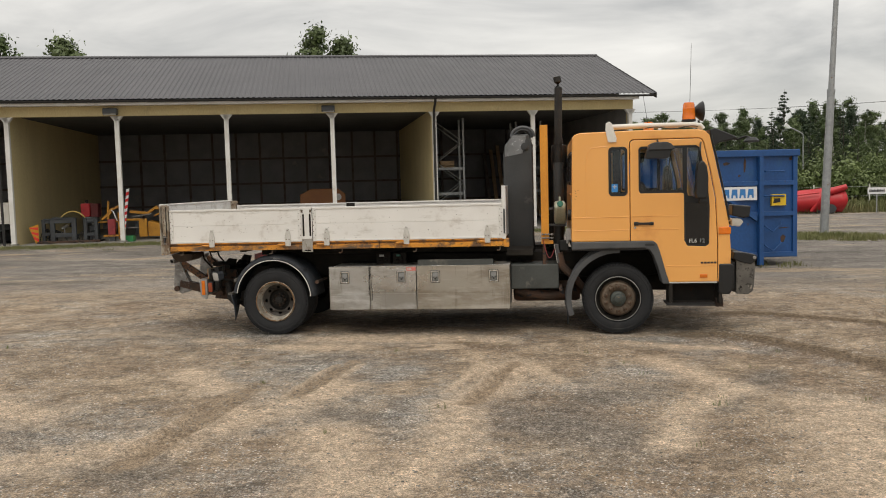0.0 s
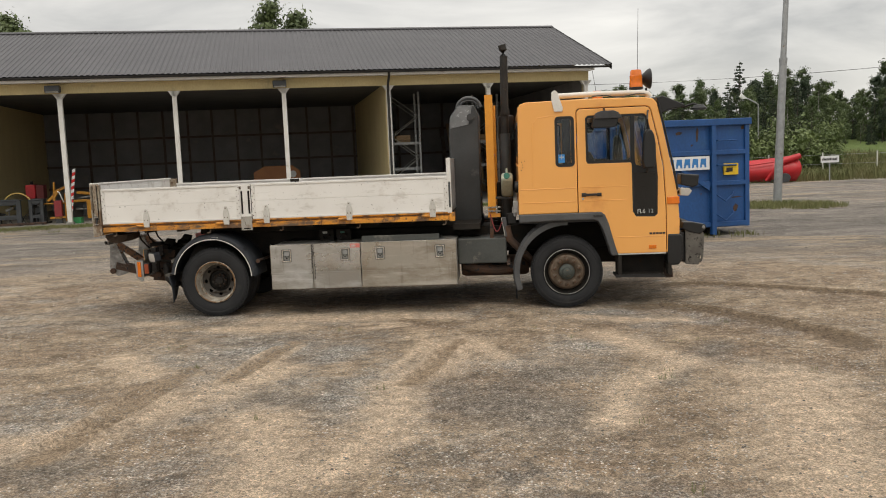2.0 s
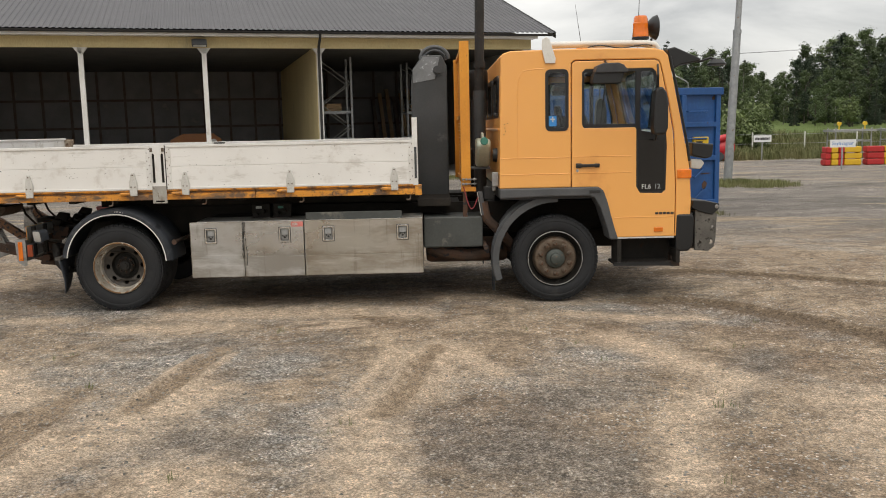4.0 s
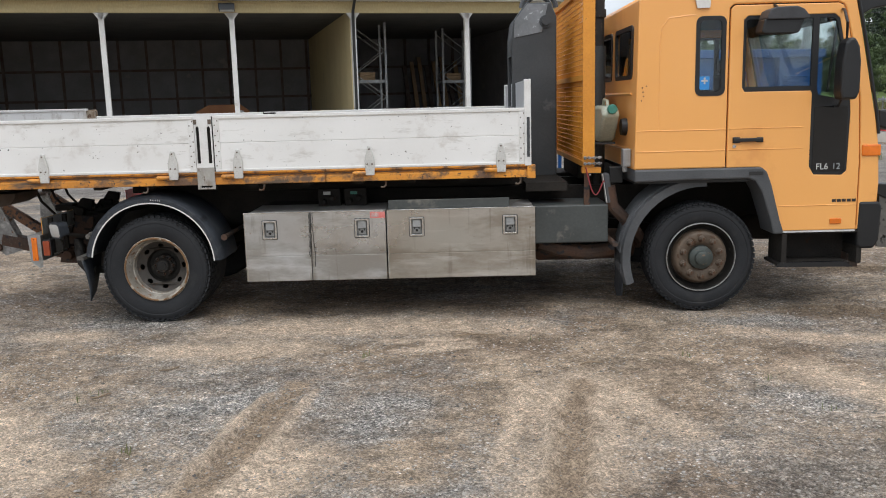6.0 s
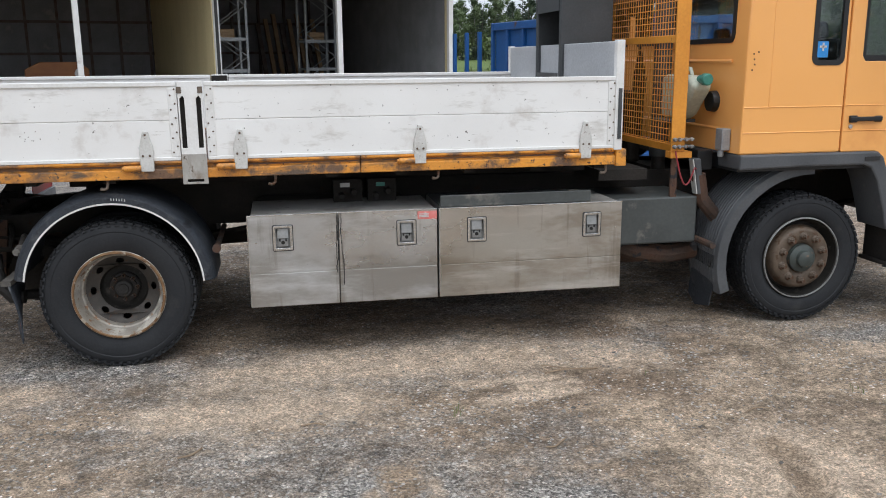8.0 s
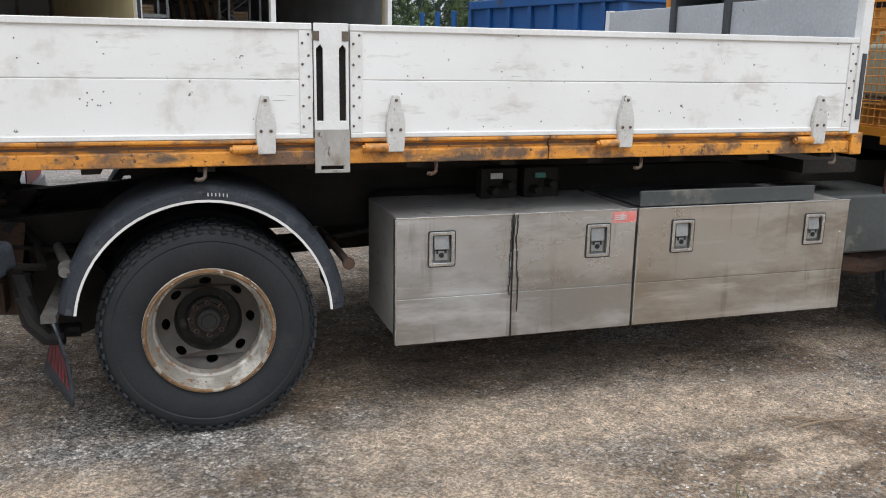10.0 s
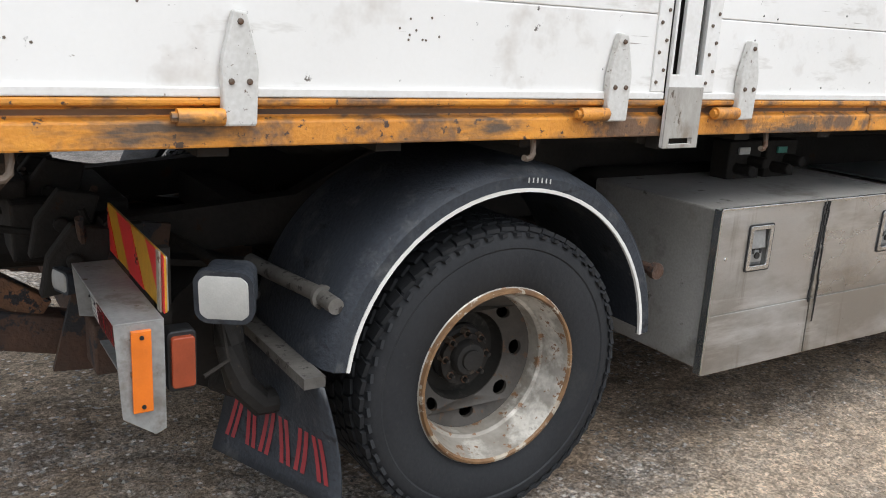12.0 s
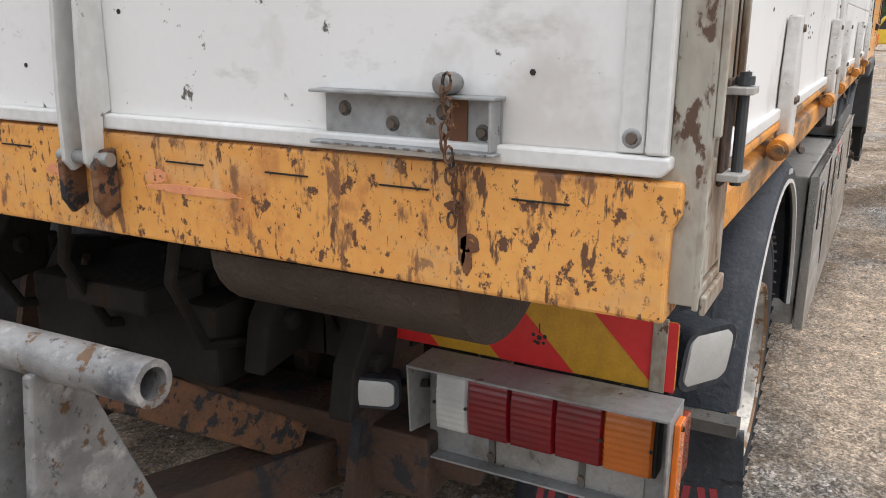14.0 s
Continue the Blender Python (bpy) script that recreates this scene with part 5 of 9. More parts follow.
def yard_sign(x, y, w_, z0, z1, label, words=""):
    sgn = thing("sign", (x, y, rise(x, y)), label, "sign", "signs at the yard edge")
    bm = B()
    box(bm, x - 0.025, x + 0.025, y, y + 0.05, rise(x, y) - 0.1, z1 - 0.03)
    part("stake", bm, galvanised, sgn)
    bm = B()
    box(bm, x - w_ / 2, x + w_ / 2, y - 0.02, y, z0, z1)
    bd = part("board", bm, sign_white, sgn, bevel=0.003)
    if words:
        lettered(words, (z1 - z0) * 0.62, pose(x, y - 0.023, z0 + (z1 - z0) * 0.32, 90, 0, 0), print_blue, bd, "dark blue words")
        return
    bm = B()
    k, px = 0, x - w_ * 0.42
    while px < x + w_ * 0.40:
        bw = w_ * (0.045 + 0.02 * ((k * 7) % 3))
        box(bm, px, px + bw, y - 0.026, y - 0.021, z0 + (z1 - z0) * 0.32, z0 + (z1 - z0) * (0.62 + 0.08 * (k % 2)))
        px += bw + w_ * 0.02
        k += 1
    part("print", bm, print_black, bd, "dark bars of print")


yard_sign(17.70, 48.6, 0.98, 0.57, 0.94, "small white sign on a stake by the weeds")
yard_sign(17.14, 38.2, 1.10, 0.51, 0.84, "white sign on a stake before the barriers", "Skyltvagnar")

# red and yellow barrier blocks, stacked three high, some end on
yellow_plastic = surface("yellow_plastic", (0.70, 0.43, 0.02), (0.6, 0.36, 0.02), 3, 0.5)
red_plastic = surface("red_plastic", (0.50, 0.025, 0.025), (0.40, 0.02, 0.02), 3, 0.5)


def barrier_mesh(width, material):
    bm = B()
    box(bm, 0, width, -0.25, 0.25, 0.03, 0.295)
    bmesh.ops.bevel(bm, geom=bm.edges[:], offset=0.045, segments=2, affect="EDGES", profile=0.6)
    for a in (0.06, width - 0.12):
        box(bm, a, a + 0.06, -0.2, 0.2, 0.0, 0.04)
    return mesh_of("barrier_block", bm, material)


BLOCKS = {(w_, red): barrier_mesh(w_, red_plastic if red else yellow_plastic) for w_ in (0.27, 0.33, 0.80) for red in (True, False)}
for x0, kinds_ in ((18.07, ((0.27, True), (0.33, False))), (18.69, ((0.27, True), (0.80, False))), (20.05, ((0.80, True), (0.27, False))), (21.3, ((0.33, True), (0.80, False)))):
    for w_, red in kinds_:
        for row in range(3):
            b_ = new("barrier_block", BLOCKS[w_, red])
            b_.matrix_basis = pose(x0 + 0.02 * ((row * 7 + int(x0 * 5)) % 3 - 1), 42.0 + 0.04 * (row % 2), rise(x0, 42.0) + row * 0.297 - 0.004, 0, 0, (row * 5 + int(x0 * 9)) % 5 - 2)
            tagged(b_, "red plastic barrier block in a stack" if red else "yellow plastic barrier block in a stack", "barrier", "stacked barrier blocks")
        x0 += w_ + 0.02

for k, (x, y) in enumerate(((20.75, 44.6), (23.6, 44.8), (26.8, 45.2))):
    g = rise(x, y)
    stl = thing("sign_trailer", (x, y, g), "road sign trailer with grey rack and yellow lamps", "trailer", "sign trailers")
    bm = B()
    for dx in (-0.9, 0.9):
        rod(bm, (x + dx, y, g + 0.35), (x + dx, y, g + 1.75), 0.035, 8)
        rod(bm, (x + dx, y + 0.9, g + 0.35), (x + dx, y + 0.9, g + 1.75), 0.035, 8)
    for z in (0.5, 1.1, 1.6):
        rod(bm, (x - 0.9, y, g + z), (x + 0.9, y, g + z), 0.03, 8)
        rod(bm, (x - 0.9, y + 0.9, g + z), (x + 0.9, y + 0.9, g + z), 0.03, 8)
    box(bm, x - 1.1, x + 1.1, y - 0.1, y + 1.0, g + 1.55, g + 1.66)
    tagged(part("rack", bm, galvanised, stl), kind="stuff")
    for dx in (-0.75, 0.55):
        bm = B()
        rod(bm, (x + dx, y - 0.05, g + 1.95), (x + dx, y + 0.06, g + 1.95), 0.10, 14)
        rod(bm, (x + dx, y, g + 1.6), (x + dx, y, g + 1.85), 0.03, 8)
        part("warning_lamp", bm, sign_yellow, stl)
    for dx in (-1.0, 1.0):
        bm = B()
        rod(bm, (x + dx, y + 0.35, g + 0.32), (x + dx * 1.15, y + 0.35, g + 0.32), 0.32, 18)
        part("wheel", bm, rubber, stl)

# fence along the field
fence = thing("field_fence", (16, 56, rise(16, 56)), "thin wooden fence posts with wire along the field", "fence")
for k in range(22):
    x = 13.5 + k * 3.4
    z = rise(x, 57)
    bm = B()
    rod(bm, (x, 57, z - 0.2), (x, 57, z + 1.35), 0.045, 8)
    part("post", bm, white_plain, fence)
bm = B()
for dz in (0.6, 1.2):
    hose(bm, [(13.5 + k * 3.4, 57, rise(13.5 + k * 3.4, 57) + dz) for k in range(22)], 0.008, 4)
part("wire", bm, galvanised, fence)
pw = thing("power_line", (10, 92, rise(10, 92)), "sagging power line between wooden poles", "power line")
for x in (-2, 48, 98):
    bm = B()
    rod(bm, (x, 92 - x * 0.2, rise(x, 92 - x * 0.2) - 0.3), (x, 92 - x * 0.2, 9.3), 0.13, 10, 0.10)
    box(bm, x - 0.6, x + 0.6, 91.95 - x * 0.2, 92.05 - x * 0.2, 8.9, 9.05)
    part("pole", bm, bark, pw)
for dx in (-0.5, 0.5):
    bm = B()
    for x in (-2, 48):
        hose(bm, arc_points(lambda t: (x + dx + 50 * t, 92 - (x + 50 * t) * 0.2, 9.1 - 4 * 0.8 * t * (1 - t)), 14), 0.012, 5)
    part("wire", bm, gutter_mat, pw)

# yellow van far across the yard
van = thing("parked_van", (46, 9.2, 0), "small yellow van parked far across the yard", "van")
bm = B()
prism(bm, [(8.0 - 0.0, 0.35), (11.4, 0.35), (11.45, 0.95), (10.7, 1.05), (10.2, 1.75), (8.05, 1.8)], 45.2, 46.9, "yz")
part("body", bm, surface("van_yellow", (0.72, 0.47, 0.03), None, 2, 0.35), van, bevel=0.08)
bm = B()
prism(bm, [(8.4, 1.12), (10.45, 1.10), (10.12, 1.62), (8.4, 1.65)], 45.19, 45.2, "yz")
part("side_window", bm, print_black, van)
for y in (8.6, 10.7):
    for x in (45.25, 46.7):
        bm = B()
        rod(bm, (x, y, 0.32), (x + 0.18, y, 0.32), 0.32, 18)
        part("wheel", bm, rubber, van)

# ---- trees ----


def leaf_cloud(centres, per, size, seed, flat=0.7):
    """Many small leaf clumps round the given centres (x, y, z, radius)."""
    rng = np.random.default_rng(seed)
    vs, fs = [], []
    for cx, cy, cz, r in centres:
        n = max(6, int(per * r * r))
        d = rng.normal(size=(n, 3))
        d /= np.linalg.norm(d, axis=1)[:, None]
        rad = r * np.abs(rng.normal(0.62, 0.36, n))
        p = d * rad[:, None] * (1, 1, flat) + (cx, cy, cz)
        for q, nrm in zip(p, d):
            a = rng.normal(size=3)
            a -= nrm * (a @ nrm) * 0.6
            a /= np.linalg.norm(a)
            b = np.cross(nrm, a) + rng.normal(size=3) * 0.25
            s = size * rng.uniform(0.6, 1.3)
            i = len(vs)
            vs += [tuple(q - a * s), tuple(q + b * s * 0.6 + nrm * s * 0.2), tuple(q + a * s), tuple(q - b * s * 0.6)]
            fs.append((i, i + 1, i + 2, i + 3))
    return vs, fs


def make_tree(kind, height, seed):
    """A tapered trunk with limbs and a crown of small leaf clumps, standing at the origin."""
    rng = random.Random(seed)
    nm = {"birch": "birch_tree", "broad": "broadleaf_tree", "spruce": "spruce_tree", "pine": "pine_tree", "bush": "bush"}[kind]
    root = new(nm)
    bm = B()
    centres = []
    if kind == "spruce":
        rod(bm, (0, 0, -0.3), (0, 0, height), 0.17, 8, 0.02)
        layers = int(height * 2.3)
        for i in range(layers):
            t = i / layers
            z = height * (0.08 + 0.92 * t)
            r = (0.21 * height) * (1 - t) ** 0.85 * rng.uniform(0.8, 1.12) + 0.1
            for k in range(max(4, int(9 * (1 - t)))):
                a = rng.uniform(0, 6.28)
                rr = r * rng.uniform(0.45, 1.0)
                centres.append((rr * math.cos(a), rr * math.sin(a), z - 0.25 * rr, 0.18 * r + 0.16))
                rod(bm, (0, 0, z), (rr * math.cos(a), rr * math.sin(a), z - 0.25 * rr), 0.025, 3, 0.01, caps=False)
        vs, fs = leaf_cloud(centres, 230, 0.15, seed, 0.55)
        mat, bk = needle, bark
    elif kind == "bush":
        for k in range(9):
            a, r = rng.uniform(0, 6.28), rng.uniform(0, 0.8)
            h = height * rng.uniform(0.5, 1.0)
            tip = (r * 1.6 * math.cos(a), r * 1.6 * math.sin(a), h)
            rod(bm, (0.2 * math.cos(a), 0.2 * math.sin(a), -0.1), tip, 0.04, 5, 0.01)
            for q in range(3):
                f = 0.35 + 0.3 * q
                centres.append((tip[0] * f + rng.uniform(-0.3, 0.3), tip[1] * f + rng.uniform(-0.3, 0.3), h * f + 0.1, 0.62 * rng.uniform(0.7, 1.2)))
        vs, fs = leaf_cloud(centres, 230, 0.10, seed, 0.9)
        mat, bk = bush_leaf, bark
    else:
        lean = rng.uniform(-0.3, 0.3)
        base = {"birch": 0.14, "broad": 0.08, "pine": 0.35}[kind]
        pts = [(lean * (z / height) ** 2, 0.1 * math.sin(z), z) for z in np.linspace(-0.3, height * 0.97, 9)]
        for a, b, i in zip(pts, pts[1:], range(8)):
            rod(bm, a, b, 0.20 * (1 - i / 9), 8, 0.20 * (1 - (i + 1) / 9), caps=False)
        limbs = int(height * 3.2)
        for i in range(limbs):
            t = base + (1 - base) * (i + rng.random()) / limbs
            z = height * t
            wide = height * {"birch": 0.20, "broad": 0.27, "pine": 0.17}[kind] * (math.sin(math.pi * min(1, (t - base) / (1 - base) * 0.86 + 0.12)) ** 0.7)
            a = rng.uniform(0, 6.28)
            r = wide * rng.uniform(0.45, 1.05)
            tip = (lean * t * t + r * math.cos(a), r * math.sin(a), z + 0.25 * r)
            rod(bm, (lean * t * t, 0, z - 0.2 * r), tip, 0.045, 3, 0.012, caps=False)
            centres.append((*tip, rng.uniform(0.40, 0.85)))
            centres.append((tip[0] * 0.6, tip[1] * 0.6, z, rng.uniform(0.45, 0.8)))
            if kind == "birch":
                centres.append((tip[0] * 1.03, tip[1] * 1.03, tip[2] - 0.6, rng.uniform(0.22, 0.4)))
        vs, fs = leaf_cloud(centres, 240, 0.145, seed, 0.9)
        mat, bk = (leaf_b if kind == "birch" else needle if kind == "pine" else leaf_a), (birch_bark if kind == "birch" else bark)
    part("trunk" if kind != "bush" else "stems", bm, bk, root, smooth=True)
    m = bpy.data.meshes.new("crown")
    m.from_pydata(vs, [], fs)
    m.materials.append(mat)
    cw = new("crown", m)
    cw.parent = root
    return root


LABEL = {"birch_tree": ("slender birch with light green leaves", "tree"), "broadleaf_tree": ("leafy green broadleaf tree at the wood edge", "tree"), "spruce_tree": ("dark green spruce in the wood", "tree"), "pine_tree": ("dark pine with open crown", "tree"), "bush": ("leafy green bush at the yard edge", "bush")}
kinds = [make_tree("broad", 9.5, 1), make_tree("broad", 11.0, 2), make_tree("birch", 11.5, 3), make_tree("birch", 10.0, 4), make_tree("spruce", 11.5, 5), make_tree("pine", 12.0, 6), make_tree("bush", 2.6, 7), make_tree("bush", 2.2, 8)]
used = set()


def plant(k, x, y, s=1.0, group="trees of the wood"):
    src = kinds[k]
    m = pose(x, y, rise(x, y) - 0.05, 0, 0, (x * 37 + y * 91) % 360) @ Matrix.Scale(s, 4)
    if k in used:
        ob = copy_thing(src, m)
        ob.matrix_basis = m
    else:
        ob = src
        ob.matrix_basis = m
        used.add(k)
    lb, ct = LABEL[src.name.split(".")[0]]
    tagged(ob, lb, ct, group if ct == "tree" else "bushes at the yard edge")


rng = random.Random(11)
# single trees above the shed roof
plant(2, -17.9, 66, 1.12, "trees behind the shed")
plant(3, -16.1, 66.5, 1.20, "trees behind the shed")
plant(3, -39.2, 66, 1.31, "trees behind the shed")
plant(0, -44.4, 66, 1.42, "trees behind the shed")
# the wood's edge, a double row on an arc from the shed's end to the yard's far side
TALL = (9.5, 11.0, 11.5, 10.0, 11.5, 12.0)
SKYLINE = ((4, 8.6), (13, 8.6), (17, 8.9), (19.3, 9.7), (20.2, 6.9), (21.4, 6.6), (22.1, 8.2), (23, 9.6), (25, 10.6), (60, 11.5), (112, 11.5))
for ring_r, step, low in ((89, 1.7, 0.36), (91, 1.6, 0.50), (94, 2.0, 0.66), (99, 1.7, 0.80), (106, 1.7, 0.90), (112, 1.9, 0.97), (120, 2.2, 1.0)):
    a = 4.0
    while a < 112:
        r = ring_r + rng.uniform(-3.5, 3.5) - 0.18 * max(0, a - 20)
        x, y = r * math.sin(radians(a)), r * math.cos(radians(a))
        k = rng.choice((0, 1, 0, 1, 2, 3, 4, 4, 4, 5))
        top = float(np.interp(a, [p[0] for p in SKYLINE], [p[1] for p in SKYLINE])) * r / 100
        plant(k, x, y, (top - rise(x, y)) / TALL[k] * low * rng.uniform(0.84, 1.02))
        a += step / ring_r * 57.3 * rng.uniform(0.8, 1.5)
plant(4, 27.6, 104.5, 0.86)
# thinner woods round the rest, out of view, added for reflections
for a in range(118, 352, 6):
    r = 105 + rng.uniform(-10, 10)
    plant(rng.choice((0, 1, 3, 4)), r * math.sin(radians(a)), r * math.cos(radians(a)), rng.uniform(0.9, 1.3))
for x, y, k, s in ((15.2, 59, 6, 1.0), (16.6, 58.5, 7, 1.1), (17.9, 59, 6, 1.05), (19.2, 58.4, 7, 1.2), (20.3, 60, 6, 0.95), (21.2, 58.6, 7, 0.85), (14.0, 60, 7, 1.1), (18.5, 61, 6, 1.25), (12.5, 61, 6, 1.2), (27, 74, 7, 1.0), (36, 76, 6, 0.9)):
    plant(k, x, y, s)

# ---- grass, weeds and stones ----
rng = random.Random(5)
spots = []
for k in range(1500):
    u, v = rng.uniform(-9, 18.5), -0.35 - abs(rng.gauss(0, 0.75))
    p = SH @ Vector((u, v, 0))
    spots.append((p.x, p.y, rng.uniform(0.3, 0.9)))
blades("verge_grass", spots, grass_mat, "uneven grass along the shed front", 21, (0.015, 0.08), 30, 0.30, 0.009)
spots = []
for k in range(300):
    a, r = rng.uniform(0, 6.28), math.sqrt(rng.random())
    spots.append((8.0 + 1.55 * r * math.cos(a), 25.3 + 1.8 * r * math.sin(a), rng.uniform(0.2, 0.9) * (1.2 - 0.6 * r)))
blades("island_grass", spots, grass_mat, "grass island around the lamp post", 22, (0.03, 0.17), 34, 0.2, 0.008)
spots = [(4.4 + rng.uniform(-0.8, 0.5), 17.0 + rng.uniform(-0.3, 0.3), rng.uniform(0.2, 0.6)) for k in range(22)]
spots += [(3.0 + rng.uniform(-1.0, 0.8), 16.5 + rng.uniform(-0.2, 0.2), rng.uniform(0.2, 0.5)) for k in range(10)]
blades("container_grass", spots, grass_mat, "grass tufts at the container foot", 23, (0.03, 0.12), 26, 0.14, 0.006)
spots = []
for k in range(8000):
    x = rng.uniform(11, 60)
    y = 49.6 + rng.random() ** 1.1 * 17 + 0.02 * (x - 20)
    spots.append((x, y, rng.uniform(0.2, 1.0) * (0.5 + 0.5 * noise.noise((x * 0.5, y * 0.7, 2.0)) + 0.3)))
blades("tall_weeds", spots, weed_mat, "tall dry weeds along the yard edge", 24, (0.15, 0.62), 20, 0.5, 0.018)
spots = [(rng.uniform(-7.5, 2.5), rng.uniform(2.0, 9.0), rng.uniform(0.15, 0.5)) for k in range(46)]
blades("yard_tufts", spots, grass_mat, "small grass tufts in the gravel", 25, (0.015, 0.05), 22, 0.05, 0.0025)
scatter_stones("gravel_stones", 100000, (-7.5, 4.5, 2.0, 10.6), (0.003, 0.015), 3, "loose grey stones on the yard", 3.2)
scatter_stones("yard_stones", 26000, (-16.0, 14.0, 10.8, 27.0), (0.008, 0.035), 6, "pale loose stones across the far yard", 3.0)
scatter_stones("fine_gravel", 120000, (-6.5, 2.0, 5.6, 10.4), (0.002, 0.007), 4, "fine loose gravel by the truck", 2.0)


# dry twigs on the gravel
for k, (x, y, a, ln) in enumerate(((-0.98, 8.97, 0.1, 0.30), (-1.04, 9.03, -0.2, 0.16), (-2.87, 8.35, 0.9, 0.14), (-1.33, 8.15, 0.5, 0.12), (-3.1, 7.9, 0.3, 0.10), (-2.35, 8.55, -0.4, 0.12), (-0.3, 8.3, 0.2, 0.14))):
    tw_ = thing("twig", (x, y, lie(x, y)), "dry brown twig lying on the gravel", "twig", "twigs on the gravel")
    bm = B()
    hose(bm, arc_points(lambda t: (x + (t - 0.5) * ln * math.cos(a), y + (t - 0.5) * ln * math.sin(a) + 0.012 * math.sin(5 * t + k), lie(x, y) + 0.010 + 0.006 * math.sin(3 * t + k)), 8), 0.004, 6)
    part("stem", bm, twig_mat, tw_, smooth=True)

# ---- the truck ----
N, F = 9.45, 11.75  # near and far side of the truck
truck = thing("flatbed_truck", (-1.3, 10.6, 0), "orange cab flatbed truck with white dropside bed, standing on gravel", "truck")


def wheel(x, y, side, rear):
    """A wheel at x; y is its outer face, side is -1 for the side that faces -y."""
    w = new("wheel")
    w.empty_display_size = 0.1
    w.parent = truck
    w.matrix_parent_inverse = full(truck).inverted()
    c = (x, y, 0.428 if rear else 0.424)
    w.matrix_basis = Matrix.Translation(c)
    s = -side  # the way inwards
    bm = B()
    width = 0.245
    prof = [(0.236 if rear else 0.262, 0.022), (0.25 if rear else 0.275, 0.010), (0.30, 0.004), (0.335, 0.000), (0.352, 0.004), (0.356, 0.001), (0.375, 0.003), (0.393, 0.012), (0.402, 0.026), (0.405, 0.05)]
    prof = prof + [(0.406, width / 2)] + [(r, width - h) for r, h in reversed(prof)]
    lathe(bm, [(r, s * h) for r, h in prof], c, seg=64)
    bmesh.ops.recalc_face_normals(bm, faces=bm.faces)
    part("tyre", bm, rubber, w, smooth=True)
    bm = B()
    blocks = 56
    for i in range(blocks):
        for j, h in enumerate((0.030, 0.078, 0.1225, 0.167, 0.215, 0.010)):
            a = 2 * math.pi * (i + (0.5 if j % 2 else 0)) / blocks
            m = Matrix.Translation(c) @ Matrix.Rotation(-a, 4, "Y") @ Matrix.Translation((0.392 if j == 5 else 0.404 if j in (0, 4) else 0.407, s * h, 0)) @ Matrix.Rotation(0.25 if j % 2 else -0.2, 4, "X")
            box(bm, -0.006, 0.003 if j == 5 else 0.0055, *((-0.010, 0.012) if j == 5 else (-0.018, 0.018)), *((-0.011, 0.011) if j == 5 else (-0.018, 0.018)), m)
    bmesh.ops.recalc_face_normals(bm, faces=bm.faces)
    tagged(part("tread", bm, rubber, w, "worn tread blocks"), kind="stuff")
    if rear:
        bm = B()
        lathe(bm, [(0.262, s * 0.024), (0.247, s * 0.008), (0.240, s * 0.001), (0.232, s * 0.004), (0.228, s * 0.016), (0.224, s * 0.040), (0.217, s * 0.074), (0.212, s * 0.088), (0.2035, s * 0.094), (0.2015, s * 0.130), (0.199, s * 0.150)], c, seg=64)
        part("rim", bm, rim_mat, w, "dirty cream wheel rim with rusty lip", smooth=True)
        bm = B()
        lathe(bm, [(0.247, s * 0.007), (0.243, s * -0.003), (0.236, s * -0.004), (0.2315, s * 0.003)], c, seg=64)
        part("rim_lip", bm, rust_lip, w, "rusty rim lip", smooth=True)
        part("tyre", B_inner_tyre(c, s), rubber, w, smooth=True)
        # the dished disc with eight hand holes round a dark well
        bm2 = B()
        holes = [[(0.132 * math.cos(2 * math.pi * k / 36), 0.132 * math.sin(2 * math.pi * k / 36)) for k in range(36)]]
        for i in range(8):
            a = 2 * math.pi * (i + 0.05) / 8
            holes.append([(0.163 * math.cos(a) + 0.0165 * math.cos(t) * math.cos(a) - 0.024 * math.sin(t) * math.sin(a), 0.163 * math.sin(a) + 0.0165 * math.cos(t) * math.sin(a) + 0.024 * math.sin(t) * math.cos(a)) for t in [2 * math.pi * k / 12 for k in range(12)]])
        outer = [(0.200 * math.cos(2 * math.pi * k / 48), 0.200 * math.sin(2 * math.pi * k / 48)) for k in range(48)]
        holed(bm2, outer, holes, lambda u, v: (c[0] + u, c[1] + s * (0.136 + 0.46 * (0.200 - min(0.200, math.hypot(u, v)))), c[2] + v), Vector((0, s * 0.012, 0)))
        part("disc", bm2, rear_disc_mat, w, "brown-grey wheel disc with hand holes, dish shade in its colour", smooth=True)
        bm = B()
        lathe(bm, [(0.1325, s * 0.167), (0.129, s * 0.196), (0.120, s * 0.208), (0.0, s * 0.208)], c, seg=36)
        part("well", bm, disc_mat, w, "hub well with its shade put into the colour", smooth=True)
        bm = B()
        lathe(bm, [(0.198, s * 0.245), (0.0, s * 0.25)], c, seg=36)
        part("backing", bm, chassis_mat, w)
        bm = B()
        lathe(bm, [(0.088, s * 0.207), (0.087, s * 0.190), (0.080, s * 0.182), (0.053, s * 0.178), (0.050, s * 0.146), (0.044, s * 0.138), (0.030, s * 0.136), (0.028, s * 0.130), (0.0, s * 0.129)], c, seg=32)
        ring = [(c[0] + 0.068 * math.cos(2 * math.pi * i / 8), c[1] + s * 0.183, c[2] + 0.068 * math.sin(2 * math.pi * i / 8)) for i in range(8)]
        studs("wheel_nut", ring, (0, -s, 0), 0.0145, 0.022, hub_mat, w, seg=6)
        studs("wheel_stud", [(p[0], p[1] - s * 0.022, p[2]) for p in ring], (0, -s, 0), 0.0075, 0.016, hub_dark, w, seg=8)
        part("hub", bm, hub_dark, w, "oily dark hub with nuts", smooth=True)
    else:
        bm = B()
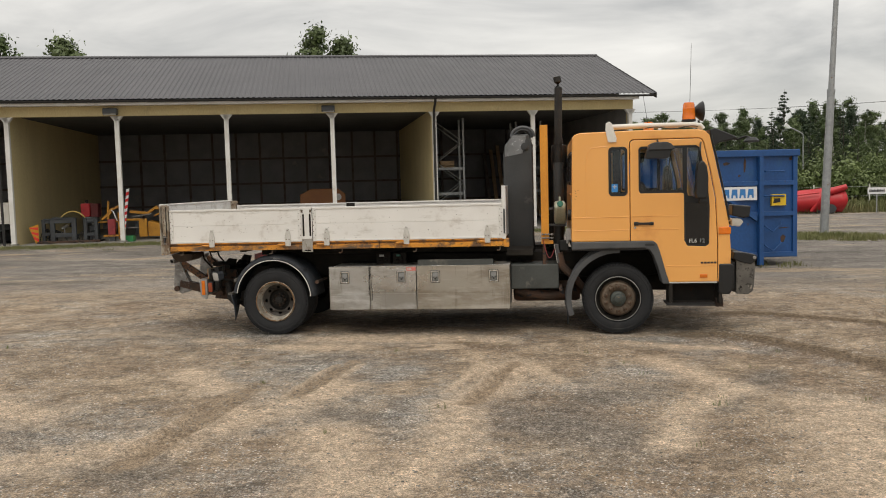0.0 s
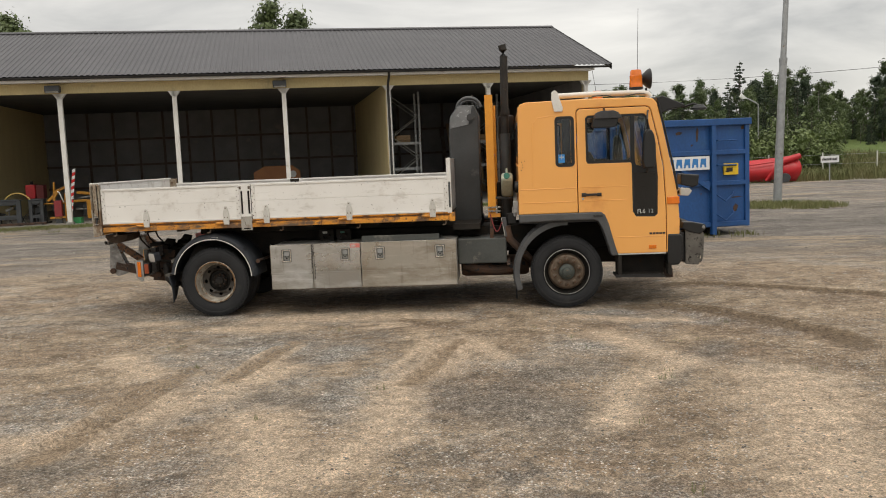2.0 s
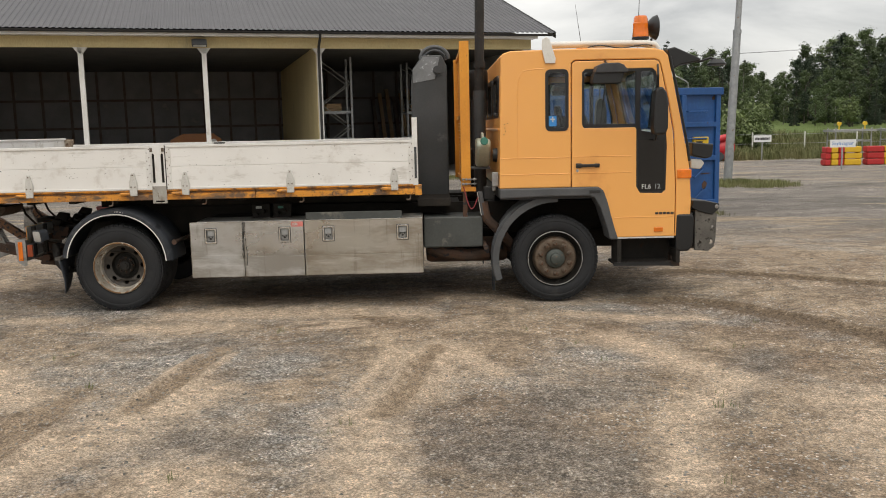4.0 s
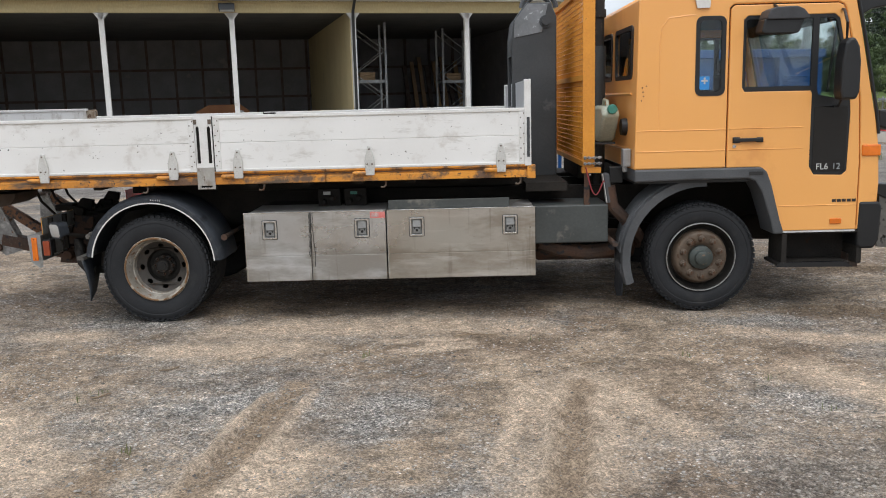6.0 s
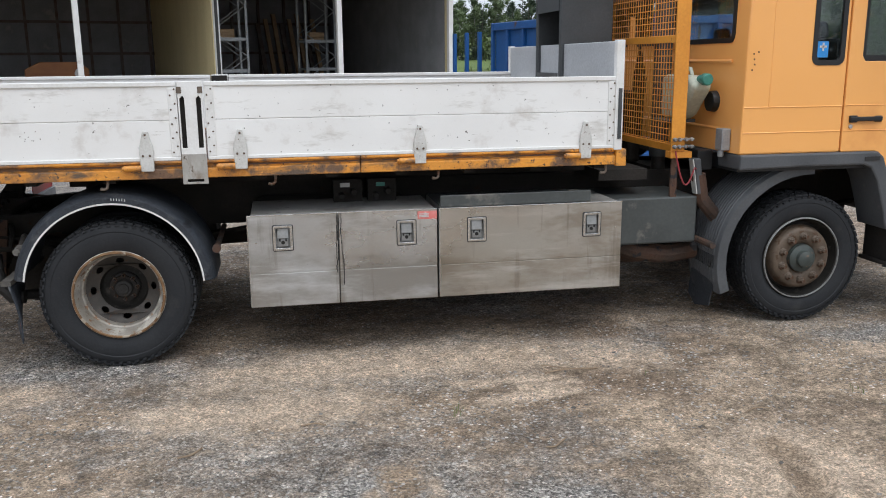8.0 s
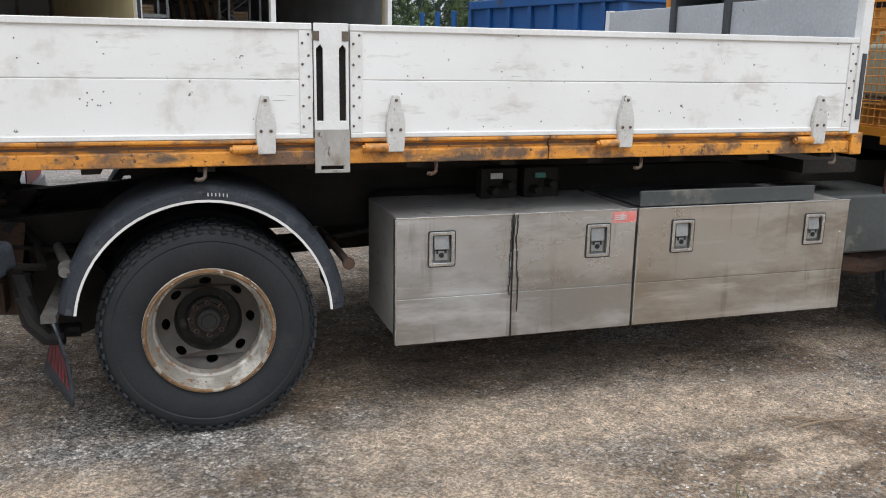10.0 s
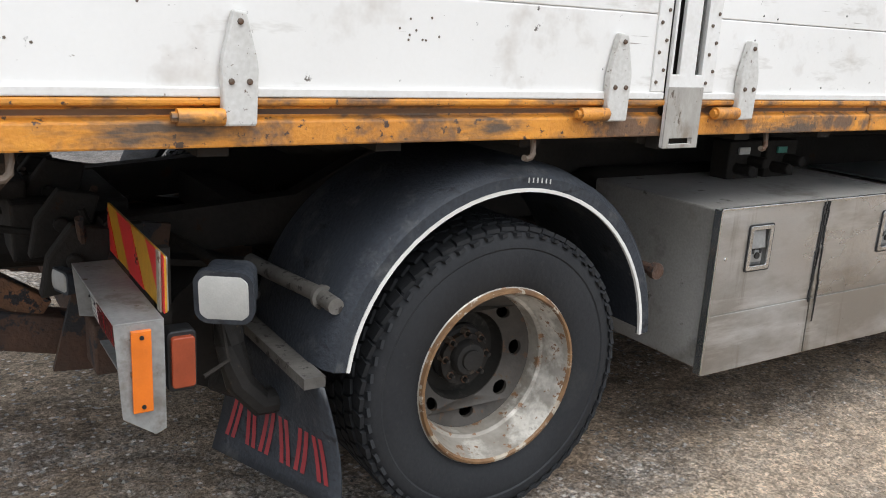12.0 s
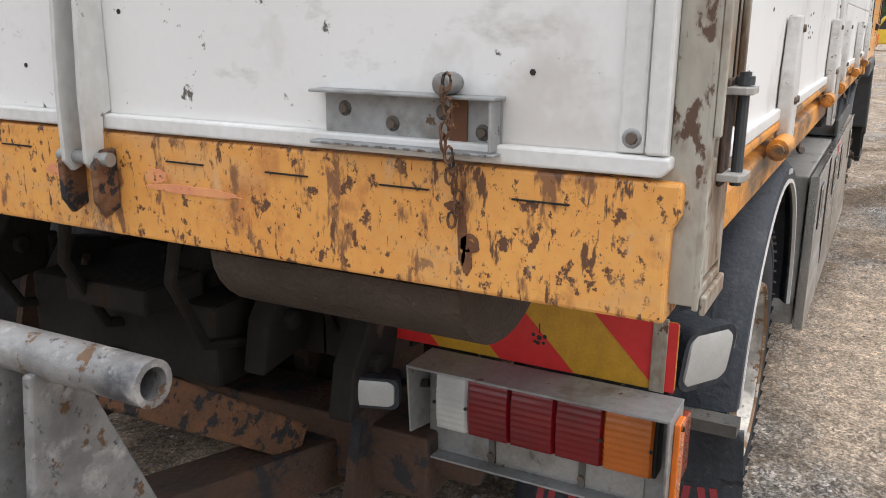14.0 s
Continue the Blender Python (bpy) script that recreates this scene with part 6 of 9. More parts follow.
        lathe(bm, [(0.258, s * 0.030), (0.266, s * 0.012), (0.258, s * 0.004), (0.248, s * 0.012), (0.243, s * 0.045), (0.225, s * 0.075), (0.205, s * 0.06)], c, seg=56)
        part("rim", bm, disc_mat, w, "dark steel wheel rim", smooth=True)
        bm = B()
        lathe(bm, [(0.212, s * 0.07), (0.203, s * 0.040), (0.195, s * 0.016), (0.185, s * 0.004), (0.172, s * 0.000), (0.12, s * 0.004), (0.10, s * 0.012), (0.085, s * 0.03)], c, seg=56)
        part("disc", bm, front_rim_mat, w, "rust-brown steel wheel disc", smooth=True)
        bm = B()
        lathe(bm, [(0.2535, s * 0.008), (0.256, s * -0.002), (0.2605, s * -0.001), (0.263, s * 0.008)], c, seg=56)
        part("trim_ring", bm, worn_galv, w, "pale worn rim edge", smooth=True)
        bm = B()
        lathe(bm, [(0.092, s * 0.03), (0.088, s * -0.008), (0.070, s * -0.018), (0.056, s * -0.022), (0.052, s * -0.045), (0.040, s * -0.052), (0.0, s * -0.054)], c, seg=28)
        ring = [(c[0] + 0.143 * math.cos(2 * math.pi * (i + 0.5) / 10), c[1], c[2] + 0.143 * math.sin(2 * math.pi * (i + 0.5) / 10)) for i in range(10)]
        studs("nut_washer", ring, (0, -s, 0), 0.027, 0.016, hub_mat, w, seg=10)
        studs("wheel_nut", [(p[0], p[1] - s * 0.014, p[2]) for p in ring], (0, -s, 0), 0.016, 0.026, hub_mat, w, seg=6)
        part("hub", bm, green_hub, w, "dull dark green hub", smooth=True)
    w.matrix_basis = w.matrix_basis @ Matrix.Diagonal((0.972, 1, 0.972, 1))
    return w


def B_inner_tyre(c, s):
    """The inner tyre of a twin wheel."""
    bm = B()
    lathe(bm, [(0.26, s * 0.28), (0.33, s * 0.27), (0.39, s * 0.285), (0.412, s * 0.31), (0.414, s * 0.39), (0.41, s * 0.47), (0.39, s * 0.495), (0.30, s * 0.505), (0.24, s * 0.49)], c, seg=48)
    return bm


wheel(0.705, 9.545, -1, False)
wheel(-3.322, 9.536, -1, True)
wheel(0.705, F - 0.09, 1, False)
wheel(-3.322, F - 0.085, 1, True)

# chassis
for y in (10.22, 10.98):
    bm = B()
    prism(bm, [(-4.15, 0.64), (-3.5, 0.68), (1.75, 0.66), (1.75, 0.90), (-3.35, 0.94), (-3.62, 0.80), (-4.15, 0.76)], y - 0.035, y + 0.035)
    part("frame_rail", bm, chassis_mat, truck)
for x in (-4.1, -3.7, -2.9, -2.3, -1.6, -0.9, -0.2, 0.5, 1.5):
    part("cross_member", box(B(), x - 0.05, x + 0.05, 10.25, 10.95, *((0.64, 0.75) if x < -3.5 else (0.72, 0.90))), chassis_mat, truck)
for y in (10.05, 11.15):
    part("subframe_rail", box(B(), -3.62, -0.55, y - 0.05, y + 0.05, 0.955, 1.03), chassis_mat, truck, "grimy black bed subframe rail")
for i in range(11):
    x = -4.45 + i * 0.38
    part("bed_bearer", box(B(), x - 0.03, x + 0.03, N + 0.06, F - 0.06, 1.03, 1.10), chassis_mat, truck)
bm = B()
rod(bm, (-3.325, 9.7, 0.42), (-3.325, 11.5, 0.42), 0.075, 14)
lathe(bm, [(0.0, -0.2), (0.12, -0.17), (0.21, -0.06), (0.21, 0.06), (0.12, 0.17), (0.0, 0.2)], (-3.325, 10.6, 0.42), "x", 20)
part("rear_axle", bm, chassis_mat, truck, smooth=True)
bm = B()
rod(bm, (0.705, 9.7, 0.42), (0.705, 11.5, 0.42), 0.06, 12)
part("front_axle", bm, chassis_mat, truck, smooth=True)
for x0, y in ((-3.325, 10.13), (-3.325, 11.07), (0.705, 10.13), (0.705, 11.07)):
    bm = B()
    for k, half in enumerate((0.75, 0.58, 0.42, 0.26)):
        prism(bm, [(x0 - half, 0.66 - k * 0.03), (x0, 0.55 - k * 0.022), (x0 + half, 0.66 - k * 0.03), (x0 + half, 0.678 - k * 0.03), (x0, 0.568 - k * 0.022), (x0 - half, 0.678 - k * 0.03)], y - 0.035, y + 0.035)
    part("leaf_spring", bm, chassis_mat, truck)
bm = B()
prism(bm, [(0.05, 0.45), (1.5, 0.42), (1.55, 0.85), (0.1, 0.9)], 10.3, 10.9)
part("gearbox", bm, chassis_mat, truck)
bm = B()
rod(bm, (-3.2, 10.6, 0.5), (0.2, 10.6, 0.62), 0.05, 12)
part("prop_shaft", bm, chassis_mat, truck, smooth=True)
bm = B()
lathe(bm, [(0.0, -0.45), (0.11, -0.44), (0.13, -0.4), (0.13, 0.4), (0.11, 0.44), (0.0, 0.45)], (-2.15, 10.12, 0.72), "x", 20)
part("air_tank", bm, chassis_mat, truck, smooth=True)
bm = B()
lathe(bm, [(0.0, -0.4), (0.10, -0.39), (0.12, -0.35), (0.12, 0.35), (0.10, 0.39), (0.0, 0.4)], (-0.1, 9.98, 0.47), "x", 20)
hose(bm, [(0.3, 9.98, 0.47), (0.34, 9.85, 0.5), (0.25, 9.72, 0.62), (0.08, 9.68, 0.8), (0.05, 9.68, 0.95)], 0.045, 10)
part("silencer", bm, rust_mat, truck, "rusty exhaust silencer under the cab", smooth=True)

# bed floor, rails and dropsides
bm = B()
box(bm, -4.68, -0.57, N + 0.05, F - 0.05, 1.10, 1.14)
part("bed_floor", bm, rust_mat, truck, "worn steel bed floor", bevel=0.004)
for y, s in ((N, 1), (F, -1)):
    bm = B()
    outline = [(0.012, 1.054), (0.012, 1.103), (0.030, 1.110), (0.030, 1.127), (0.004, 1.133), (0.004, 1.1465), (0.07, 1.1465), (0.07, 1.054)]
    for x0, x1 in ((-4.57, -2.02), (-2.016, -0.575)):
        prism(bm, [(y + s * d, z) for d, z in outline], x0, x1, "yz")
    part("side_rail", bm, yellow_side, truck, "worn yellow steel side rail with rust", bevel=0.004)
    for x0, x1 in ((-4.569, -2.021), (-2.015, -0.576)):
        bm = B()
        prism(bm, [(y + s * 0.0298, 1.1112), (y + s * 0.0298, 1.1258), (y + s * 0.034, 1.1258), (y + s * 0.034, 1.1112)], x0, x1, "yz")
        part("recess", bm, grimy_recess, truck, "grimy brown recess of the rail")
    bm = B()
    box(bm, -0.575, -0.515, min(y, y + s * 0.07), max(y, y + s * 0.07), 1.046, 1.142)
    part("rail_end", bm, yellow_side, truck, bevel=0.004)


def dropside(x0, x1, y, s):
    bm = B()
    a, b = sorted((y + s * 0.012, y + s * 0.040))
    box(bm, x0 + 0.006, x1 - 0.006, a, b, 1.158, 1.3520)
    box(bm, x0 + 0.006, x1 - 0.006, a, b, 1.3535, 1.535)
    panel = part("side_panel", bm, white_alu, truck, "scuffed white aluminium dropside panel", bevel=0.003)
    bm = B()
    a, b = sorted((y + s * 0.004, y + s * 0.05))
    box(bm, x0, x1, a, b, 1.1475, 1.1655)
    part("bottom_lip", bm, white_trim, panel, bevel=0.003)
    bm = B()
    box(bm, x0, x1, a, b, 1.522, 1.5455)
    part("top_lip", bm, white_trim, panel, bevel=0.003)
    for e0, e1 in ((x0, x0 + 0.045), (x1 - 0.045, x1)):
        bm = B()
        a, b = sorted((y + s * 0.006, y + s * 0.046))
        box(bm, e0, e1, a, b, 1.166, 1.5215)
        part("end_plate", bm, white_trim, panel, bevel=0.002)
        studs("rivet", [(q, y + s * 0.007, 1.190 + k * 0.072 + (0.03 if q > (e0 + e1) / 2 else 0)) for k in range(5) for q in (e0 + 0.012, e1 - 0.012)], (0, -s, 0), 0.0052, 0.004, hub_mat, panel)
    return panel


def hinge(x, y, s, panel):
    bm = B()
    poly = [(-0.032, 1.099), (-0.028, 1.096), (0.028, 1.096), (0.032, 1.099), (0.035, 1.200), (0.032, 1.222), (0.012, 1.300), (-0.012, 1.303), (-0.032, 1.222), (-0.035, 1.200)]
    a, b = sorted((y - s * 0.012, y + s * 0.010))
    prism(bm, [(x + u, z) for u, z in poly], a, b)
    h = part("hinge", bm, hinge_mat, panel, "white painted steel hinge strap", bevel=0.004)
    studs("bolt", [(x + u, y - s * 0.011, z) for u, z in ((-0.017, 1.177), (0.017, 1.177), (0.0, 1.283))], (0, -s, 0), 0.0065, 0.005, hub_mat, h)
    bm = B()
    rod(bm, (x - 0.115, y - s * 0.006, 1.113), (x - 0.03, y - s * 0.006, 1.113), 0.016, 12)
    rod(bm, (x - 0.125, y - s * 0.006, 1.113), (x - 0.115, y - s * 0.006, 1.113), 0.010, 8)
    part("pin_sleeve", bm, yellow_side, truck, "yellow hinge pin sleeve", smooth=True)


for y, s in ((N, 1), (F, -1)):
    rear_panel = dropside(-4.56, -2.94, y, s)
    front_panel = dropside(-2.805, -0.585, y, s)
    for x, p in ((-4.04, rear_panel), (-3.107, rear_panel), (-2.640, front_panel), (-1.697, front_panel), (-0.760, front_panel)):
        hinge(x, y, s, p)
    # middle post with its two slots
    bm = B()
    a, b = sorted((y - s * 0.004, y + s * 0.055))
    holed(bm, [(-2.935, 1.026), (-2.812, 1.026), (-2.812, 1.547), (-2.935, 1.547)], [[(-2.927, 1.21), (-2.903, 1.21), (-2.903, 1.46), (-2.912, 1.475), (-2.927, 1.46)], [(-2.846, 1.21), (-2.822, 1.21), (-2.822, 1.46), (-2.833, 1.475), (-2.846, 1.46)], [(-2.915, 1.035), (-2.832, 1.035), (-2.832, 1.050), (-2.915, 1.050)]],
          lambda u, v, q=y - s * 0.004: (u, q, v), Vector((0, s * 0.012, 0)))
    post = part("middle_post", bm, white_trim, truck, "white steel stake post with two slots", bevel=0.002)
    bm = B()
    box(bm, -2.93, -2.817, *sorted((y + s * 0.02, y + s * 0.06)), 1.02, 1.54)
    part("post_core", bm, chassis_mat, post, "dark inner post")
    bm = B()
    holed(bm, [(-2.9365, 1.0245), (-2.8105, 1.0245), (-2.8105, 1.180), (-2.9365, 1.180)], [[(-2.915, 1.035), (-2.832, 1.035), (-2.832, 1.050), (-2.915, 1.050)]], lambda u, v, q=y - s * 0.007: (u, q, v), Vector((0, s * 0.003, 0)))
    part("foot_plate", bm, worn_foot, post, "grimy worn post foot", bevel=0.002)
    for x in (-2.928, -2.824):
        bm = B()
        box(bm, x - 0.012, x + 0.012, *sorted((y - s * 0.007, y - s * 0.003)), 1.487, 1.520)
        part("catch", bm, hub_mat, post, "rusty catch")
    # rope hooks under the rail
    for x in (-4.42, -3.315, -2.47, -1.59, -0.62):
        bm = B()
        hose(bm, [(x, y + s * 0.045, 1.065), (x, y + s * 0.040, 1.035), (x - 0.002, y + s * 0.036, 1.016), (x - 0.010, y + s * 0.034, 1.008), (x - 0.024, y + s * 0.030, 1.006), (x - 0.036, y + s * 0.026, 1.010)], 0.0075, 8)
        part("rope_hook", bm, hub_mat, truck, "bent rusty steel rope hook", smooth=True)
    # rear corner post: a folded plate with two channels, square holes and a foot slot
    f = y - s * 0.006

    def face(u, v, q=f):
        return (u, q, v)

    bm = B()
    slots = [[(-4.661, 1.205), (-4.648, 1.205), (-4.648, 1.585), (-4.661, 1.585)], [(-4.600, 1.205), (-4.586, 1.205), (-4.586, 1.585), (-4.600, 1.585)],
             [(-4.662, 1.168), (-4.645, 1.168), (-4.645, 1.186), (-4.662, 1.186)], [(-4.602, 1.168), (-4.584, 1.168), (-4.584, 1.186), (-4.602, 1.186)],
             [(-4.662, 1.047), (-4.583, 1.047), (-4.583, 1.055), (-4.662, 1.055)]]
    holed(bm, [(-4.676, 1.026), (-4.570, 1.026), (-4.570, 1.61), (-4.676, 1.61)], slots, face, Vector((0, s * 0.006, 0)))
    cp = part("corner_post", bm, rusty_white, truck, "dirty off-white steel corner post with rust", bevel=0.0015)
    bm = B()
    box(bm, -4.674, -4.572, *sorted((y + s * 0.014, y + s * 0.05)), 1.03, 1.60)
    part("post_core", bm, rusty_white, cp, bevel=0.003)
    bm = B()
    box(bm, -4.6755, -4.6700, *sorted((y - s * 0.0058, y + s * 0.045)), 1.03, 1.605)
    part("rear_flange", bm, rusty_white, cp, bevel=0.0015)
    for u0, u1 in ((-4.6475, -4.6455), (-4.6025, -4.6005)):
        bm = B()
        box(bm, u0, u1, *sorted((f - s * 0.0015, y + s * 0.012)), 1.20, 1.60)
        part("seam", bm, hub_dark, cp)
    for u0, u1 in ((-4.6765, -4.6665), (-4.5790, -4.5695)):
        bm = B()
        box(bm, u0, u1, *sorted((f - s * 0.007, f - s * 0.0003)), 1.19, 1.61)
        part("rib", bm, rusty_white, cp, bevel=0.002)
    bm = B()
    box(bm, -4.641, -4.606, *sorted((f - s * 0.005, f - s * 0.0003)), 1.140, 1.240)
    lt_ = part("latch", bm, rust_mat, cp, "rusty tailgate latch", bevel=0.002)
    for z in (1.226, 1.146):
        bm = B()
        prism(bm, [(-4.645, f), (-4.602, f), (-4.602, f - s * 0.020), (-4.608, f - s * 0.026), (-4.639, f - s * 0.026), (-4.645, f - s * 0.020)], z, z + 0.007, "xy")
        part("lug", bm, worn_foot, lt_, bevel=0.001)
    bm = B()
    rod(bm, (-4.622, f - s * 0.015, 1.140), (-4.622, f - s * 0.015, 1.246), 0.0055, 10)
    rod(bm, (-4.622, f - s * 0.015, 1.234), (-4.622, f - s * 0.015, 1.242), 0.009, 10)
    part("pin", bm, dark_grey, lt_, smooth=True)
    bm = B()
    box(bm, -4.672, -4.574, *sorted((f - s * 0.006, f - s * 0.0004)), 1.021, 1.040)
    part("foot_lip", bm, rusty_white, cp, bevel=0.002)

# chips and holes in the rear dropside and the tailgate
random.seed(9)
chips = [(-4.05 + random.gauss(0, 0.35), N + 0.0118, random.uniform(1.19, 1.50)) for _ in range(14)] + [(-3.66 + random.gauss(0, 0.05), N + 0.0118, 1.27 + random.gauss(0, 0.02)) for _ in range(9)]
chips = [p for p in chips if -4.50 < p[0] < -3.0]
studs("paint_chip", chips, (0, -1, 0), 0.0030, 0.001, hub_mat, truck, seg=5)
studs("paint_chip", [(random.uniform(-2.7, -0.7), N + 0.0118, random.uniform(1.18, 1.52)) for _ in range(16)], (0, -1, 0), 0.003, 0.001, hub_dark, truck, seg=6)
studs("paint_chip", [(-4.6815, random.uniform(9.6, 10.9), random.uniform(1.22, 1.58)) for _ in range(24)], (-1, 0, 0), 0.0035, 0.001, hub_dark, truck, seg=6)
studs("bolt_hole", [(-4.345, N + 0.0115, 1.338), (-4.285, N + 0.0115, 1.340)], (0, -1, 0), 0.0058, 0.0015, print_black, truck, "dark bolt hole", seg=12)

# headboard
bm = B()
box(bm, -0.583, -0.558, N + 0.01, F - 0.01, 1.142, 1.735)
hb = part("headboard", bm, grey_alu, truck, "grey aluminium headboard of the bed", bevel=0.004)
for y, s in ((N, 1), (F, -1)):
    bm = B()
    box(bm, -0.592, -0.545, *sorted((y - s * 0.003, y + s * 0.04)), 1.138, 1.742)
    part("edge_post", bm, white_trim, hb, bevel=0.003)
    bm = B()
    box(bm, -0.575, -0.555, *sorted((y - s * 0.008, y + s * 0.01)), 1.20, 1.48)
    part("lock_bar", bm, dark_grey, hb)

# rear beam and tailgate
BX, GX = -4.688, -4.681  # rear faces of the beam and of the tailgate's sheet
bm = B()
prism(bm, [(N + 0.014, 1.118), (N + 0.014, 1.148), (F - 0.014, 1.148), (F - 0.014, 1.118), (F - 0.022, 1.102), (F - 0.022, 1.012), (N + 0.022, 1.012), (N + 0.022, 1.102)], BX, BX + 0.055, "yz")
rb = part("rear_beam", bm, yellow_rust, truck, "yellow rear beam covered with rust spots", bevel=0.004)
for k in range(14):
    y = 9.60 + k * 0.155
    bm = B()
    box(bm, BX - 0.0025, BX + 0.002, y - 0.030, y + 0.030, 1.1170, 1.1188)
    part("slot", bm, hub_dark, rb)
bm = B()
box(bm, GX, GX + 0.027, N + 0.030, F - 0.030, 1.170, 1.60)
tg = part("tailgate", bm, white_alu, truck, "closed white aluminium tailgate", bevel=0.003)
bm = B()
prism(bm, [(N + 0.034, 1.152), (N + 0.026, 1.160), (N + 0.026, 1.171), (F - 0.026, 1.171), (F - 0.026, 1.160), (F - 0.034, 1.152)], GX - 0.012, GX + 0.03, "yz")
part("bottom_lip", bm, white_trim, tg, bevel=0.003)
bm = B()
box(bm, GX - 0.010, GX + 0.035, N + 0.025, F - 0.025, 1.60, 1.622)
part("top_lip", bm, white_trim, tg, bevel=0.004)
for y, s in ((N + 0.030, 1), (F - 0.030, -1)):
    for d0, d1, h in ((0.0, 0.020, 0.012), (0.022, 0.047, 0.006)):
        bm = B()
        box(bm, GX - h, GX + 0.01, *sorted((y + s * d0, y + s * d1)), 1.172, 1.598)
        part("end_plate", bm, white_trim, tg, bevel=0.003)
    studs("rivet", [(GX - 0.006, y + s * 0.034, z) for z in (1.186, 1.39, 1.57)], (-1, 0, 0), 0.0065, 0.004, hub_mat, tg)
    studs("washer", [(GX - 0.006, y + s * 0.034, z) for z in (1.186, 1.39, 1.57)], (-1, 0, 0), 0.0095, 0.0015, worn_galv, tg, seg=14)
for y0 in (9.750, 11.36):
    bm = B()
    box(bm, GX - 0.004, GX - 0.001, y0 - 0.105, y0 + 0.105, 1.164, 1.214)
    st = part("step_bracket", bm, worn_galv, tg, "stained galvanised channel step on the tailgate")
    for e in ((GX - 0.028, GX - 0.001, y0 - 0.108, y0 + 0.111, 1.2145, 1.2180), (GX - 0.028, GX - 0.001, y0 - 0.108, y0 + 0.111, 1.1600, 1.1635), (GX - 0.026, GX - 0.004, y0 - 0.104, y0 - 0.100, 1.1638, 1.2142)):
        bm = B()
        box(bm, *e)
        part("flange", bm, worn_galv, st, bevel=0.001)
    bm = B()
    for k in range(12):
        box(bm, GX - 0.0295, GX - 0.0282, y0 - 0.10 + k * 0.017, y0 - 0.092 + k * 0.017, 1.1605, 1.1630)
    part("serration", bm, worn_steel, st)
    studs("rivet", [(GX - 0.004, y0 + q, z) for q, z in ((-0.085, 1.181), (-0.040, 1.199), (0.020, 1.184), (0.080, 1.197))], (-1, 0, 0), 0.0055, 0.004, hub_mat, st)
    studs("washer", [(GX - 0.004, y0 + q, z) for q, z in ((-0.085, 1.181), (-0.040, 1.199), (0.020, 1.184), (0.080, 1.197))], (-1, 0, 0), 0.0085, 0.0012, grimy_steel, st, seg=14)
    bm = B()
    box(bm, GX - 0.006, GX - 0.0042, y0 - 0.068, y0 - 0.048, 1.166, 1.213)
    part("rust_run", bm, rust_stain, st, "rust run behind the chain")
    bm = B()
    for k in range(13):
        z = 1.232 - k * 0.0118
        c = Vector((GX - 0.036 + (0.022 * min(1, max(0, k - 6) / 3)), y0 - 0.060 + 0.004 * math.sin(k * 1.7), z))
        pts = []
        for i in range(9):
            a = 2 * math.pi * i / 8
            u, v = 0.0048 * math.cos(a), 0.0088 * math.sin(a)
            pts.append(c + (Vector((u, 0, v)) if k % 2 else Vector((0, u, v))))
        hose(bm, pts, 0.0017, 5)
    part("chain", bm, rust_orange, st, "rusty locking chain", smooth=True)
    bm = B()
    lathe(bm, [(0.0, -0.036), (0.008, -0.035), (0.0115, -0.030), (0.0115, -0.008), (0.009, -0.004), (0.009, 0.0)], (GX, y0 - 0.052, 1.229), "x", 14)
    part("knob", bm, worn_galv, st, smooth=True)
for y0 in (10.215, 10.98):
    bm = B()
    box(bm, GX - 0.006, GX - 0.001, y0 - 0.019, y0 + 0.019, 1.173, 1.58)
    gh = part("gate_hinge", bm, chipped_white, tg, "long white steel gate hinge", bevel=0.002)
    for d in (-0.020, 0.020):
        bm = B()
        prism(bm, [(GX - 0.001, 1.58), (GX - 0.026, 1.58), (GX - 0.046, 1.20), (GX - 0.046, 1.112), (GX - 0.034, 1.098), (GX - 0.020, 1.102), (GX - 0.014, 1.17), (GX - 0.001, 1.175)], y0 + d - 0.0035, y0 + d + 0.0035)
        part("hinge_cheek", bm, chipped_white, gh, bevel=0.001)
    bm = B()
    rod(bm, (GX - 0.028, y0 - 0.045, 1.116), (GX - 0.028, y0 + 0.045, 1.116), 0.009, 14)
    part("pin", bm, worn_galv, gh, smooth=True)
    bm = B()
    prism(bm, [(GX - 0.044, 1.110), (GX - 0.028, 1.128), (BX, 1.128), (BX, 1.050), (GX - 0.030, 1.040), (GX - 0.044, 1.062)], y0 - 0.034, y0 - 0.024)
    part("hinge_lug", bm, rust_orange, rb, "rusty hinge lug", bevel=0.003)
    bm = B()
    prism(bm, [(GX - 0.044, 1.110), (GX - 0.028, 1.128), (BX, 1.128), (BX, 1.050), (GX - 0.030, 1.040), (GX - 0.044, 1.062)], y0 + 0.026, y0 + 0.036)
    part("hinge_lug", bm, rust_orange, rb, bevel=0.003)

# mudguards
HX, HZ = -3.327, 0.474


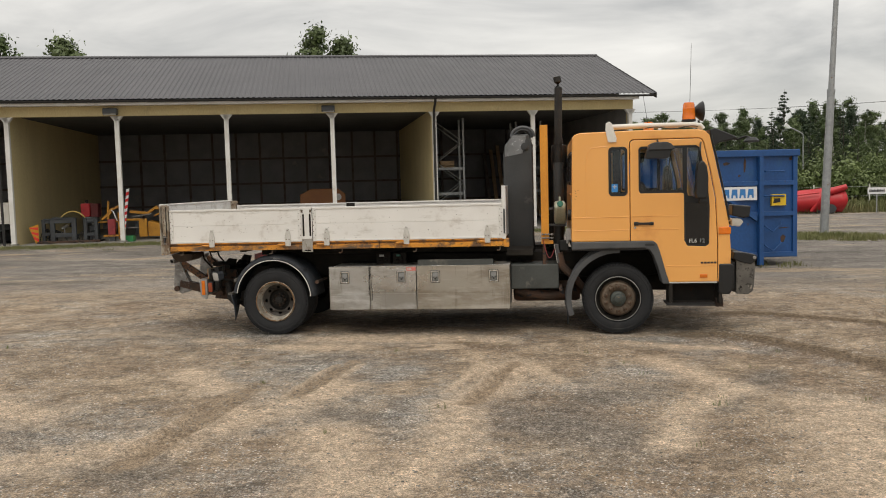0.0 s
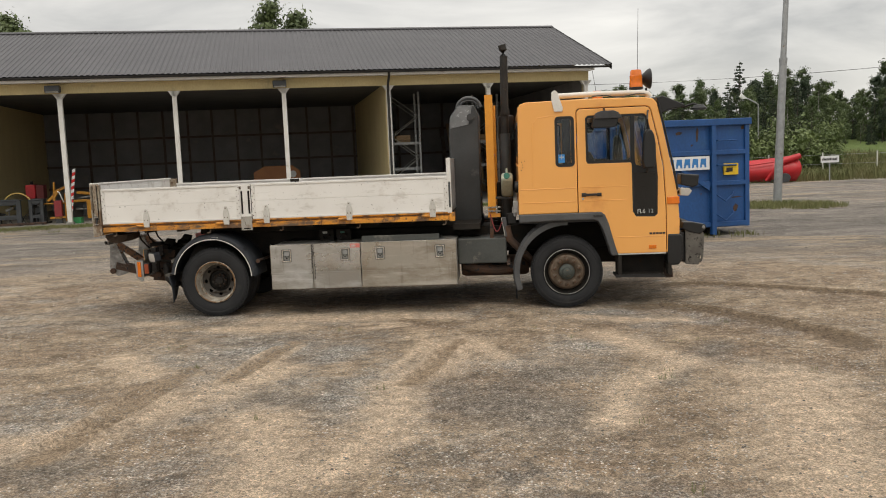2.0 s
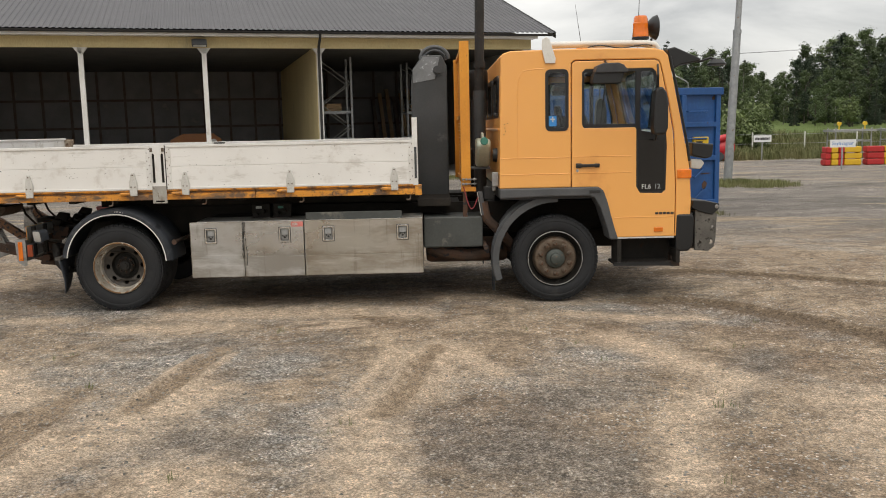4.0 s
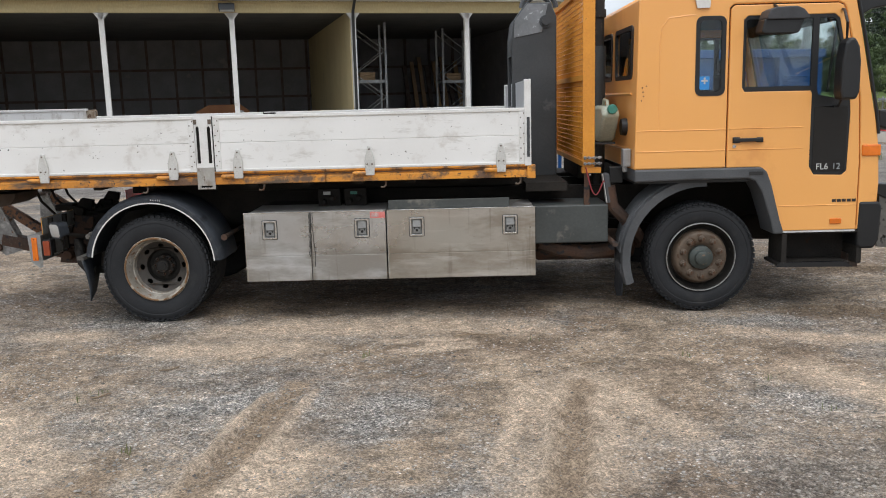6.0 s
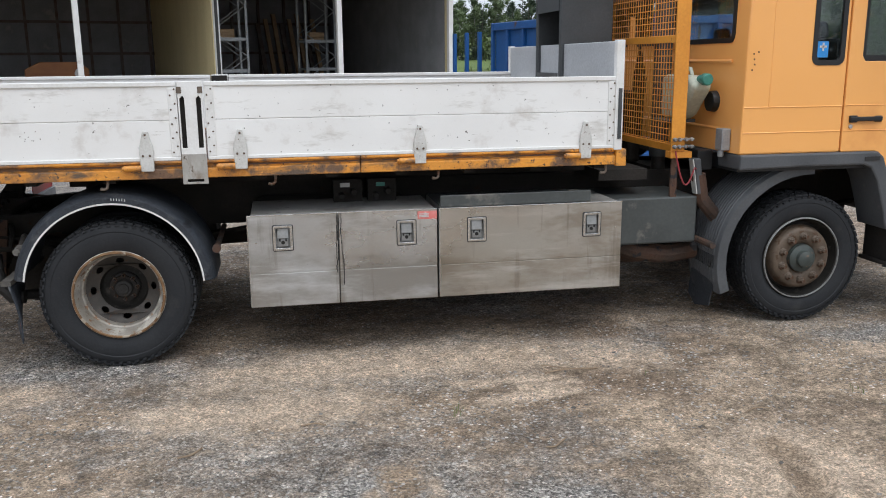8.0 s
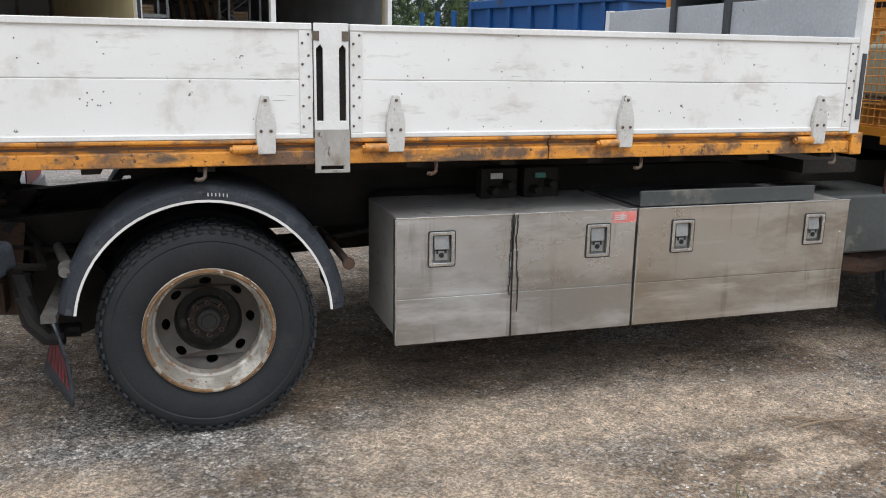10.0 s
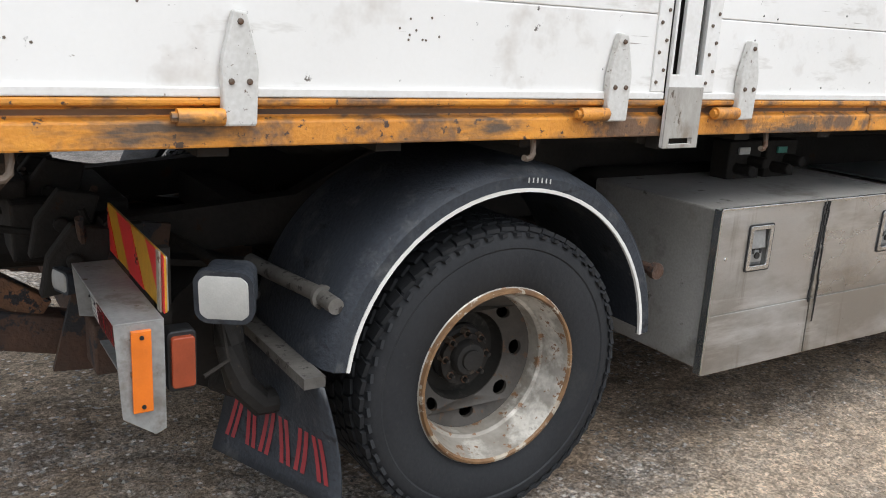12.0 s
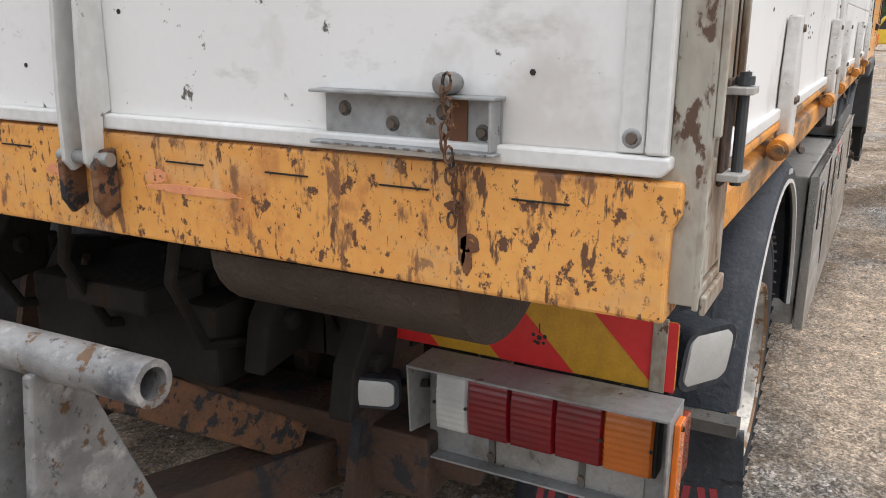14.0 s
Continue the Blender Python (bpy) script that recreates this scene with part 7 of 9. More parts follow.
def mudguard(y0, y1, s):
    bm = B()
    n = 32
    R = 0.505
    sec = [(R - 0.055, 0.0), (R - 0.02, 0.0), (R, 0.02), (R + 0.012, 0.08), (R + 0.012, 0.40), (R, 0.46), (R - 0.02, 0.46), (R - 0.02, 0.03), (R - 0.055, 0.012)]
    rings = []
    for i in range(n + 1):
        a = radians(2.5 + 169.5 * i / n)
        rings.append([bm.verts.new((HX + r * math.cos(a), y0 + s * d, HZ + r * math.sin(a))) for r, d in sec])
    for p, q in zip(rings, rings[1:]):
        for k in range(len(sec)):
            j = (k + 1) % len(sec)
            bm.faces.new((p[k], p[j], q[j], q[k]))
    bm.faces.new(rings[0])
    bm.faces.new(list(reversed(rings[-1])))
    bmesh.ops.recalc_face_normals(bm, faces=bm.faces)
    g = part("mudguard", bm, mud_plastic, truck, "dusty black plastic rear mudguard", smooth=True)
    bm = B()
    rings = []
    for i in range(n + 1):
        a = radians(2.5 + 169.5 * i / n)
        rings.append([bm.verts.new((HX + r * math.cos(a), y0 + s * d, HZ + r * math.sin(a))) for r, d in ((R - 0.056, -0.003), (R - 0.047, -0.003), (R - 0.047, 0.006), (R - 0.056, 0.006))])
    for p, q in zip(rings, rings[1:]):
        for k in range(4):
            bm.faces.new((p[k], p[(k + 1) % 4], q[(k + 1) % 4], q[k]))
    bmesh.ops.recalc_face_normals(bm, faces=bm.faces)
    part("edge_strip", bm, white_plain, g, "white edge strip", smooth=True)
    if s > 0:
        bm = B()
        for k in range(6):
            a = radians(88 - k * 1.55)
            rod(bm, (HX + (R - 0.012) * math.cos(a), y0 - 0.001, HZ + (R - 0.034) * math.sin(a)), (HX + (R - 0.012) * math.cos(a), y0 - 0.001, HZ + (R - 0.022) * math.sin(a)), 0.0022, 4)
        part("print", bm, pale, g, "pale print")
    return g


mudguard(N + 0.052, N + 0.52, 1)
mudguard(F - 0.024, F - 0.46, -1)


def flap_at(u, t, y0, y1):
    """A place on the flap: u from its outer to its inner edge, t from top to bottom."""
    sgn = 1 if y1 > y0 else -1
    x = -3.845 - 0.13 * u * (0.3 + 0.7 * t) + 0.045 * math.sin(1.9 * t) * (1 - 0.5 * u)
    low = 0.305 + 0.02 * u
    return Vector((x, y0 + (y1 - y0) * u - sgn * 0.01 * t, 0.52 - low * t))


def mudflap(y0, y1):
    bm = B()
    n, k = 10, 8
    grid = [[bm.verts.new(flap_at(j / k, i / n, y0, y1)) for j in range(k + 1)] for i in range(n + 1)]
    for a, b in zip(grid, grid[1:]):
        for j in range(k):
            bm.faces.new((a[j], a[j + 1], b[j + 1], b[j]))
    g = part("mudflap", bm, mud_plastic, truck, "black rubber mudflap with faded red marks", smooth=True)
    md = g.modifiers.new("thickness", "SOLIDIFY")
    md.thickness, md.offset = 0.008, 0
    return g


mf = mudflap(N + 0.03, N + 0.48)
mudflap(F - 0.03, F - 0.48)
# the faded red marks: slanting bars, no letters
for i in range(6):
    bm = B()
    for sgn in (-1, 1):
        lean = 0.018 if (i % 2) else -0.018
        u0 = 0.13 + 0.145 * i
        for t0, t1 in ((0.48, 0.60), (0.60, 0.72), (0.72, 0.84)):
            q = []
            for t in (t0, t1):
                for du in (-0.016, 0.016):
                    uu = u0 + sgn * 0.026 + lean * (t - 0.66) / 0.18 + du
                    q.append(flap_at(uu, t, N + 0.03, N + 0.48) + Vector((-0.0065, 0, 0)))
            quad(bm, [q[0], q[1], q[3], q[2]])
    part("mark", bm, red_flat, mf, "faded red mark")

# mudguard brackets
for z, x in ((0.69, -3.80), (0.52, -3.83)):
    bm = B()
    if z > 0.6:
        hose(bm, [(-3.86, 9.90, 0.70), (-3.84, 9.80, 0.695), (x, 9.62, z), (x, 9.52, z)], 0.019, 12)
        rod(bm, (x, 9.60, z), (x, 9.585, z), 0.028, 12)
    else:
        box(bm, x - 0.055, x - 0.005, 9.49, 10.15, z, z + 0.025)
    part("bracket", bm, grimy_steel, truck, "grimy mudguard bracket", smooth=z > 0.6)
bm = B()
rod(bm, (-2.80, 9.55, 0.66), (-2.80, 10.2, 0.66), 0.016, 10)
rod(bm, (-2.80, 9.53, 0.66), (-2.80, 9.55, 0.66), 0.024, 10)
part("bracket", bm, rust_mat, truck, "rusty mudguard bracket", smooth=True)

# stainless tool lockers
LOCKERS = ((-2.635, -1.600, (-2.150,)), (-1.594, -0.515, ()))
LOCKS = {0: (-2.447, -1.775), 1: (-1.377, -0.700)}
for which, (x0, x1, cuts) in enumerate(LOCKERS):
    bm = B()
    box(bm, x0 + 0.02, x1 - 0.004, 9.505, 10.02, 0.342, 0.832)
    lk = part("tool_locker", bm, dusty_steel, truck, "dull stainless steel tool locker under the bed", bevel=0.006)
    edges = [x0, *cuts, x1]
    for a, b in zip(edges, edges[1:]):
        holes = [[(cx - 0.042, 0.652), (cx + 0.042, 0.652), (cx + 0.042, 0.774), (cx - 0.042, 0.774)] for cx in LOCKS[which] if a < cx < b]
        tint = stainless if which == 0 else stainless_tan
        bm = B()
        holed(bm, [(a + 0.003, 0.5190), (b - 0.003, 0.5190), (b - 0.003, 0.838), (a + 0.003, 0.838)], holes, lambda u, v: (u, 9.474, v), Vector((0, 0.024, 0)))
        dr = part("locker_door", bm, tint, lk, bevel=0.003)
        bm = B()
        prism(bm, [(9.474, 0.5178), (9.470, 0.334), (9.495, 0.334), (9.498, 0.5178)], a + 0.003, b - 0.003, "yz")
        part("lower_fold", bm, tint, dr, bevel=0.002)
        bm = B()
        box(bm, a + 0.003, b - 0.003, 9.4705, 9.478, 0.8345, 0.8415)
        part("top_edge", bm, bright_steel, dr, bevel=0.0015)
    bm = B()
    box(bm, x0 + 0.001, x0 + 0.008, 9.4712, 9.5, 0.336, 0.836)
    part("edge_fold", bm, bright_steel, lk, bevel=0.002)
    for cx in LOCKS[which]:
        z = 0.713
        bm = B()
        holed(bm, rounded(cx - 0.052, cx + 0.052, z - 0.068, z + 0.068, 0.006, 2), [rounded(cx - 0.038, cx + 0.038, z - 0.055, z + 0.055, 0.005, 2)], lambda u, v: (u, 9.468, v), Vector((0, 0.006, 0)))
        latch = part("lock", bm, bright_steel, lk, "recessed paddle lock", bevel=0.0015)
        bm = B()
        holed(bm, rounded(cx - 0.0560, cx + 0.0560, z - 0.072, z + 0.072, 0.008, 2), [rounded(cx - 0.051, cx + 0.051, z - 0.067, z + 0.067, 0.006, 2)], lambda u, v: (u, 9.4700, v), Vector((0, 0.004, 0)))
        part("seal", bm, print_black, latch)
        part("recess", box(B(), cx - 0.041, cx + 0.041, 9.492, 9.496, z - 0.060, z + 0.060), worn_steel, latch, "dull lock recess")
        bm = B()
        m = Matrix.Translation((cx, 9.480, z + 0.024)) @ Matrix.Rotation(radians(-7), 4, "X")
        box(bm, -0.030, 0.030, -0.004, 0.004, -0.028, 0.028, m)
        part("paddle", bm, paddle_mat, latch, bevel=0.003)
        bm = B()
        box(bm, cx - 0.026, cx + 0.026, 9.479, 9.492, z - 0.047, z - 0.010)
        part("lock_base", bm, paddle_mat, latch, bevel=0.002)
        bm = B()
        rod(bm, (cx, 9.492, z - 0.026), (cx, 9.474, z - 0.026), 0.010, 14)
        part("cylinder", bm, hub_dark, latch, smooth=True)
        bm = B()
        for d in (-0.021, 0.012):
            box(bm, cx + d, cx + d + 0.009, 9.4775, 9.480, z - 0.020, z - 0.004)
        part("slot", bm, print_black, latch)
studs("rivet", [(x, 9.474, 0.69) for x in (-2.59, -1.66, -1.56, -0.555)], (0, -1, 0), 0.006, 0.003, bright_steel, truck)
# unseen boxes added on the far side to keep the underside dark
for x0, x1 in ((-2.62, -1.30), (-1.29, 0.02)):
    bm = B()
    box(bm, x0, x1, F - 0.55, F - 0.03, 0.335, 0.93)
    part("tool_locker", bm, chassis_mat, truck, "unseen dark box closing off the far side under the bed", bevel=0.008)
# dried black runs between the doors
bm = B()
random.seed(4)
for x in (-2.152, -2.141, -2.131):
    px, pz = x, 0.836
    while pz > 0.36 + random.random() * 0.2:
        nx, nz = px + random.uniform(-0.004, 0.004), pz - random.uniform(0.008, 0.025)
        box(bm, min(px, nx) - 0.0014, max(px, nx) + 0.0006, 9.4705, 9.4748, nz, pz)
        px, pz = nx, nz
part("drip", bm, print_black, truck, "dried black drips")
bm = B()
box(bm, -1.712, -1.604, 9.4715, 9.4735, 0.784, 0.829)
stk = part("sticker", bm, sticker_red, truck, "faded pink-red warning sticker")
bm = B()
for z in (0.798, 0.806, 0.814):
    box(bm, -1.705, -1.65, 9.4685, 9.4695, z - 0.002, z + 0.002)
part("print", bm, pale, stk, "pale lines of print")
bm = B()
box(bm, -1.580, -0.704, 9.490, 9.505, 0.8425, 0.908)
box(bm, -1.580, -0.704, 9.505, 9.95, 0.8425, 0.850)
part("tray", bm, tank_grey, truck, "grey steel tray on the locker", bevel=0.004)
for x in (-2.06, -1.86):
    bm = B()
    box(bm, x - 0.085, x + 0.085, 9.87, 9.95, 0.826, 0.965)
    rod(bm, (x - 0.04, 9.80, 0.87), (x - 0.04, 9.90, 0.87), 0.020, 10)
    rod(bm, (x + 0.03, 9.80, 0.895), (x + 0.03, 9.90, 0.895), 0.020, 10)
    vb = part("valve_block", bm, chassis_mat, truck, "grimy hydraulic valve block", bevel=0.006)
bm = B()
box(bm, -2.105, -2.050, 9.860, 9.868, 0.920, 0.944)
part("label_plate", bm, pale, vb, "pale label plates")
bm = B()
box(bm, -1.895, -1.845, 9.860, 9.868, 0.920, 0.942)
part("label_plate", bm, green_cap, vb)
# grey tank box
bm = B()
box(bm, -0.508, 0.043, 9.655, 10.1, 0.535, 0.822)
part("battery_box", bm, tank_grey, truck, "grey green painted battery box", bevel=0.012)
bm = B()
hose(bm, [(-0.45, 9.8, 0.52), (-0.3, 9.78, 0.47), (-0.1, 9.78, 0.44), (0.1, 9.8, 0.46)], 0.06, 10)
part("exhaust_pipe", bm, rust_mat, truck, smooth=True)

# tilting gear behind the cab
def tower(y0, y1):
    bm = B()
    poly = [(-0.61, 0.99), (-0.55, 0.93), (-0.30, 0.93), (-0.25, 1.0), (-0.25, 2.25), (-0.30, 2.36), (-0.49, 2.36), (-0.59, 2.23), (-0.61, 2.08)]
    prism(bm, poly, y0, y0 + 0.045)
    prism(bm, poly, y1 - 0.045, y1)
    for a, b in (((-0.61, 1.0), (-0.61, 1.55)), ((-0.61, 1.95), (-0.61, 2.08)), ((-0.61, 2.08), (-0.59, 2.23)), ((-0.59, 2.23), (-0.49, 2.36))):
        quad(bm, [(a[0], y0 + 0.045, a[1]), (b[0], y0 + 0.045, b[1]), (b[0], y1 - 0.045, b[1]), (a[0], y1 - 0.045, a[1])])
    box(bm, -0.295, -0.255, y0 + 0.045, y1 - 0.045, 1.0, 2.25)
    box(bm, -0.48, -0.31, y0 + 0.045, y1 - 0.045, 2.31, 2.357)
    t = part("tower", bm, dark_grey, truck, "dark grey steel tilting tower", bevel=0.012)
    return t


tw = tower(10.38, 10.94)
bm = B()
prism(bm, [(-0.59, 2.09), (-0.37, 2.13), (-0.32, 2.345), (-0.485, 2.347), (-0.585, 2.225)], 10.374, 10.3805)
part("worn_patch", bm, worn_grey, tw, "paint worn to pale metal")
bm = B()
rod(bm, (-0.34, 10.37, 2.21), (-0.34, 10.95, 2.21), 0.05, 14)
rod(bm, (-0.34, 10.34, 2.21), (-0.34, 10.37, 2.21), 0.03, 12)
part("pivot", bm, dark_grey, tw, smooth=True)
bm = B()
box(bm, -0.56, -0.25, 9.75, 11.45, 0.92, 0.985)
part("tower_base", bm, chassis_mat, truck)
bm = B()
hose(bm, arc_points(lambda t: (-0.37 + 0.14 * math.cos(math.pi * t), 10.6, 2.34 + 0.12 * math.sin(math.pi * t)), 12), 0.022, 8)
hose(bm, arc_points(lambda t: (-0.37 + 0.11 * math.cos(math.pi * t), 10.66, 2.33 + 0.10 * math.sin(math.pi * t)), 12), 0.016, 8)
part("hydraulic_hose", bm, grey_plastic, truck, "looped hydraulic hoses", smooth=True)

# yellow mesh guard
bm = B()
prism(bm, [(-0.150, 9.650), (-0.062, 9.650), (-0.062, 9.70), (-0.074, 9.70), (-0.074, 9.662), (-0.150, 9.662)], 1.095, 2.42, "xy")
guard = part("guard_post", bm, yellow_mesh_mat, truck, "yellow steel mesh guard behind the cab", bevel=0.003)
bm = B()
box(bm, -0.150, -0.062, F - 0.06, F - 0.02, 1.075, 2.415)
part("guard_post", bm, yellow_mesh_mat, truck, bevel=0.003)
for z in (1.11, 1.75, 2.40):
    bm = B()
    box(bm, -0.125, -0.085, 9.70, F - 0.06, z - 0.02, z + 0.02)
    part("guard_bar", bm, yellow_mesh_mat, guard)
bm = B()
box(bm, -0.152, -0.015, 9.645, 9.72, 1.055, 1.094)
part("guard_foot", bm, yellow_mesh_mat, guard, bevel=0.003)
bm = B()
for k in range(34):
    z = 1.10 + k * 0.0395
    rod(bm, (-0.105, 9.70, z), (-0.105, F - 0.06, z), 0.0028, 4, caps=False)
for k in range(52):
    y = 9.715 + k * 0.0385
    rod(bm, (-0.100, y, 1.09), (-0.100, y, 2.40), 0.0028, 4, caps=False)
part("wire_mesh", bm, yellow_mesh_mat, guard, "yellow wire mesh with square openings")
for z in (1.125, 1.168):
    for x in (-0.135, -0.105, -0.065, -0.03):
        bm = B()
        lathe(bm, [(0.0, -0.030), (0.008, -0.030), (0.012, -0.022), (0.012, -0.008), (0.008, -0.004), (0.008, 0.0), (0.0, 0.0)], (x, 9.648, z), "y", 10)
        part("coupling", bm, worn_steel, truck, "steel hose coupling", smooth=True)
    bm = B()
    rod(bm, (-0.145, 9.640, z), (-0.01, 9.640, z), 0.006, 8)
    part("coupling_pipe", bm, worn_steel, truck, smooth=True)
bm = B()
hose(bm, arc_points(lambda t: (-0.13 + 0.14 * t, 9.63 - 0.01 * math.sin(math.pi * t), 1.10 - 0.15 * math.sin(math.pi * min(1, t * 1.1)) - 0.11 * t), 14), 0.005, 6)
part("cable", bm, red_flat, truck, "thin red cable", smooth=True)
bm = B()
prism(bm, [(-0.135, 1.06), (-0.10, 1.06), (-0.095, 0.80), (-0.14, 0.80)], 9.66, 9.675)
part("strap", bm, rust_mat, truck, "rusty steel strap")
bm = B()
prism(bm, [(0.0, 1.05), (0.045, 1.05), (0.075, 0.83), (0.035, 0.83)], 9.64, 9.70)
wl2 = part("work_lamp", bm, grey_plastic, truck, "small work lamp", bevel=0.008)
bm = B()
prism(bm, [(-0.008, 1.048), (-0.002, 1.048), (0.033, 0.834), (0.027, 0.834)], 9.642, 9.698)
part("lens", bm, clear_lens, wl2)

# made-up black box that stands for the dark behind the mesh guard
bm = B()
box(bm, -0.06, 0.04, 10.52, 11.45, 0.93, 1.42)
part("oil_tank", bm, chassis_mat, truck, "added black box filling the dark behind the mesh guard", bevel=0.02)

# exhaust stack
bm = B()
hose(bm, [(0.058, 10.27, 0.80), (0.062, 10.27, 1.9), (0.077, 10.27, 2.90), (0.074, 10.27, 2.97), (0.062, 10.27, 3.03)], 0.046, 16)
part("exhaust_chimney", bm, hub_dark, truck, "tall sooty black exhaust stack", smooth=True)
bm = B()
rod(bm, (0.058, 10.27, 1.0), (0.062, 10.27, 2.0), 0.062, 20)
part("heat_shield", bm, dark_grey, truck, "sooty grey heat shield", smooth=True)
bm = B()
rod(bm, (0.068, 10.27, 2.22), (0.068, 10.27, 2.28), 0.058, 16)
part("clamp", bm, hub_dark, truck, smooth=True)
bm = B()
lathe(bm, [(0.0, -0.16), (0.09, -0.15), (0.10, -0.12), (0.10, 0.12), (0.09, 0.15), (0.0, 0.16)], (0.08, 10.75, 2.08), "z", 20)
part("air_intake", bm, black_plastic, truck, "black air intake", smooth=True)
bm = B()
hose(bm, [(0.09, 10.72, 1.95), (0.09, 10.70, 1.5), (0.09, 10.75, 1.1)], 0.05, 12)
part("intake_hose", bm, black_plastic, truck, smooth=True)

# cab shell
CN, CF = 9.465, 11.735
PROF = [(0.190, 1.085), (0.200, 1.60), (0.212, 2.23), (0.235, 2.285), (0.30, 2.305), (1.0, 2.315), (1.60, 2.305), (1.69, 2.285), (1.735, 2.235),
        (1.79, 2.0), (1.905, 1.46), (1.925, 1.36), (1.95, 1.20), (1.965, 0.95), (1.955, 0.63), (1.815, 0.62)]
WIN_R = rounded(0.628, 0.815, 1.605, 2.125, 0.035)
DOOR = [(0.858, 1.085), (1.09, 1.085), (1.13, 1.05), (1.165, 0.96), (1.235, 0.70), (1.262, 0.62), (1.815, 0.62), (1.815, 1.10), (1.79, 1.55), (1.735, 1.85), (1.662, 2.16), (1.645, 2.19), (1.61, 2.205), (0.885, 2.205), (0.858, 2.18)]


def inset(poly, d):
    cx = sum(p[0] for p in poly) / len(poly)
    cz = sum(p[1] for p in poly) / len(poly)
    out = []
    for i, p in enumerate(poly):
        a, b = Vector(poly[i - 1]), Vector(poly[(i + 1) % len(poly)])
        t = (b - a).normalized()
        nrm = Vector((-t.y, t.x))
        if nrm.dot(Vector((cx, cz)) - Vector(p)) < 0:
            nrm = -nrm
        out.append((p[0] + nrm.x * d, p[1] + nrm.y * d))
    return out


cab = None
for y, s in ((CN, 1), (CF, -1)):
    bm = B()
    outer = PROF[:9] + [(1.79, 2.0), (1.905, 1.46), (1.925, 1.36), (1.95, 1.20), (1.965, 0.95), (1.955, 0.63), (1.823, 0.615)] + [(1.823, 1.10), (1.798, 1.555), (1.743, 1.855), (1.668, 2.165), (1.65, 2.197), (1.612, 2.213), (0.88, 2.213), (0.85, 2.185), (0.85, 1.085)]
    holed(bm, outer, [WIN_R], lambda u, v, q=y: (u, q, v), Vector((0, s * 0.03, 0)))
    # the corner between side and roof is rounded by a strip
    ob = part("cab_side" if cab else "cab_body", bm, orange, cab or truck, "" if cab else "orange painted steel cab body", bevel=0.01)
    cab = cab or ob
    # pressed lines and the rear panel's relief
    for z, x0, x1 in ((1.357, 0.20, 0.845), (1.21, 0.20, 0.845)):
        bm = B()
        prism(bm, [(y - s * 0.004, z), (y + s * 0.004, z + 0.008), (y + s * 0.004, z - 0.008)], x0, x1, "yz")
        part("swage_line", bm, orange, cab)
    bm = B()
    pts = [(0.36, 1.352), (0.36, 1.95), (0.375, 2.07), (0.42, 2.13), (0.55, 2.145), (0.61, 2.145)]
    hose(bm, [(u, y + s * 0.002, v) for u, v in pts], 0.005, 6)
    part("swage_line", bm, orange, cab)
    # gasket and pane of the rear side window
    bm = B()
    holed(bm, rounded(0.615, 0.828, 1.592, 2.138, 0.045), [rounded(0.645, 0.798, 1.622, 2.108, 0.03)], lambda u, v, q=y: (u, q - s * 0.004, v), Vector((0, s * 0.02, 0)))
    gk = part("window_gasket", bm, black_plastic, cab, "black rubber window gasket")
    bm = B()
    prism(bm, rounded(0.64, 0.803, 1.617, 2.113, 0.03), y + s * 0.006, y + s * 0.010)
    pn = part("side_pane", bm, cab_glass, cab, "tinted side window pane")
    pn.visible_shadow = False
    if s > 0:
        bm = B()
        box(bm, 0.648, 0.718, y + 0.001, y + 0.004, 1.637, 1.728)
        sk = part("sticker", bm, blue_sticker, cab, "blue sticker with white cross")
        bm = B()
        box(bm, 0.661, 0.705, y - 0.001, y + 0.0005, 1.692, 1.704)
        box(bm, 0.677, 0.689, y - 0.001, y + 0.0005, 1.675, 1.72)
        part("cross", bm, pale, sk)
        bm = B()
        for dx, dz in ((0.24, 1.66), (0.245, 1.63), (0.25, 1.60), (0.235, 1.57), (0.27, 1.67)):
            rod(bm, (dx, y + 0.001, dz), (dx, y - 0.002, dz), 0.005, 6)
        part("chip", bm, hub_dark, cab, "chipped paint")

# roof, rear wall and front as one strip over the cab's width
bm = B()
strip = PROF[2:9]
va = [[bm.verts.new((x, y, z)) for x, z in strip] for y in (CN + 0.004, CF - 0.004)]
for i in range(len(strip) - 1):
    bm.faces.new((va[0][i], va[0][i + 1], va[1][i + 1], va[1][i]))
roof = part("roof", bm, orange, cab, smooth=True)
md = roof.modifiers.new("thickness", "SOLIDIFY")
md.thickness, md.offset = 0.025, -1
bm = B()
holes = [rounded(a, b, 1.74, 2.09, 0.04) for a, b in ((9.63, 10.25), (10.42, 11.04), (11.20, 11.55))]
holed(bm, [(CN + 0.005, 1.085), (CF - 0.005, 1.085), (CF - 0.005, 2.26), (CN + 0.005, 2.26)], holes, lambda u, v: (0.190 + 0.022 * (v - 1.085) / 1.2, u, v), Vector((0.03, 0, 0)))
part("rear_wall", bm, orange, cab, bevel=0.006)
for h in ((9.63, 10.25), (10.42, 11.04), (11.20, 11.55)):
    bm = B()
    holed(bm, rounded(h[0] - 0.015, h[1] + 0.015, 1.725, 2.105, 0.05), [rounded(h[0] + 0.015, h[1] - 0.015, 1.755, 2.075, 0.035)], lambda u, v: (0.196, u, v), Vector((0.02, 0, 0)))
    part("window_gasket", bm, black_plastic, cab)
    bm = B()
    prism(bm, rounded(h[0] + 0.01, h[1] - 0.01, 1.75, 2.08, 0.035), 0.212, 0.216, "yz")
    pn = part("rear_pane", bm, cab_glass, cab)
    pn.visible_shadow = False
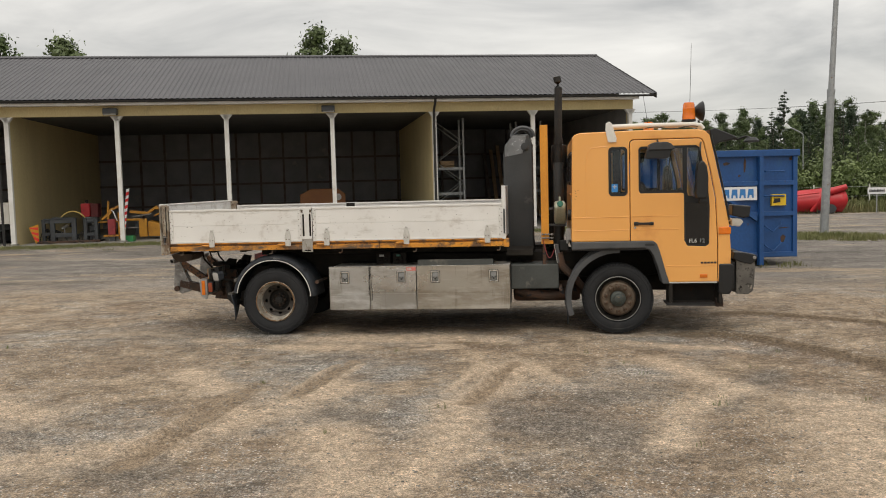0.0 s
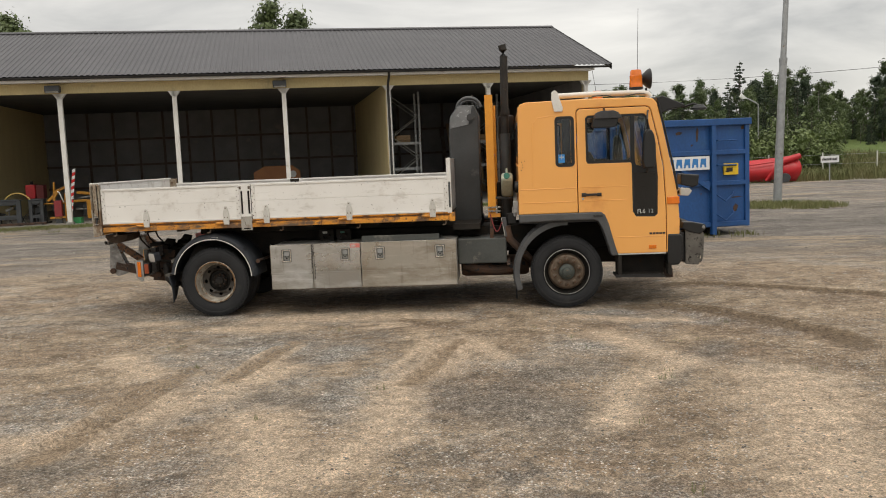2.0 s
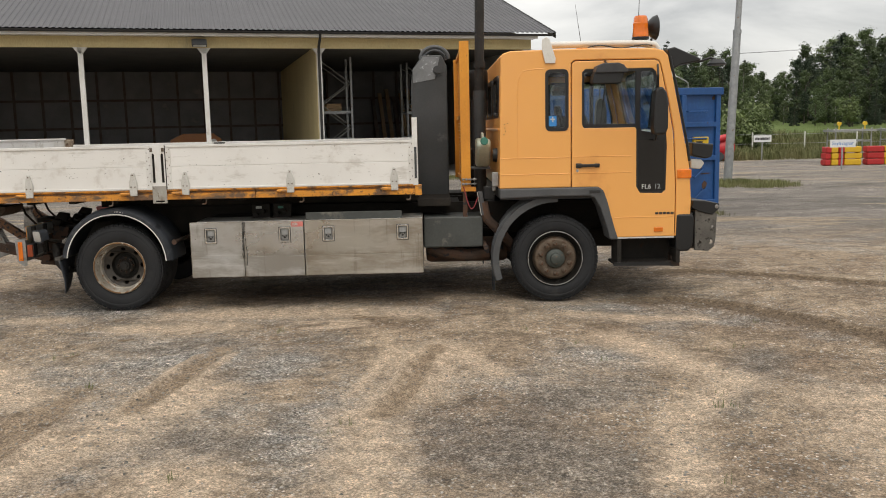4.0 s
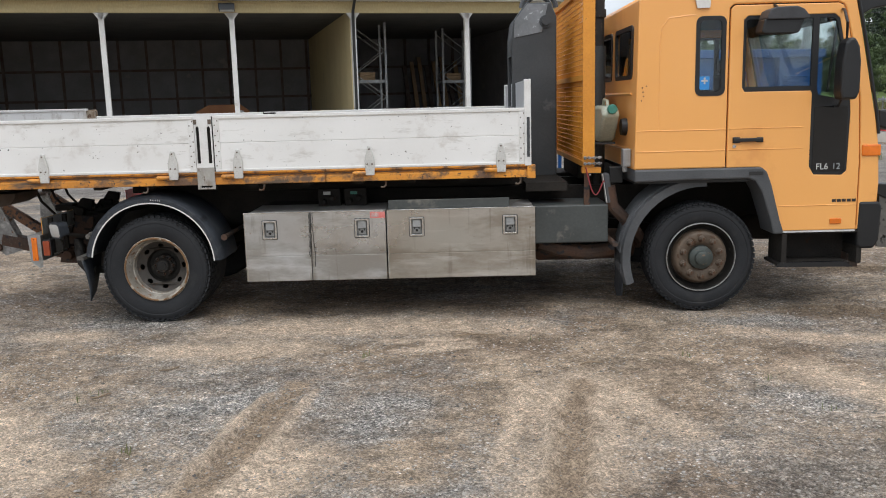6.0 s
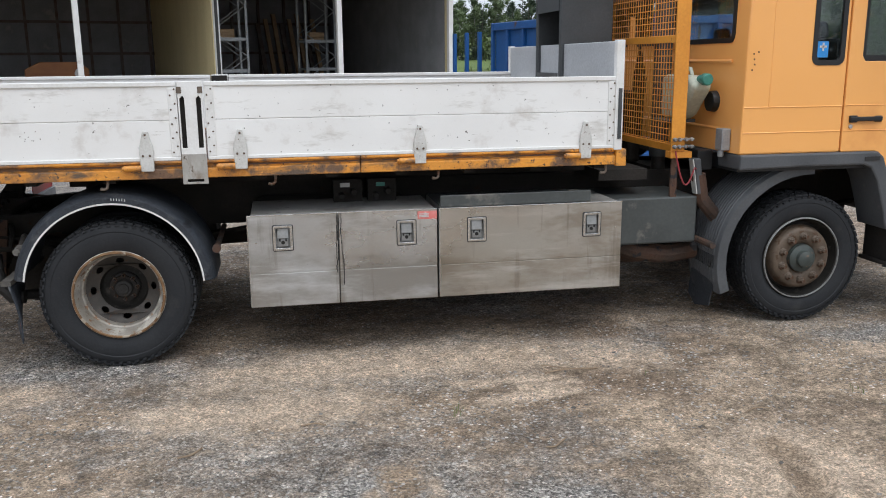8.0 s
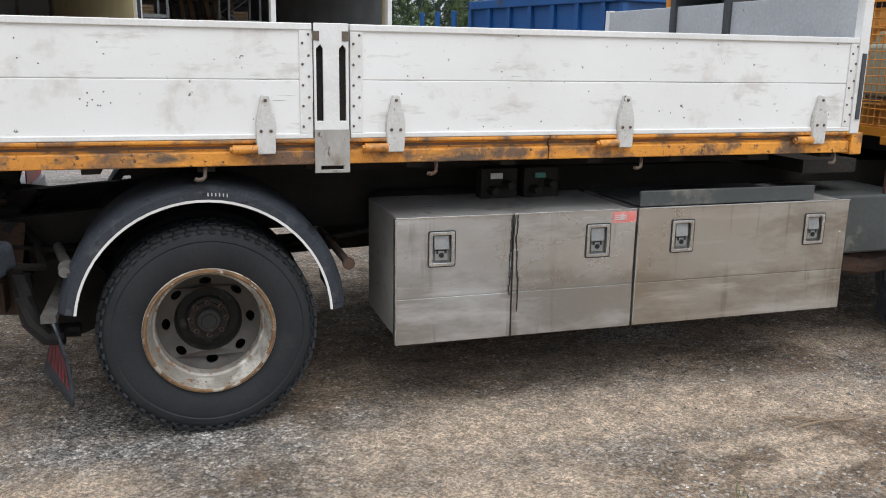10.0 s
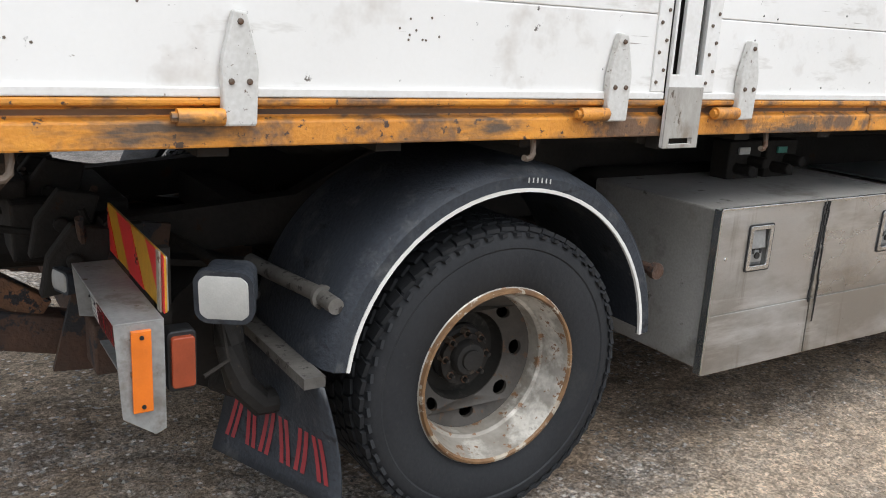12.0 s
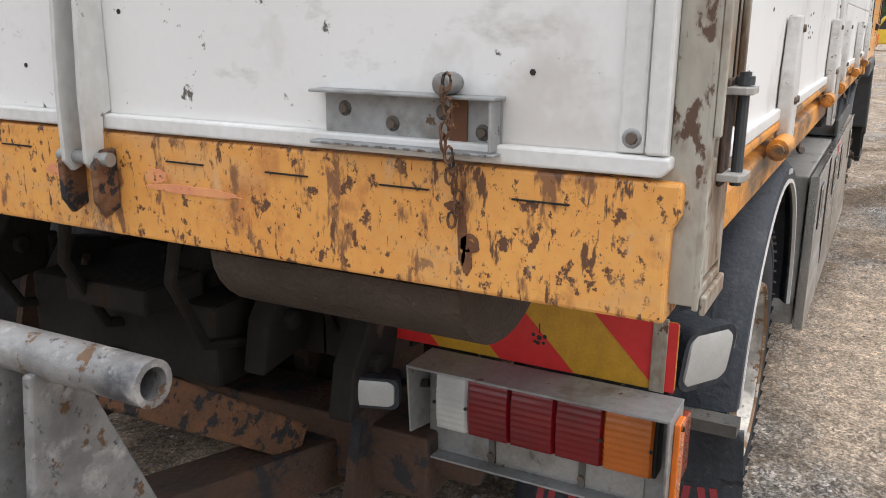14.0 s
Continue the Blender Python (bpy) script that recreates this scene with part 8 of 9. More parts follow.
for z in (1.22, 1.62):
    bm = B()
    prism(bm, [(0.193, z - 0.012), (0.186, z), (0.193, z + 0.012), (0.205, z)], 9.62, 11.6)
    part("wall_rib", bm, orange, cab, bevel=0.002)
bm = B()
low = PROF[10:]
va = [[bm.verts.new((x, y, z)) for x, z in low] for y in (CN + 0.004, CF - 0.004)]
for i in range(len(low) - 1):
    bm.faces.new((va[0][i], va[0][i + 1], va[1][i + 1], va[1][i]))
fr = part("front_panel", bm, orange, cab, smooth=True)
md = fr.modifiers.new("thickness", "SOLIDIFY")
md.thickness, md.offset = 0.025, -1
bm = B()
for a, b in ((PROF[8], PROF[10]),):
    d = Vector((a[0] - 0.012, 0, a[1]))
    e = Vector((b[0] - 0.012, 0, b[1]))
    for y0, y1 in ((CN + 0.03, CF - 0.03),):
        quad(bm, [(d.x, y0, d.z), (e.x, y0, e.z), (e.x, y1, e.z), (d.x, y1, d.z)])
ws = part("windscreen", bm, cab_glass, cab, "sloping glass windscreen")
md = ws.modifiers.new("thickness", "SOLIDIFY")
md.thickness = 0.006
ws.visible_shadow = False
for y in (CN + 0.002, CF - 0.002):
    bm = B()
    hose(bm, [(1.75, y, 2.23), (1.805, y, 2.0), (1.92, y, 1.46), (1.945, y, 1.30)], 0.012, 8)
    part("screen_gasket", bm, black_plastic, cab, "black windscreen gasket", smooth=True)
bm = B()
box(bm, 0.2, 1.93, CN + 0.03, CF - 0.03, 0.98, 1.06)
part("cab_floor", bm, black_plastic, cab)
bm = B()
prism(bm, [(1.60, 1.06), (1.92, 1.06), (1.90, 1.42), (1.74, 1.50), (1.58, 1.40)], CN + 0.05, CF - 0.05)
part("dashboard", bm, black_plastic, cab, bevel=0.02)
bm = B()
prism(bm, [(0.222, 2.20), (0.26, 2.27), (1.66, 2.27), (1.70, 2.20)], CN + 0.035, CF - 0.035)
part("headlining", bm, cloth, cab)
for y in (9.75, 10.95):
    bm = B()
    prism(bm, [(1.08, 1.06), (1.50, 1.06), (1.54, 1.30), (1.17, 1.28), (1.10, 1.60), (1.04, 1.74), (0.97, 1.76), (1.00, 1.25)], y, y + 0.48)
    prism(bm, [(0.96, 1.75), (1.03, 1.75), (1.01, 1.86), (0.95, 1.86)], y + 0.14, y + 0.34)
    part("seat", bm, cloth, cab, "dark cloth driver seat", bevel=0.03)
bm = B()
c = Vector((1.52, 11.2, 1.52))
hose(bm, [c + Matrix.Rotation(radians(-35), 3, "Y") @ Vector((0.21 * math.cos(a), 0.21 * math.sin(a), 0)) for a in [2 * math.pi * i / 24 for i in range(25)]], 0.014, 8)
rod(bm, c, (1.68, 11.2, 1.30), 0.03, 10)
rod(bm, c + Vector((0, -0.2, 0)), c + Vector((0, 0.2, 0)), 0.012, 8)
part("steering_wheel", bm, black_plastic, cab, smooth=True)

# grey inner trim on the far side
for x0, x1, z0, z1 in ((0.24, 0.61, 1.08, 2.20), (0.832, 0.945, 1.08, 2.20), (0.61, 0.832, 1.08, 1.59), (0.61, 0.832, 2.14, 2.20), (0.945, 1.60, 1.08, 1.60)):
    part("inner_trim", box(B(), x0, x1, CF - 0.062, CF - 0.045, z0, z1), cloth, cab, "grey inner trim", bevel=0.006)

# doors
for y, s in ((CN, 1), (CF, -1)):
    bm = B()
    opening = [(0.952, 1.645), (0.970, 1.615), (1.442, 1.612), (1.452, 1.59), (1.455, 1.08), (1.49, 1.022), (1.69, 1.015), (1.725, 1.045), (1.732, 1.45), (1.71, 1.72), (1.625, 2.10), (1.59, 2.132), (0.98, 2.132), (0.952, 2.105)]
    holed(bm, DOOR, [opening], lambda u, v, q=y: (u, q - s * 0.002, v), Vector((0, s * 0.035, 0)))
    dr = part("door", bm, orange, cab, "orange cab door with window", bevel=0.006)
    for z, x0, x1 in ((1.360, 0.862, 1.40), (1.211, 0.862, 1.40), (0.80, 1.25, 1.81)):
        bm = B()
        prism(bm, [(y - s * 0.006, z), (y + s * 0.002, z + 0.007), (y + s * 0.002, z - 0.007)], x0, x1, "yz")
        part("swage_line", bm, orange, dr)
    bm = B()
    inner = inset(opening, 0.02)
    pane = [(0.978, 1.645), (1.445, 1.640), (1.445, 2.11), (0.978, 2.11)]
    quarter = [(1.485, 1.62), (1.50, 1.58), (1.66, 1.55), (1.705, 1.60), (1.69, 1.73), (1.605, 2.09), (1.58, 2.108), (1.485, 2.108)]
    outl = [(0.948, 1.645), (0.968, 1.610), (1.438, 1.607), (1.448, 1.588), (1.451, 1.08), (1.488, 1.018), (1.69, 1.011), (1.729, 1.045), (1.736, 1.45), (1.714, 1.72), (1.629, 2.10), (1.592, 2.136), (0.98, 2.136), (0.948, 2.105)]
    holed(bm, outl, [[(0.972, 1.648), (1.44, 1.645), (1.44, 2.108), (0.985, 2.108), (0.972, 2.095)], quarter], lambda u, v, q=y: (u, q + s * 0.002, v), Vector((0, s * 0.02, 0)))
    fr_ = part("window_frame", bm, black_plastic, dr, "black window surround with lower insert")
    bm = B()
    prism(bm, pane, y + s * 0.012, y + s * 0.016)
    prism(bm, quarter, y + s * 0.012, y + s * 0.016)
    pn = part("door_pane", bm, cab_glass, dr, "clear door window pane")
    pn.visible_shadow = False
    bm = B()
    rod(bm, (1.57, y + s * 0.03, 1.60), (1.62, y + s * 0.03, 2.08), 0.010, 8)
    part("guide_rail", bm, black_plastic, dr)
    bm = B()
    box(bm, 1.475, 1.715, *sorted((y - s * 0.001, y + s * 0.001)), 1.04, 1.50)
    part("insert", bm, surface("gloss_black", (0.012, 0.013, 0.014), None, 4, 0.12), dr, "glossy black insert")
    bm = B()
    box(bm, 0.896, 1.112, *sorted((y - s * 0.022, y - s * 0.008)), 1.266, 1.292)
    box(bm, 0.894, 0.946, *sorted((y - s * 0.016, y)), 1.258, 1.300)
    box(bm, 1.066, 1.114, *sorted((y - s * 0.016, y)), 1.260, 1.296)
    part("handle", bm, black_plastic, dr, "black door handle", bevel=0.005)
    bm = B()
    rod(bm, (0.908, y, 1.235), (0.908, y - s * 0.008, 1.235), 0.013, 10)
    part("key_lock", bm, bright_steel, dr)
    bm = B()
    box(bm, 1.622, 1.705, *sorted((y - s * 0.012, y)), 0.664, 0.702)
    part("marker_lamp", bm, orange_lens, dr, "small orange side marker", bevel=0.003)
    bm = B()
    for k in range(5):
        box(bm, 1.632 + k * 0.036, 1.660 + k * 0.036, *sorted((y - s * 0.006, y)), 0.822, 0.842)
    part("badge", bm, print_black, dr, "dark badge")
    bm = B()
    box(bm, 1.27, 1.81, *sorted((y - s * 0.004, y + s * 0.02)), 0.606, 0.618)
    part("sill_trim", bm, pale, dr)
lettered("FL6", 0.062, pose(1.546, CN - 0.004, 1.057, 90, 0, 0), pale, cab, "pale model lettering")
lettered("12", 0.062, pose(1.648, CN - 0.004, 1.057, 90, 0, 0), galvanised, cab, "dull grey model number")

# mirrors
for y, s in ((CN, -1), (CF, 1)):
    bm = B()
    hose(bm, [(1.64, y, 2.16), (1.62, y + s * 0.07, 2.15), (1.60, y + s * 0.17, 2.06), (1.60, y + s * 0.18, 1.6), (1.60, y + s * 0.10, 1.50), (1.62, y, 1.50)], 0.010, 8)
    arm = part("mirror_arm", bm, black_plastic, cab, smooth=True)
    bm = B()
    prism(bm, [(1.552, 1.545), (1.655, 1.545), (1.676, 1.60), (1.676, 1.80), (1.660, 1.90), (1.628, 1.955), (1.592, 1.955), (1.562, 1.92), (1.546, 1.80), (1.542, 1.60)], *sorted((y + s * 0.12, y + s * 0.25)))
    part("mirror", bm, black_plastic, arm, "tall black wing mirror", bevel=0.03)
    bm = B()
    prism(bm, [(1.035, 2.10), (1.055, 2.15), (1.10, 2.168), (1.24, 2.170), (1.285, 2.150), (1.325, 2.105), (1.315, 2.086), (1.04, 2.086)], *sorted((y + s * 0.04, y + s * 0.22)))
    kerb = part("kerb_mirror", bm, cap_mat, arm, "grey plastic kerb mirror shell", bevel=0.008)
    bm = B()
    prism(bm, [(1.005, 2.01), (1.025, 1.994), (1.25, 1.994), (1.268, 2.01), (1.295, 2.09), (1.025, 2.09)], *sorted((y + s * 0.06, y + s * 0.20)))
    part("mirror_glass", bm, black_plastic, kerb, "dark mirror underside", bevel=0.008)
    bm = B()
    rod(bm, (1.16, y, 2.20), (1.16, y + s * 0.12, 2.15), 0.010, 8)
    part("mirror_stay", bm, black_plastic, arm)
    # front corner: indicator, bumper and steps
    bm = B()
    box(bm, 1.830, 1.964, *sorted((y + s * 0.012, y - s * 0.06)), 1.145, 1.225)
    part("indicator", bm, orange_lens, cab, "orange corner indicator", bevel=0.008)
    bm = B()
    prism(bm, [(1.795, 0.62), (1.795, 0.50), (1.82, 0.475), (1.92, 0.475), (1.955, 0.54), (1.965, 0.79), (1.935, 0.82), (1.80, 0.82)], *sorted((y + s * 0.01, y - s * 0.35)))
    part("bumper_end", bm, black_plastic, truck, "black plastic bumper corner", bevel=0.025)
    bm = B()
    box(bm, 1.27, 1.84, *sorted((y - s * 0.22, y - s * 0.26)), 0.36, 0.62)
    box(bm, 1.27, 1.84, *sorted((y, y - s * 0.26)), 0.595, 0.612)
    box(bm, 1.26, 1.30, *sorted((y, y - s * 0.26)), 0.37, 0.60)
    box(bm, 1.80, 1.84, *sorted((y, y - s * 0.26)), 0.37, 0.60)
    box(bm, 1.23, 1.76, *sorted((y, y - s * 0.26)), 0.362, 0.385)
    part("step_well", bm, chassis_mat, truck, "black cab step", bevel=0.006)
    bm = B()
    prism(bm, [(1.23, 0.355), (1.78, 0.345), (1.72, 0.385), (1.24, 0.385)], *sorted((y + s * 0.005, y - s * 0.03)))
    part("step_edge", bm, black_plastic, truck)
    # wheel arch trim and the splash guard behind the front wheel
    bm = B()
    outer = [(0.19, 1.085), (1.09, 1.085), (1.13, 1.05), (1.165, 0.96), (1.235, 0.70), (1.262, 0.62), (1.262, 0.60), (1.19, 0.60), (1.165, 0.70), (1.10, 0.90), (1.05, 0.985), (1.0, 1.005), (0.60, 1.005), (0.19, 0.995)]
    prism(bm, outer, *sorted((y + s * 0.022, y - s * 0.25)))
    part("wheel_arch", bm, grey_plastic, truck, "faded black wheel arch trim", bevel=0.012)
    bm = B()
    n = 14
    rows_ = []
    for i in range(n + 1):
        a = radians(88 + 112 * i / n)
        rows_.append([bm.verts.new((0.705 + r * math.cos(a) * (1.05 if d < 0.3 else 1.0), y - s * d * 1.0 - s * 0.05, 0.43 + r * math.sin(a) * 1.04)) for r, d in ((0.50, 0.0), (0.555, 0.0), (0.565, 0.02), (0.565, 0.42), (0.55, 0.42), (0.55, 0.03), (0.50, 0.015))])
    for p, q in zip(rows_, rows_[1:]):
        for k in range(7):
            bm.faces.new((p[k], p[(k + 1) % 7], q[(k + 1) % 7], q[k]))
    bm.faces.new(rows_[0])
    bm.faces.new(list(reversed(rows_[-1])))
    bmesh.ops.recalc_face_normals(bm, faces=bm.faces)
    sg = part("splash_guard", bm, grey_plastic, truck, "ribbed grey splash guard", smooth=True)
    bm = B()
    for i in range(12):
        dd = 0.085 + i * 0.031
        rb2 = B()
        k = 1.05 - 0.05 * max(0.0, min(1.0, (dd - 0.07) / 0.40))
        hose(rb2, [(0.705 + 0.566 * k * math.cos(radians(a)), y - s * dd, 0.43 + 0.566 * math.sin(radians(a)) * 1.04) for a in range(96, 200, 8)], 0.0075, 6)
        part("rib", rb2, grey_plastic, sg, smooth=True)
    prism(bm, [(y - s * 0.10, 0.32), (y - s * 0.40, 0.32), (y - s * 0.43, 0.15), (y - s * 0.33, 0.09), (y - s * 0.16, 0.13)], 0.135, 0.147, "yz")
    part("flap", bm, mud_plastic, sg, "torn rubber flap", bevel=0.003)
    bm = B()
    rod(bm, (0.06, y, 0.55), (0.06, y - s * 0.5, 0.55), 0.02, 10)
    part("bracket", bm, rust_mat, sg, smooth=True)
    bm = B()
    box(bm, 1.0, 1.10, *sorted((y + s * 0.026, y + s * 0.02)), 1.03, 1.055)
    part("vent", bm, print_black, truck)

# front plough mount and lamps
bm = B()
box(bm, 1.96, 2.03, N + 0.2, F - 0.2, 0.48, 0.82)
part("bumper", bm, black_plastic, truck, "black front bumper", bevel=0.02)
for y in (9.62, 11.50):
    for d in (0.0, 0.13):
        bm = B()
        ring = lambda u, v, r: [(u + r * math.cos(k * math.pi / 5), v + r * math.sin(k * math.pi / 5)) for k in range(10)]
        holed(bm, [(2.02, 0.46), (2.15, 0.45), (2.20, 0.49), (2.215, 0.56), (2.225, 0.80), (2.17, 0.83), (2.02, 0.84)], [ring(2.17, 0.535, 0.024), ring(2.185, 0.68, 0.014), ring(2.15, 0.745, 0.010), ring(2.07, 0.53, 0.014)], lambda u, v, q=y + d: (u, q, v), Vector((0, 0.02, 0)))
        part("plough_bracket", bm, grimy_steel, truck, "worn grey steel plough bracket with holes", bevel=0.003)
    bm = B()
    prism(bm, [(1.98, 0.86), (2.0, 0.93), (2.10, 0.925), (2.24, 0.895), (2.245, 0.85), (2.18, 0.79), (2.06, 0.82)], y - 0.01, y + 0.16)
    bk2 = part("bracket_head", bm, black_plastic, truck, "black steel bracket head", bevel=0.008)
    bm = B()
    rod(bm, (2.215, y - 0.018, 0.868), (2.215, y - 0.009, 0.868), 0.018, 12)
    part("pin", bm, worn_steel, bk2, smooth=True)
bm = B()
box(bm, 2.05, 2.13, 9.72, 11.57, 0.52, 0.62)
box(bm, 2.05, 2.11, 9.72, 11.57, 0.82, 0.92)
part("plough_mount", bm, hub_dark, truck, "black steel plough mounting frame", bevel=0.006)
bm = B()
hose(bm, [(1.84, 9.62, 0.46), (1.86, 9.6, 0.36), (1.80, 9.6, 0.33)], 0.02, 8)
box(bm, 1.79, 1.87, 9.58, 9.68, 0.32, 0.42)
part("tow_eye", bm, rust_mat, truck)
for y in (9.60, 11.30):
    bm = B()
    prism(bm, [(1.97, 1.345), (2.10, 1.312), (2.16, 1.328), (2.175, 1.445), (1.975, 1.465)], y, y + 0.22)
    lp = part("plough_lamp", bm, black_plastic, truck, "black auxiliary headlamp", bevel=0.012)
    bm = B()
    prism(bm, [(1.97, 1.225), (2.06, 1.215), (2.10, 1.27), (2.07, 1.305), (1.97, 1.31)], y + 0.02, y + 0.20)
    part("lower_lamp", bm, clear_lens, lp, bevel=0.01)
    bm = B()
    rod(bm, (1.93, y + 0.1, 1.22), (2.0, y + 0.1, 1.30), 0.012, 8)
    part("lamp_stay", bm, chassis_mat, lp)
bm = B()
hose(bm, [(2.0, 9.60, 2.20), (2.05, 9.58, 2.185), (2.09, 9.56, 2.20), (2.14, 9.55, 2.215), (2.19, 9.54, 2.20)], 0.011, 10)
fm = part("front_mirror_arm", bm, black_plastic, cab, smooth=True)
bm = B()
lathe(bm, [(0.0, 0.05), (0.05, 0.045), (0.085, 0.01), (0.085, -0.005), (0.0, -0.012)], (2.20, 9.54, 2.155), "z", 18)
part("front_mirror", bm, black_plastic, fm, "round black front mirror", smooth=True)
bm = B()
prism(bm, [(1.735, 2.30), (1.80, 2.315), (2.03, 2.215), (2.045, 2.19), (1.86, 2.16), (1.775, 2.11)], CN + 0.03, CF - 0.03)
part("sun_visor", bm, black_plastic, cab, "dark outside sun visor", bevel=0.01)

# paler patch on the door where old lettering was taken off
random.seed(31)
poly = [(0.95 + 0.05 * k + random.uniform(-0.01, 0.01), 1.475 + random.uniform(-0.02, 0.012)) for k in range(10)] + [(1.40 - 0.05 * k + random.uniform(-0.01, 0.01), 1.405 + random.uniform(-0.012, 0.02)) for k in range(10)]
bm = B()
prism(bm, poly, CN - 0.0012, CN + 0.001)
part("faded_patch", bm, orange_faded, cab, "paler faded patch")

# roof bar, beacon, aerials
for y in (9.72, 9.86, 11.45):
    bm = B()
    hose(bm, [(0.64, y, 2.375), (1.0, y, 2.38), (1.60, y, 2.375), (1.68, y, 2.36), (1.71, y, 2.32)], 0.026, 12)
    part("roof_bar", bm, white_plain, cab, "white tubular roof light bar", smooth=True)
for y in (9.448, 11.74):
    bm = B()
    prism(bm, [(0.615, 2.19), (0.705, 2.19), (0.71, 2.23), (0.655, 2.40), (0.625, 2.42), (0.59, 2.40), (0.585, 2.32)], y, y + 0.012)
    part("bar_bracket", bm, white_plain, cab, "white roof bar bracket", bevel=0.003)
bm = B()
hose(bm, arc_points(lambda t: (1.05 + 0.6 * t, 9.70, 2.345 + 0.012 * math.sin(9 * t)), 20), 0.006, 6)
part("wiring", bm, black_plastic, cab, smooth=True)
bm = B()
lathe(bm, [(0.0, 0.215), (0.055, 0.21), (0.064, 0.19), (0.066, 0.15), (0.070, 0.145), (0.070, 0.13), (0.068, 0.12), (0.075, 0.04), (0.075, 0.02), (0.0, 0.02)], (1.562, 9.80, 2.415), "z", 24)
part("beacon", bm, orange_lens, cab, "orange rotating beacon", smooth=True)
bm = B()
lathe(bm, [(0.08, 0.02), (0.08, 0.0), (0.05, -0.01), (0.05, -0.04), (0.0, -0.04)], (1.562, 9.80, 2.415), "z", 24)
part("beacon_base", bm, black_plastic, cab, smooth=True)
bm = B()
lathe(bm, [(0.0, 0.20), (0.055, 0.195), (0.066, 0.15), (0.075, 0.04), (0.0, 0.02)], (1.30, 11.45, 2.33), "z", 20)
part("beacon", bm, orange_lens, cab, smooth=True)
bm = B()
lathe(bm, [(0.0, -0.06), (0.05, -0.055), (0.10, 0.0), (0.115, 0.035), (0.10, 0.045), (0.0, 0.045)], (1.70, 9.90, 2.53), "x", 20)
rod(bm, (1.69, 9.9, 2.43), (1.69, 9.9, 2.31), 0.012, 8)
part("roof_lamp", bm, black_plastic, cab, "round black work lamp", smooth=True)
bm = B()
rod(bm, (1.63, 10.2, 2.31), (1.66, 10.2, 3.35), 0.004, 6, 0.002)
part("aerial", bm, black_plastic, cab, "thin whip aerial")
bm = B()
rod(bm, (1.30, 11.3, 2.31), (1.20, 11.3, 2.95), 0.004, 6, 0.002)
part("aerial", bm, black_plastic, cab, "thin whip aerial")

# filler on the cab's rear wall
bm = B()
lathe(bm, [(0.0, -0.03), (0.06, -0.03), (0.065, 0.0), (0.065, 0.02)], (0.186, 9.80, 1.38), "x", 18)
part("air_duct", bm, black_plastic, cab, smooth=True)
bm = B()
box(bm, 0.13, 0.188, 9.57, 9.65, 1.10, 1.23)
rod(bm, (0.15, 9.61, 1.06), (0.15, 9.61, 1.10), 0.02, 8)
part("sensor_box", bm, galvanised, cab, "grey junction box", bevel=0.006)
bm = B()
box(bm, 0.06, 0.16, 9.72, 9.80, 0.97, 1.09)
part("relay_box", bm, black_plastic, truck, bevel=0.006)

# the cab is a little shorter than its outlines above
cab.matrix_basis = Matrix.Translation((0.19, 0, 0)) @ Matrix.Diagonal((0.981, 1, 1, 1)) @ Matrix.Translation((-0.19, 0, 0))

# ---- rear end of the truck ----
bm = B()
box(bm, -4.2590, -4.1630, 9.541, 10.002, 0.7020, 0.7065)
tb = part("lamp_housing", bm, worn_galv, truck, "stainless rear lamp housing", bevel=0.001)
bm = B()
prism(bm, [(-4.2590, 0.7018), (-4.1630, 0.7018), (-4.1630, 0.470), (-4.1850, 0.460), (-4.2480, 0.505)], 9.5412, 9.5452)
part("side_plate", bm, worn_galv, tb, bevel=0.0008)
bm = B()
prism(bm, [(-4.2590, 0.7018), (-4.1700, 0.7018), (-4.1700, 0.560), (-4.2480, 0.575)], 9.9978, 10.0018)
part("side_plate", bm, worn_galv, tb, bevel=0.0008)
bm = B()
box(bm, -4.1780, -4.1730, 9.546, 9.997, 0.512, 0.7018)
part("back_plate", bm, worn_galv, tb)
bm = B()
box(bm, -4.2080, -4.1782, 9.560, 9.985, 0.508, 0.512)
part("lower_flange", bm, worn_galv, tb, bevel=0.001)
for y0, y1 in ((9.70, 9.86), (9.59, 9.695)):
    bm = B()
    box(bm, -4.1830, -4.1782, y0, y1, 0.518, 0.574)
    part("cover_plate", bm, dusty_steel, tb, "dull grey cover plate", bevel=0.002)
for y0 in (9.866, 9.697):
    bm = B()
    box(bm, -4.1880, -4.1782, y0 - 0.006, y0 + 0.006, 0.515, 0.580)
    part("strap", bm, grimy_steel, tb, bevel=0.001)
    bm = B()
    rod(bm, (-4.1880, y0, 0.535), (-4.1960, y0, 0.535), 0.006, 6)
    part("bolt", bm, hub_mat, tb)
bm = B()
box(bm, -4.2120, -4.1785, 9.566, 9.968, 0.578, 0.692)
lc = part("tail_lamp", bm, black_plastic, tb, "rear lamp cluster, red, amber and clear", bevel=0.004)
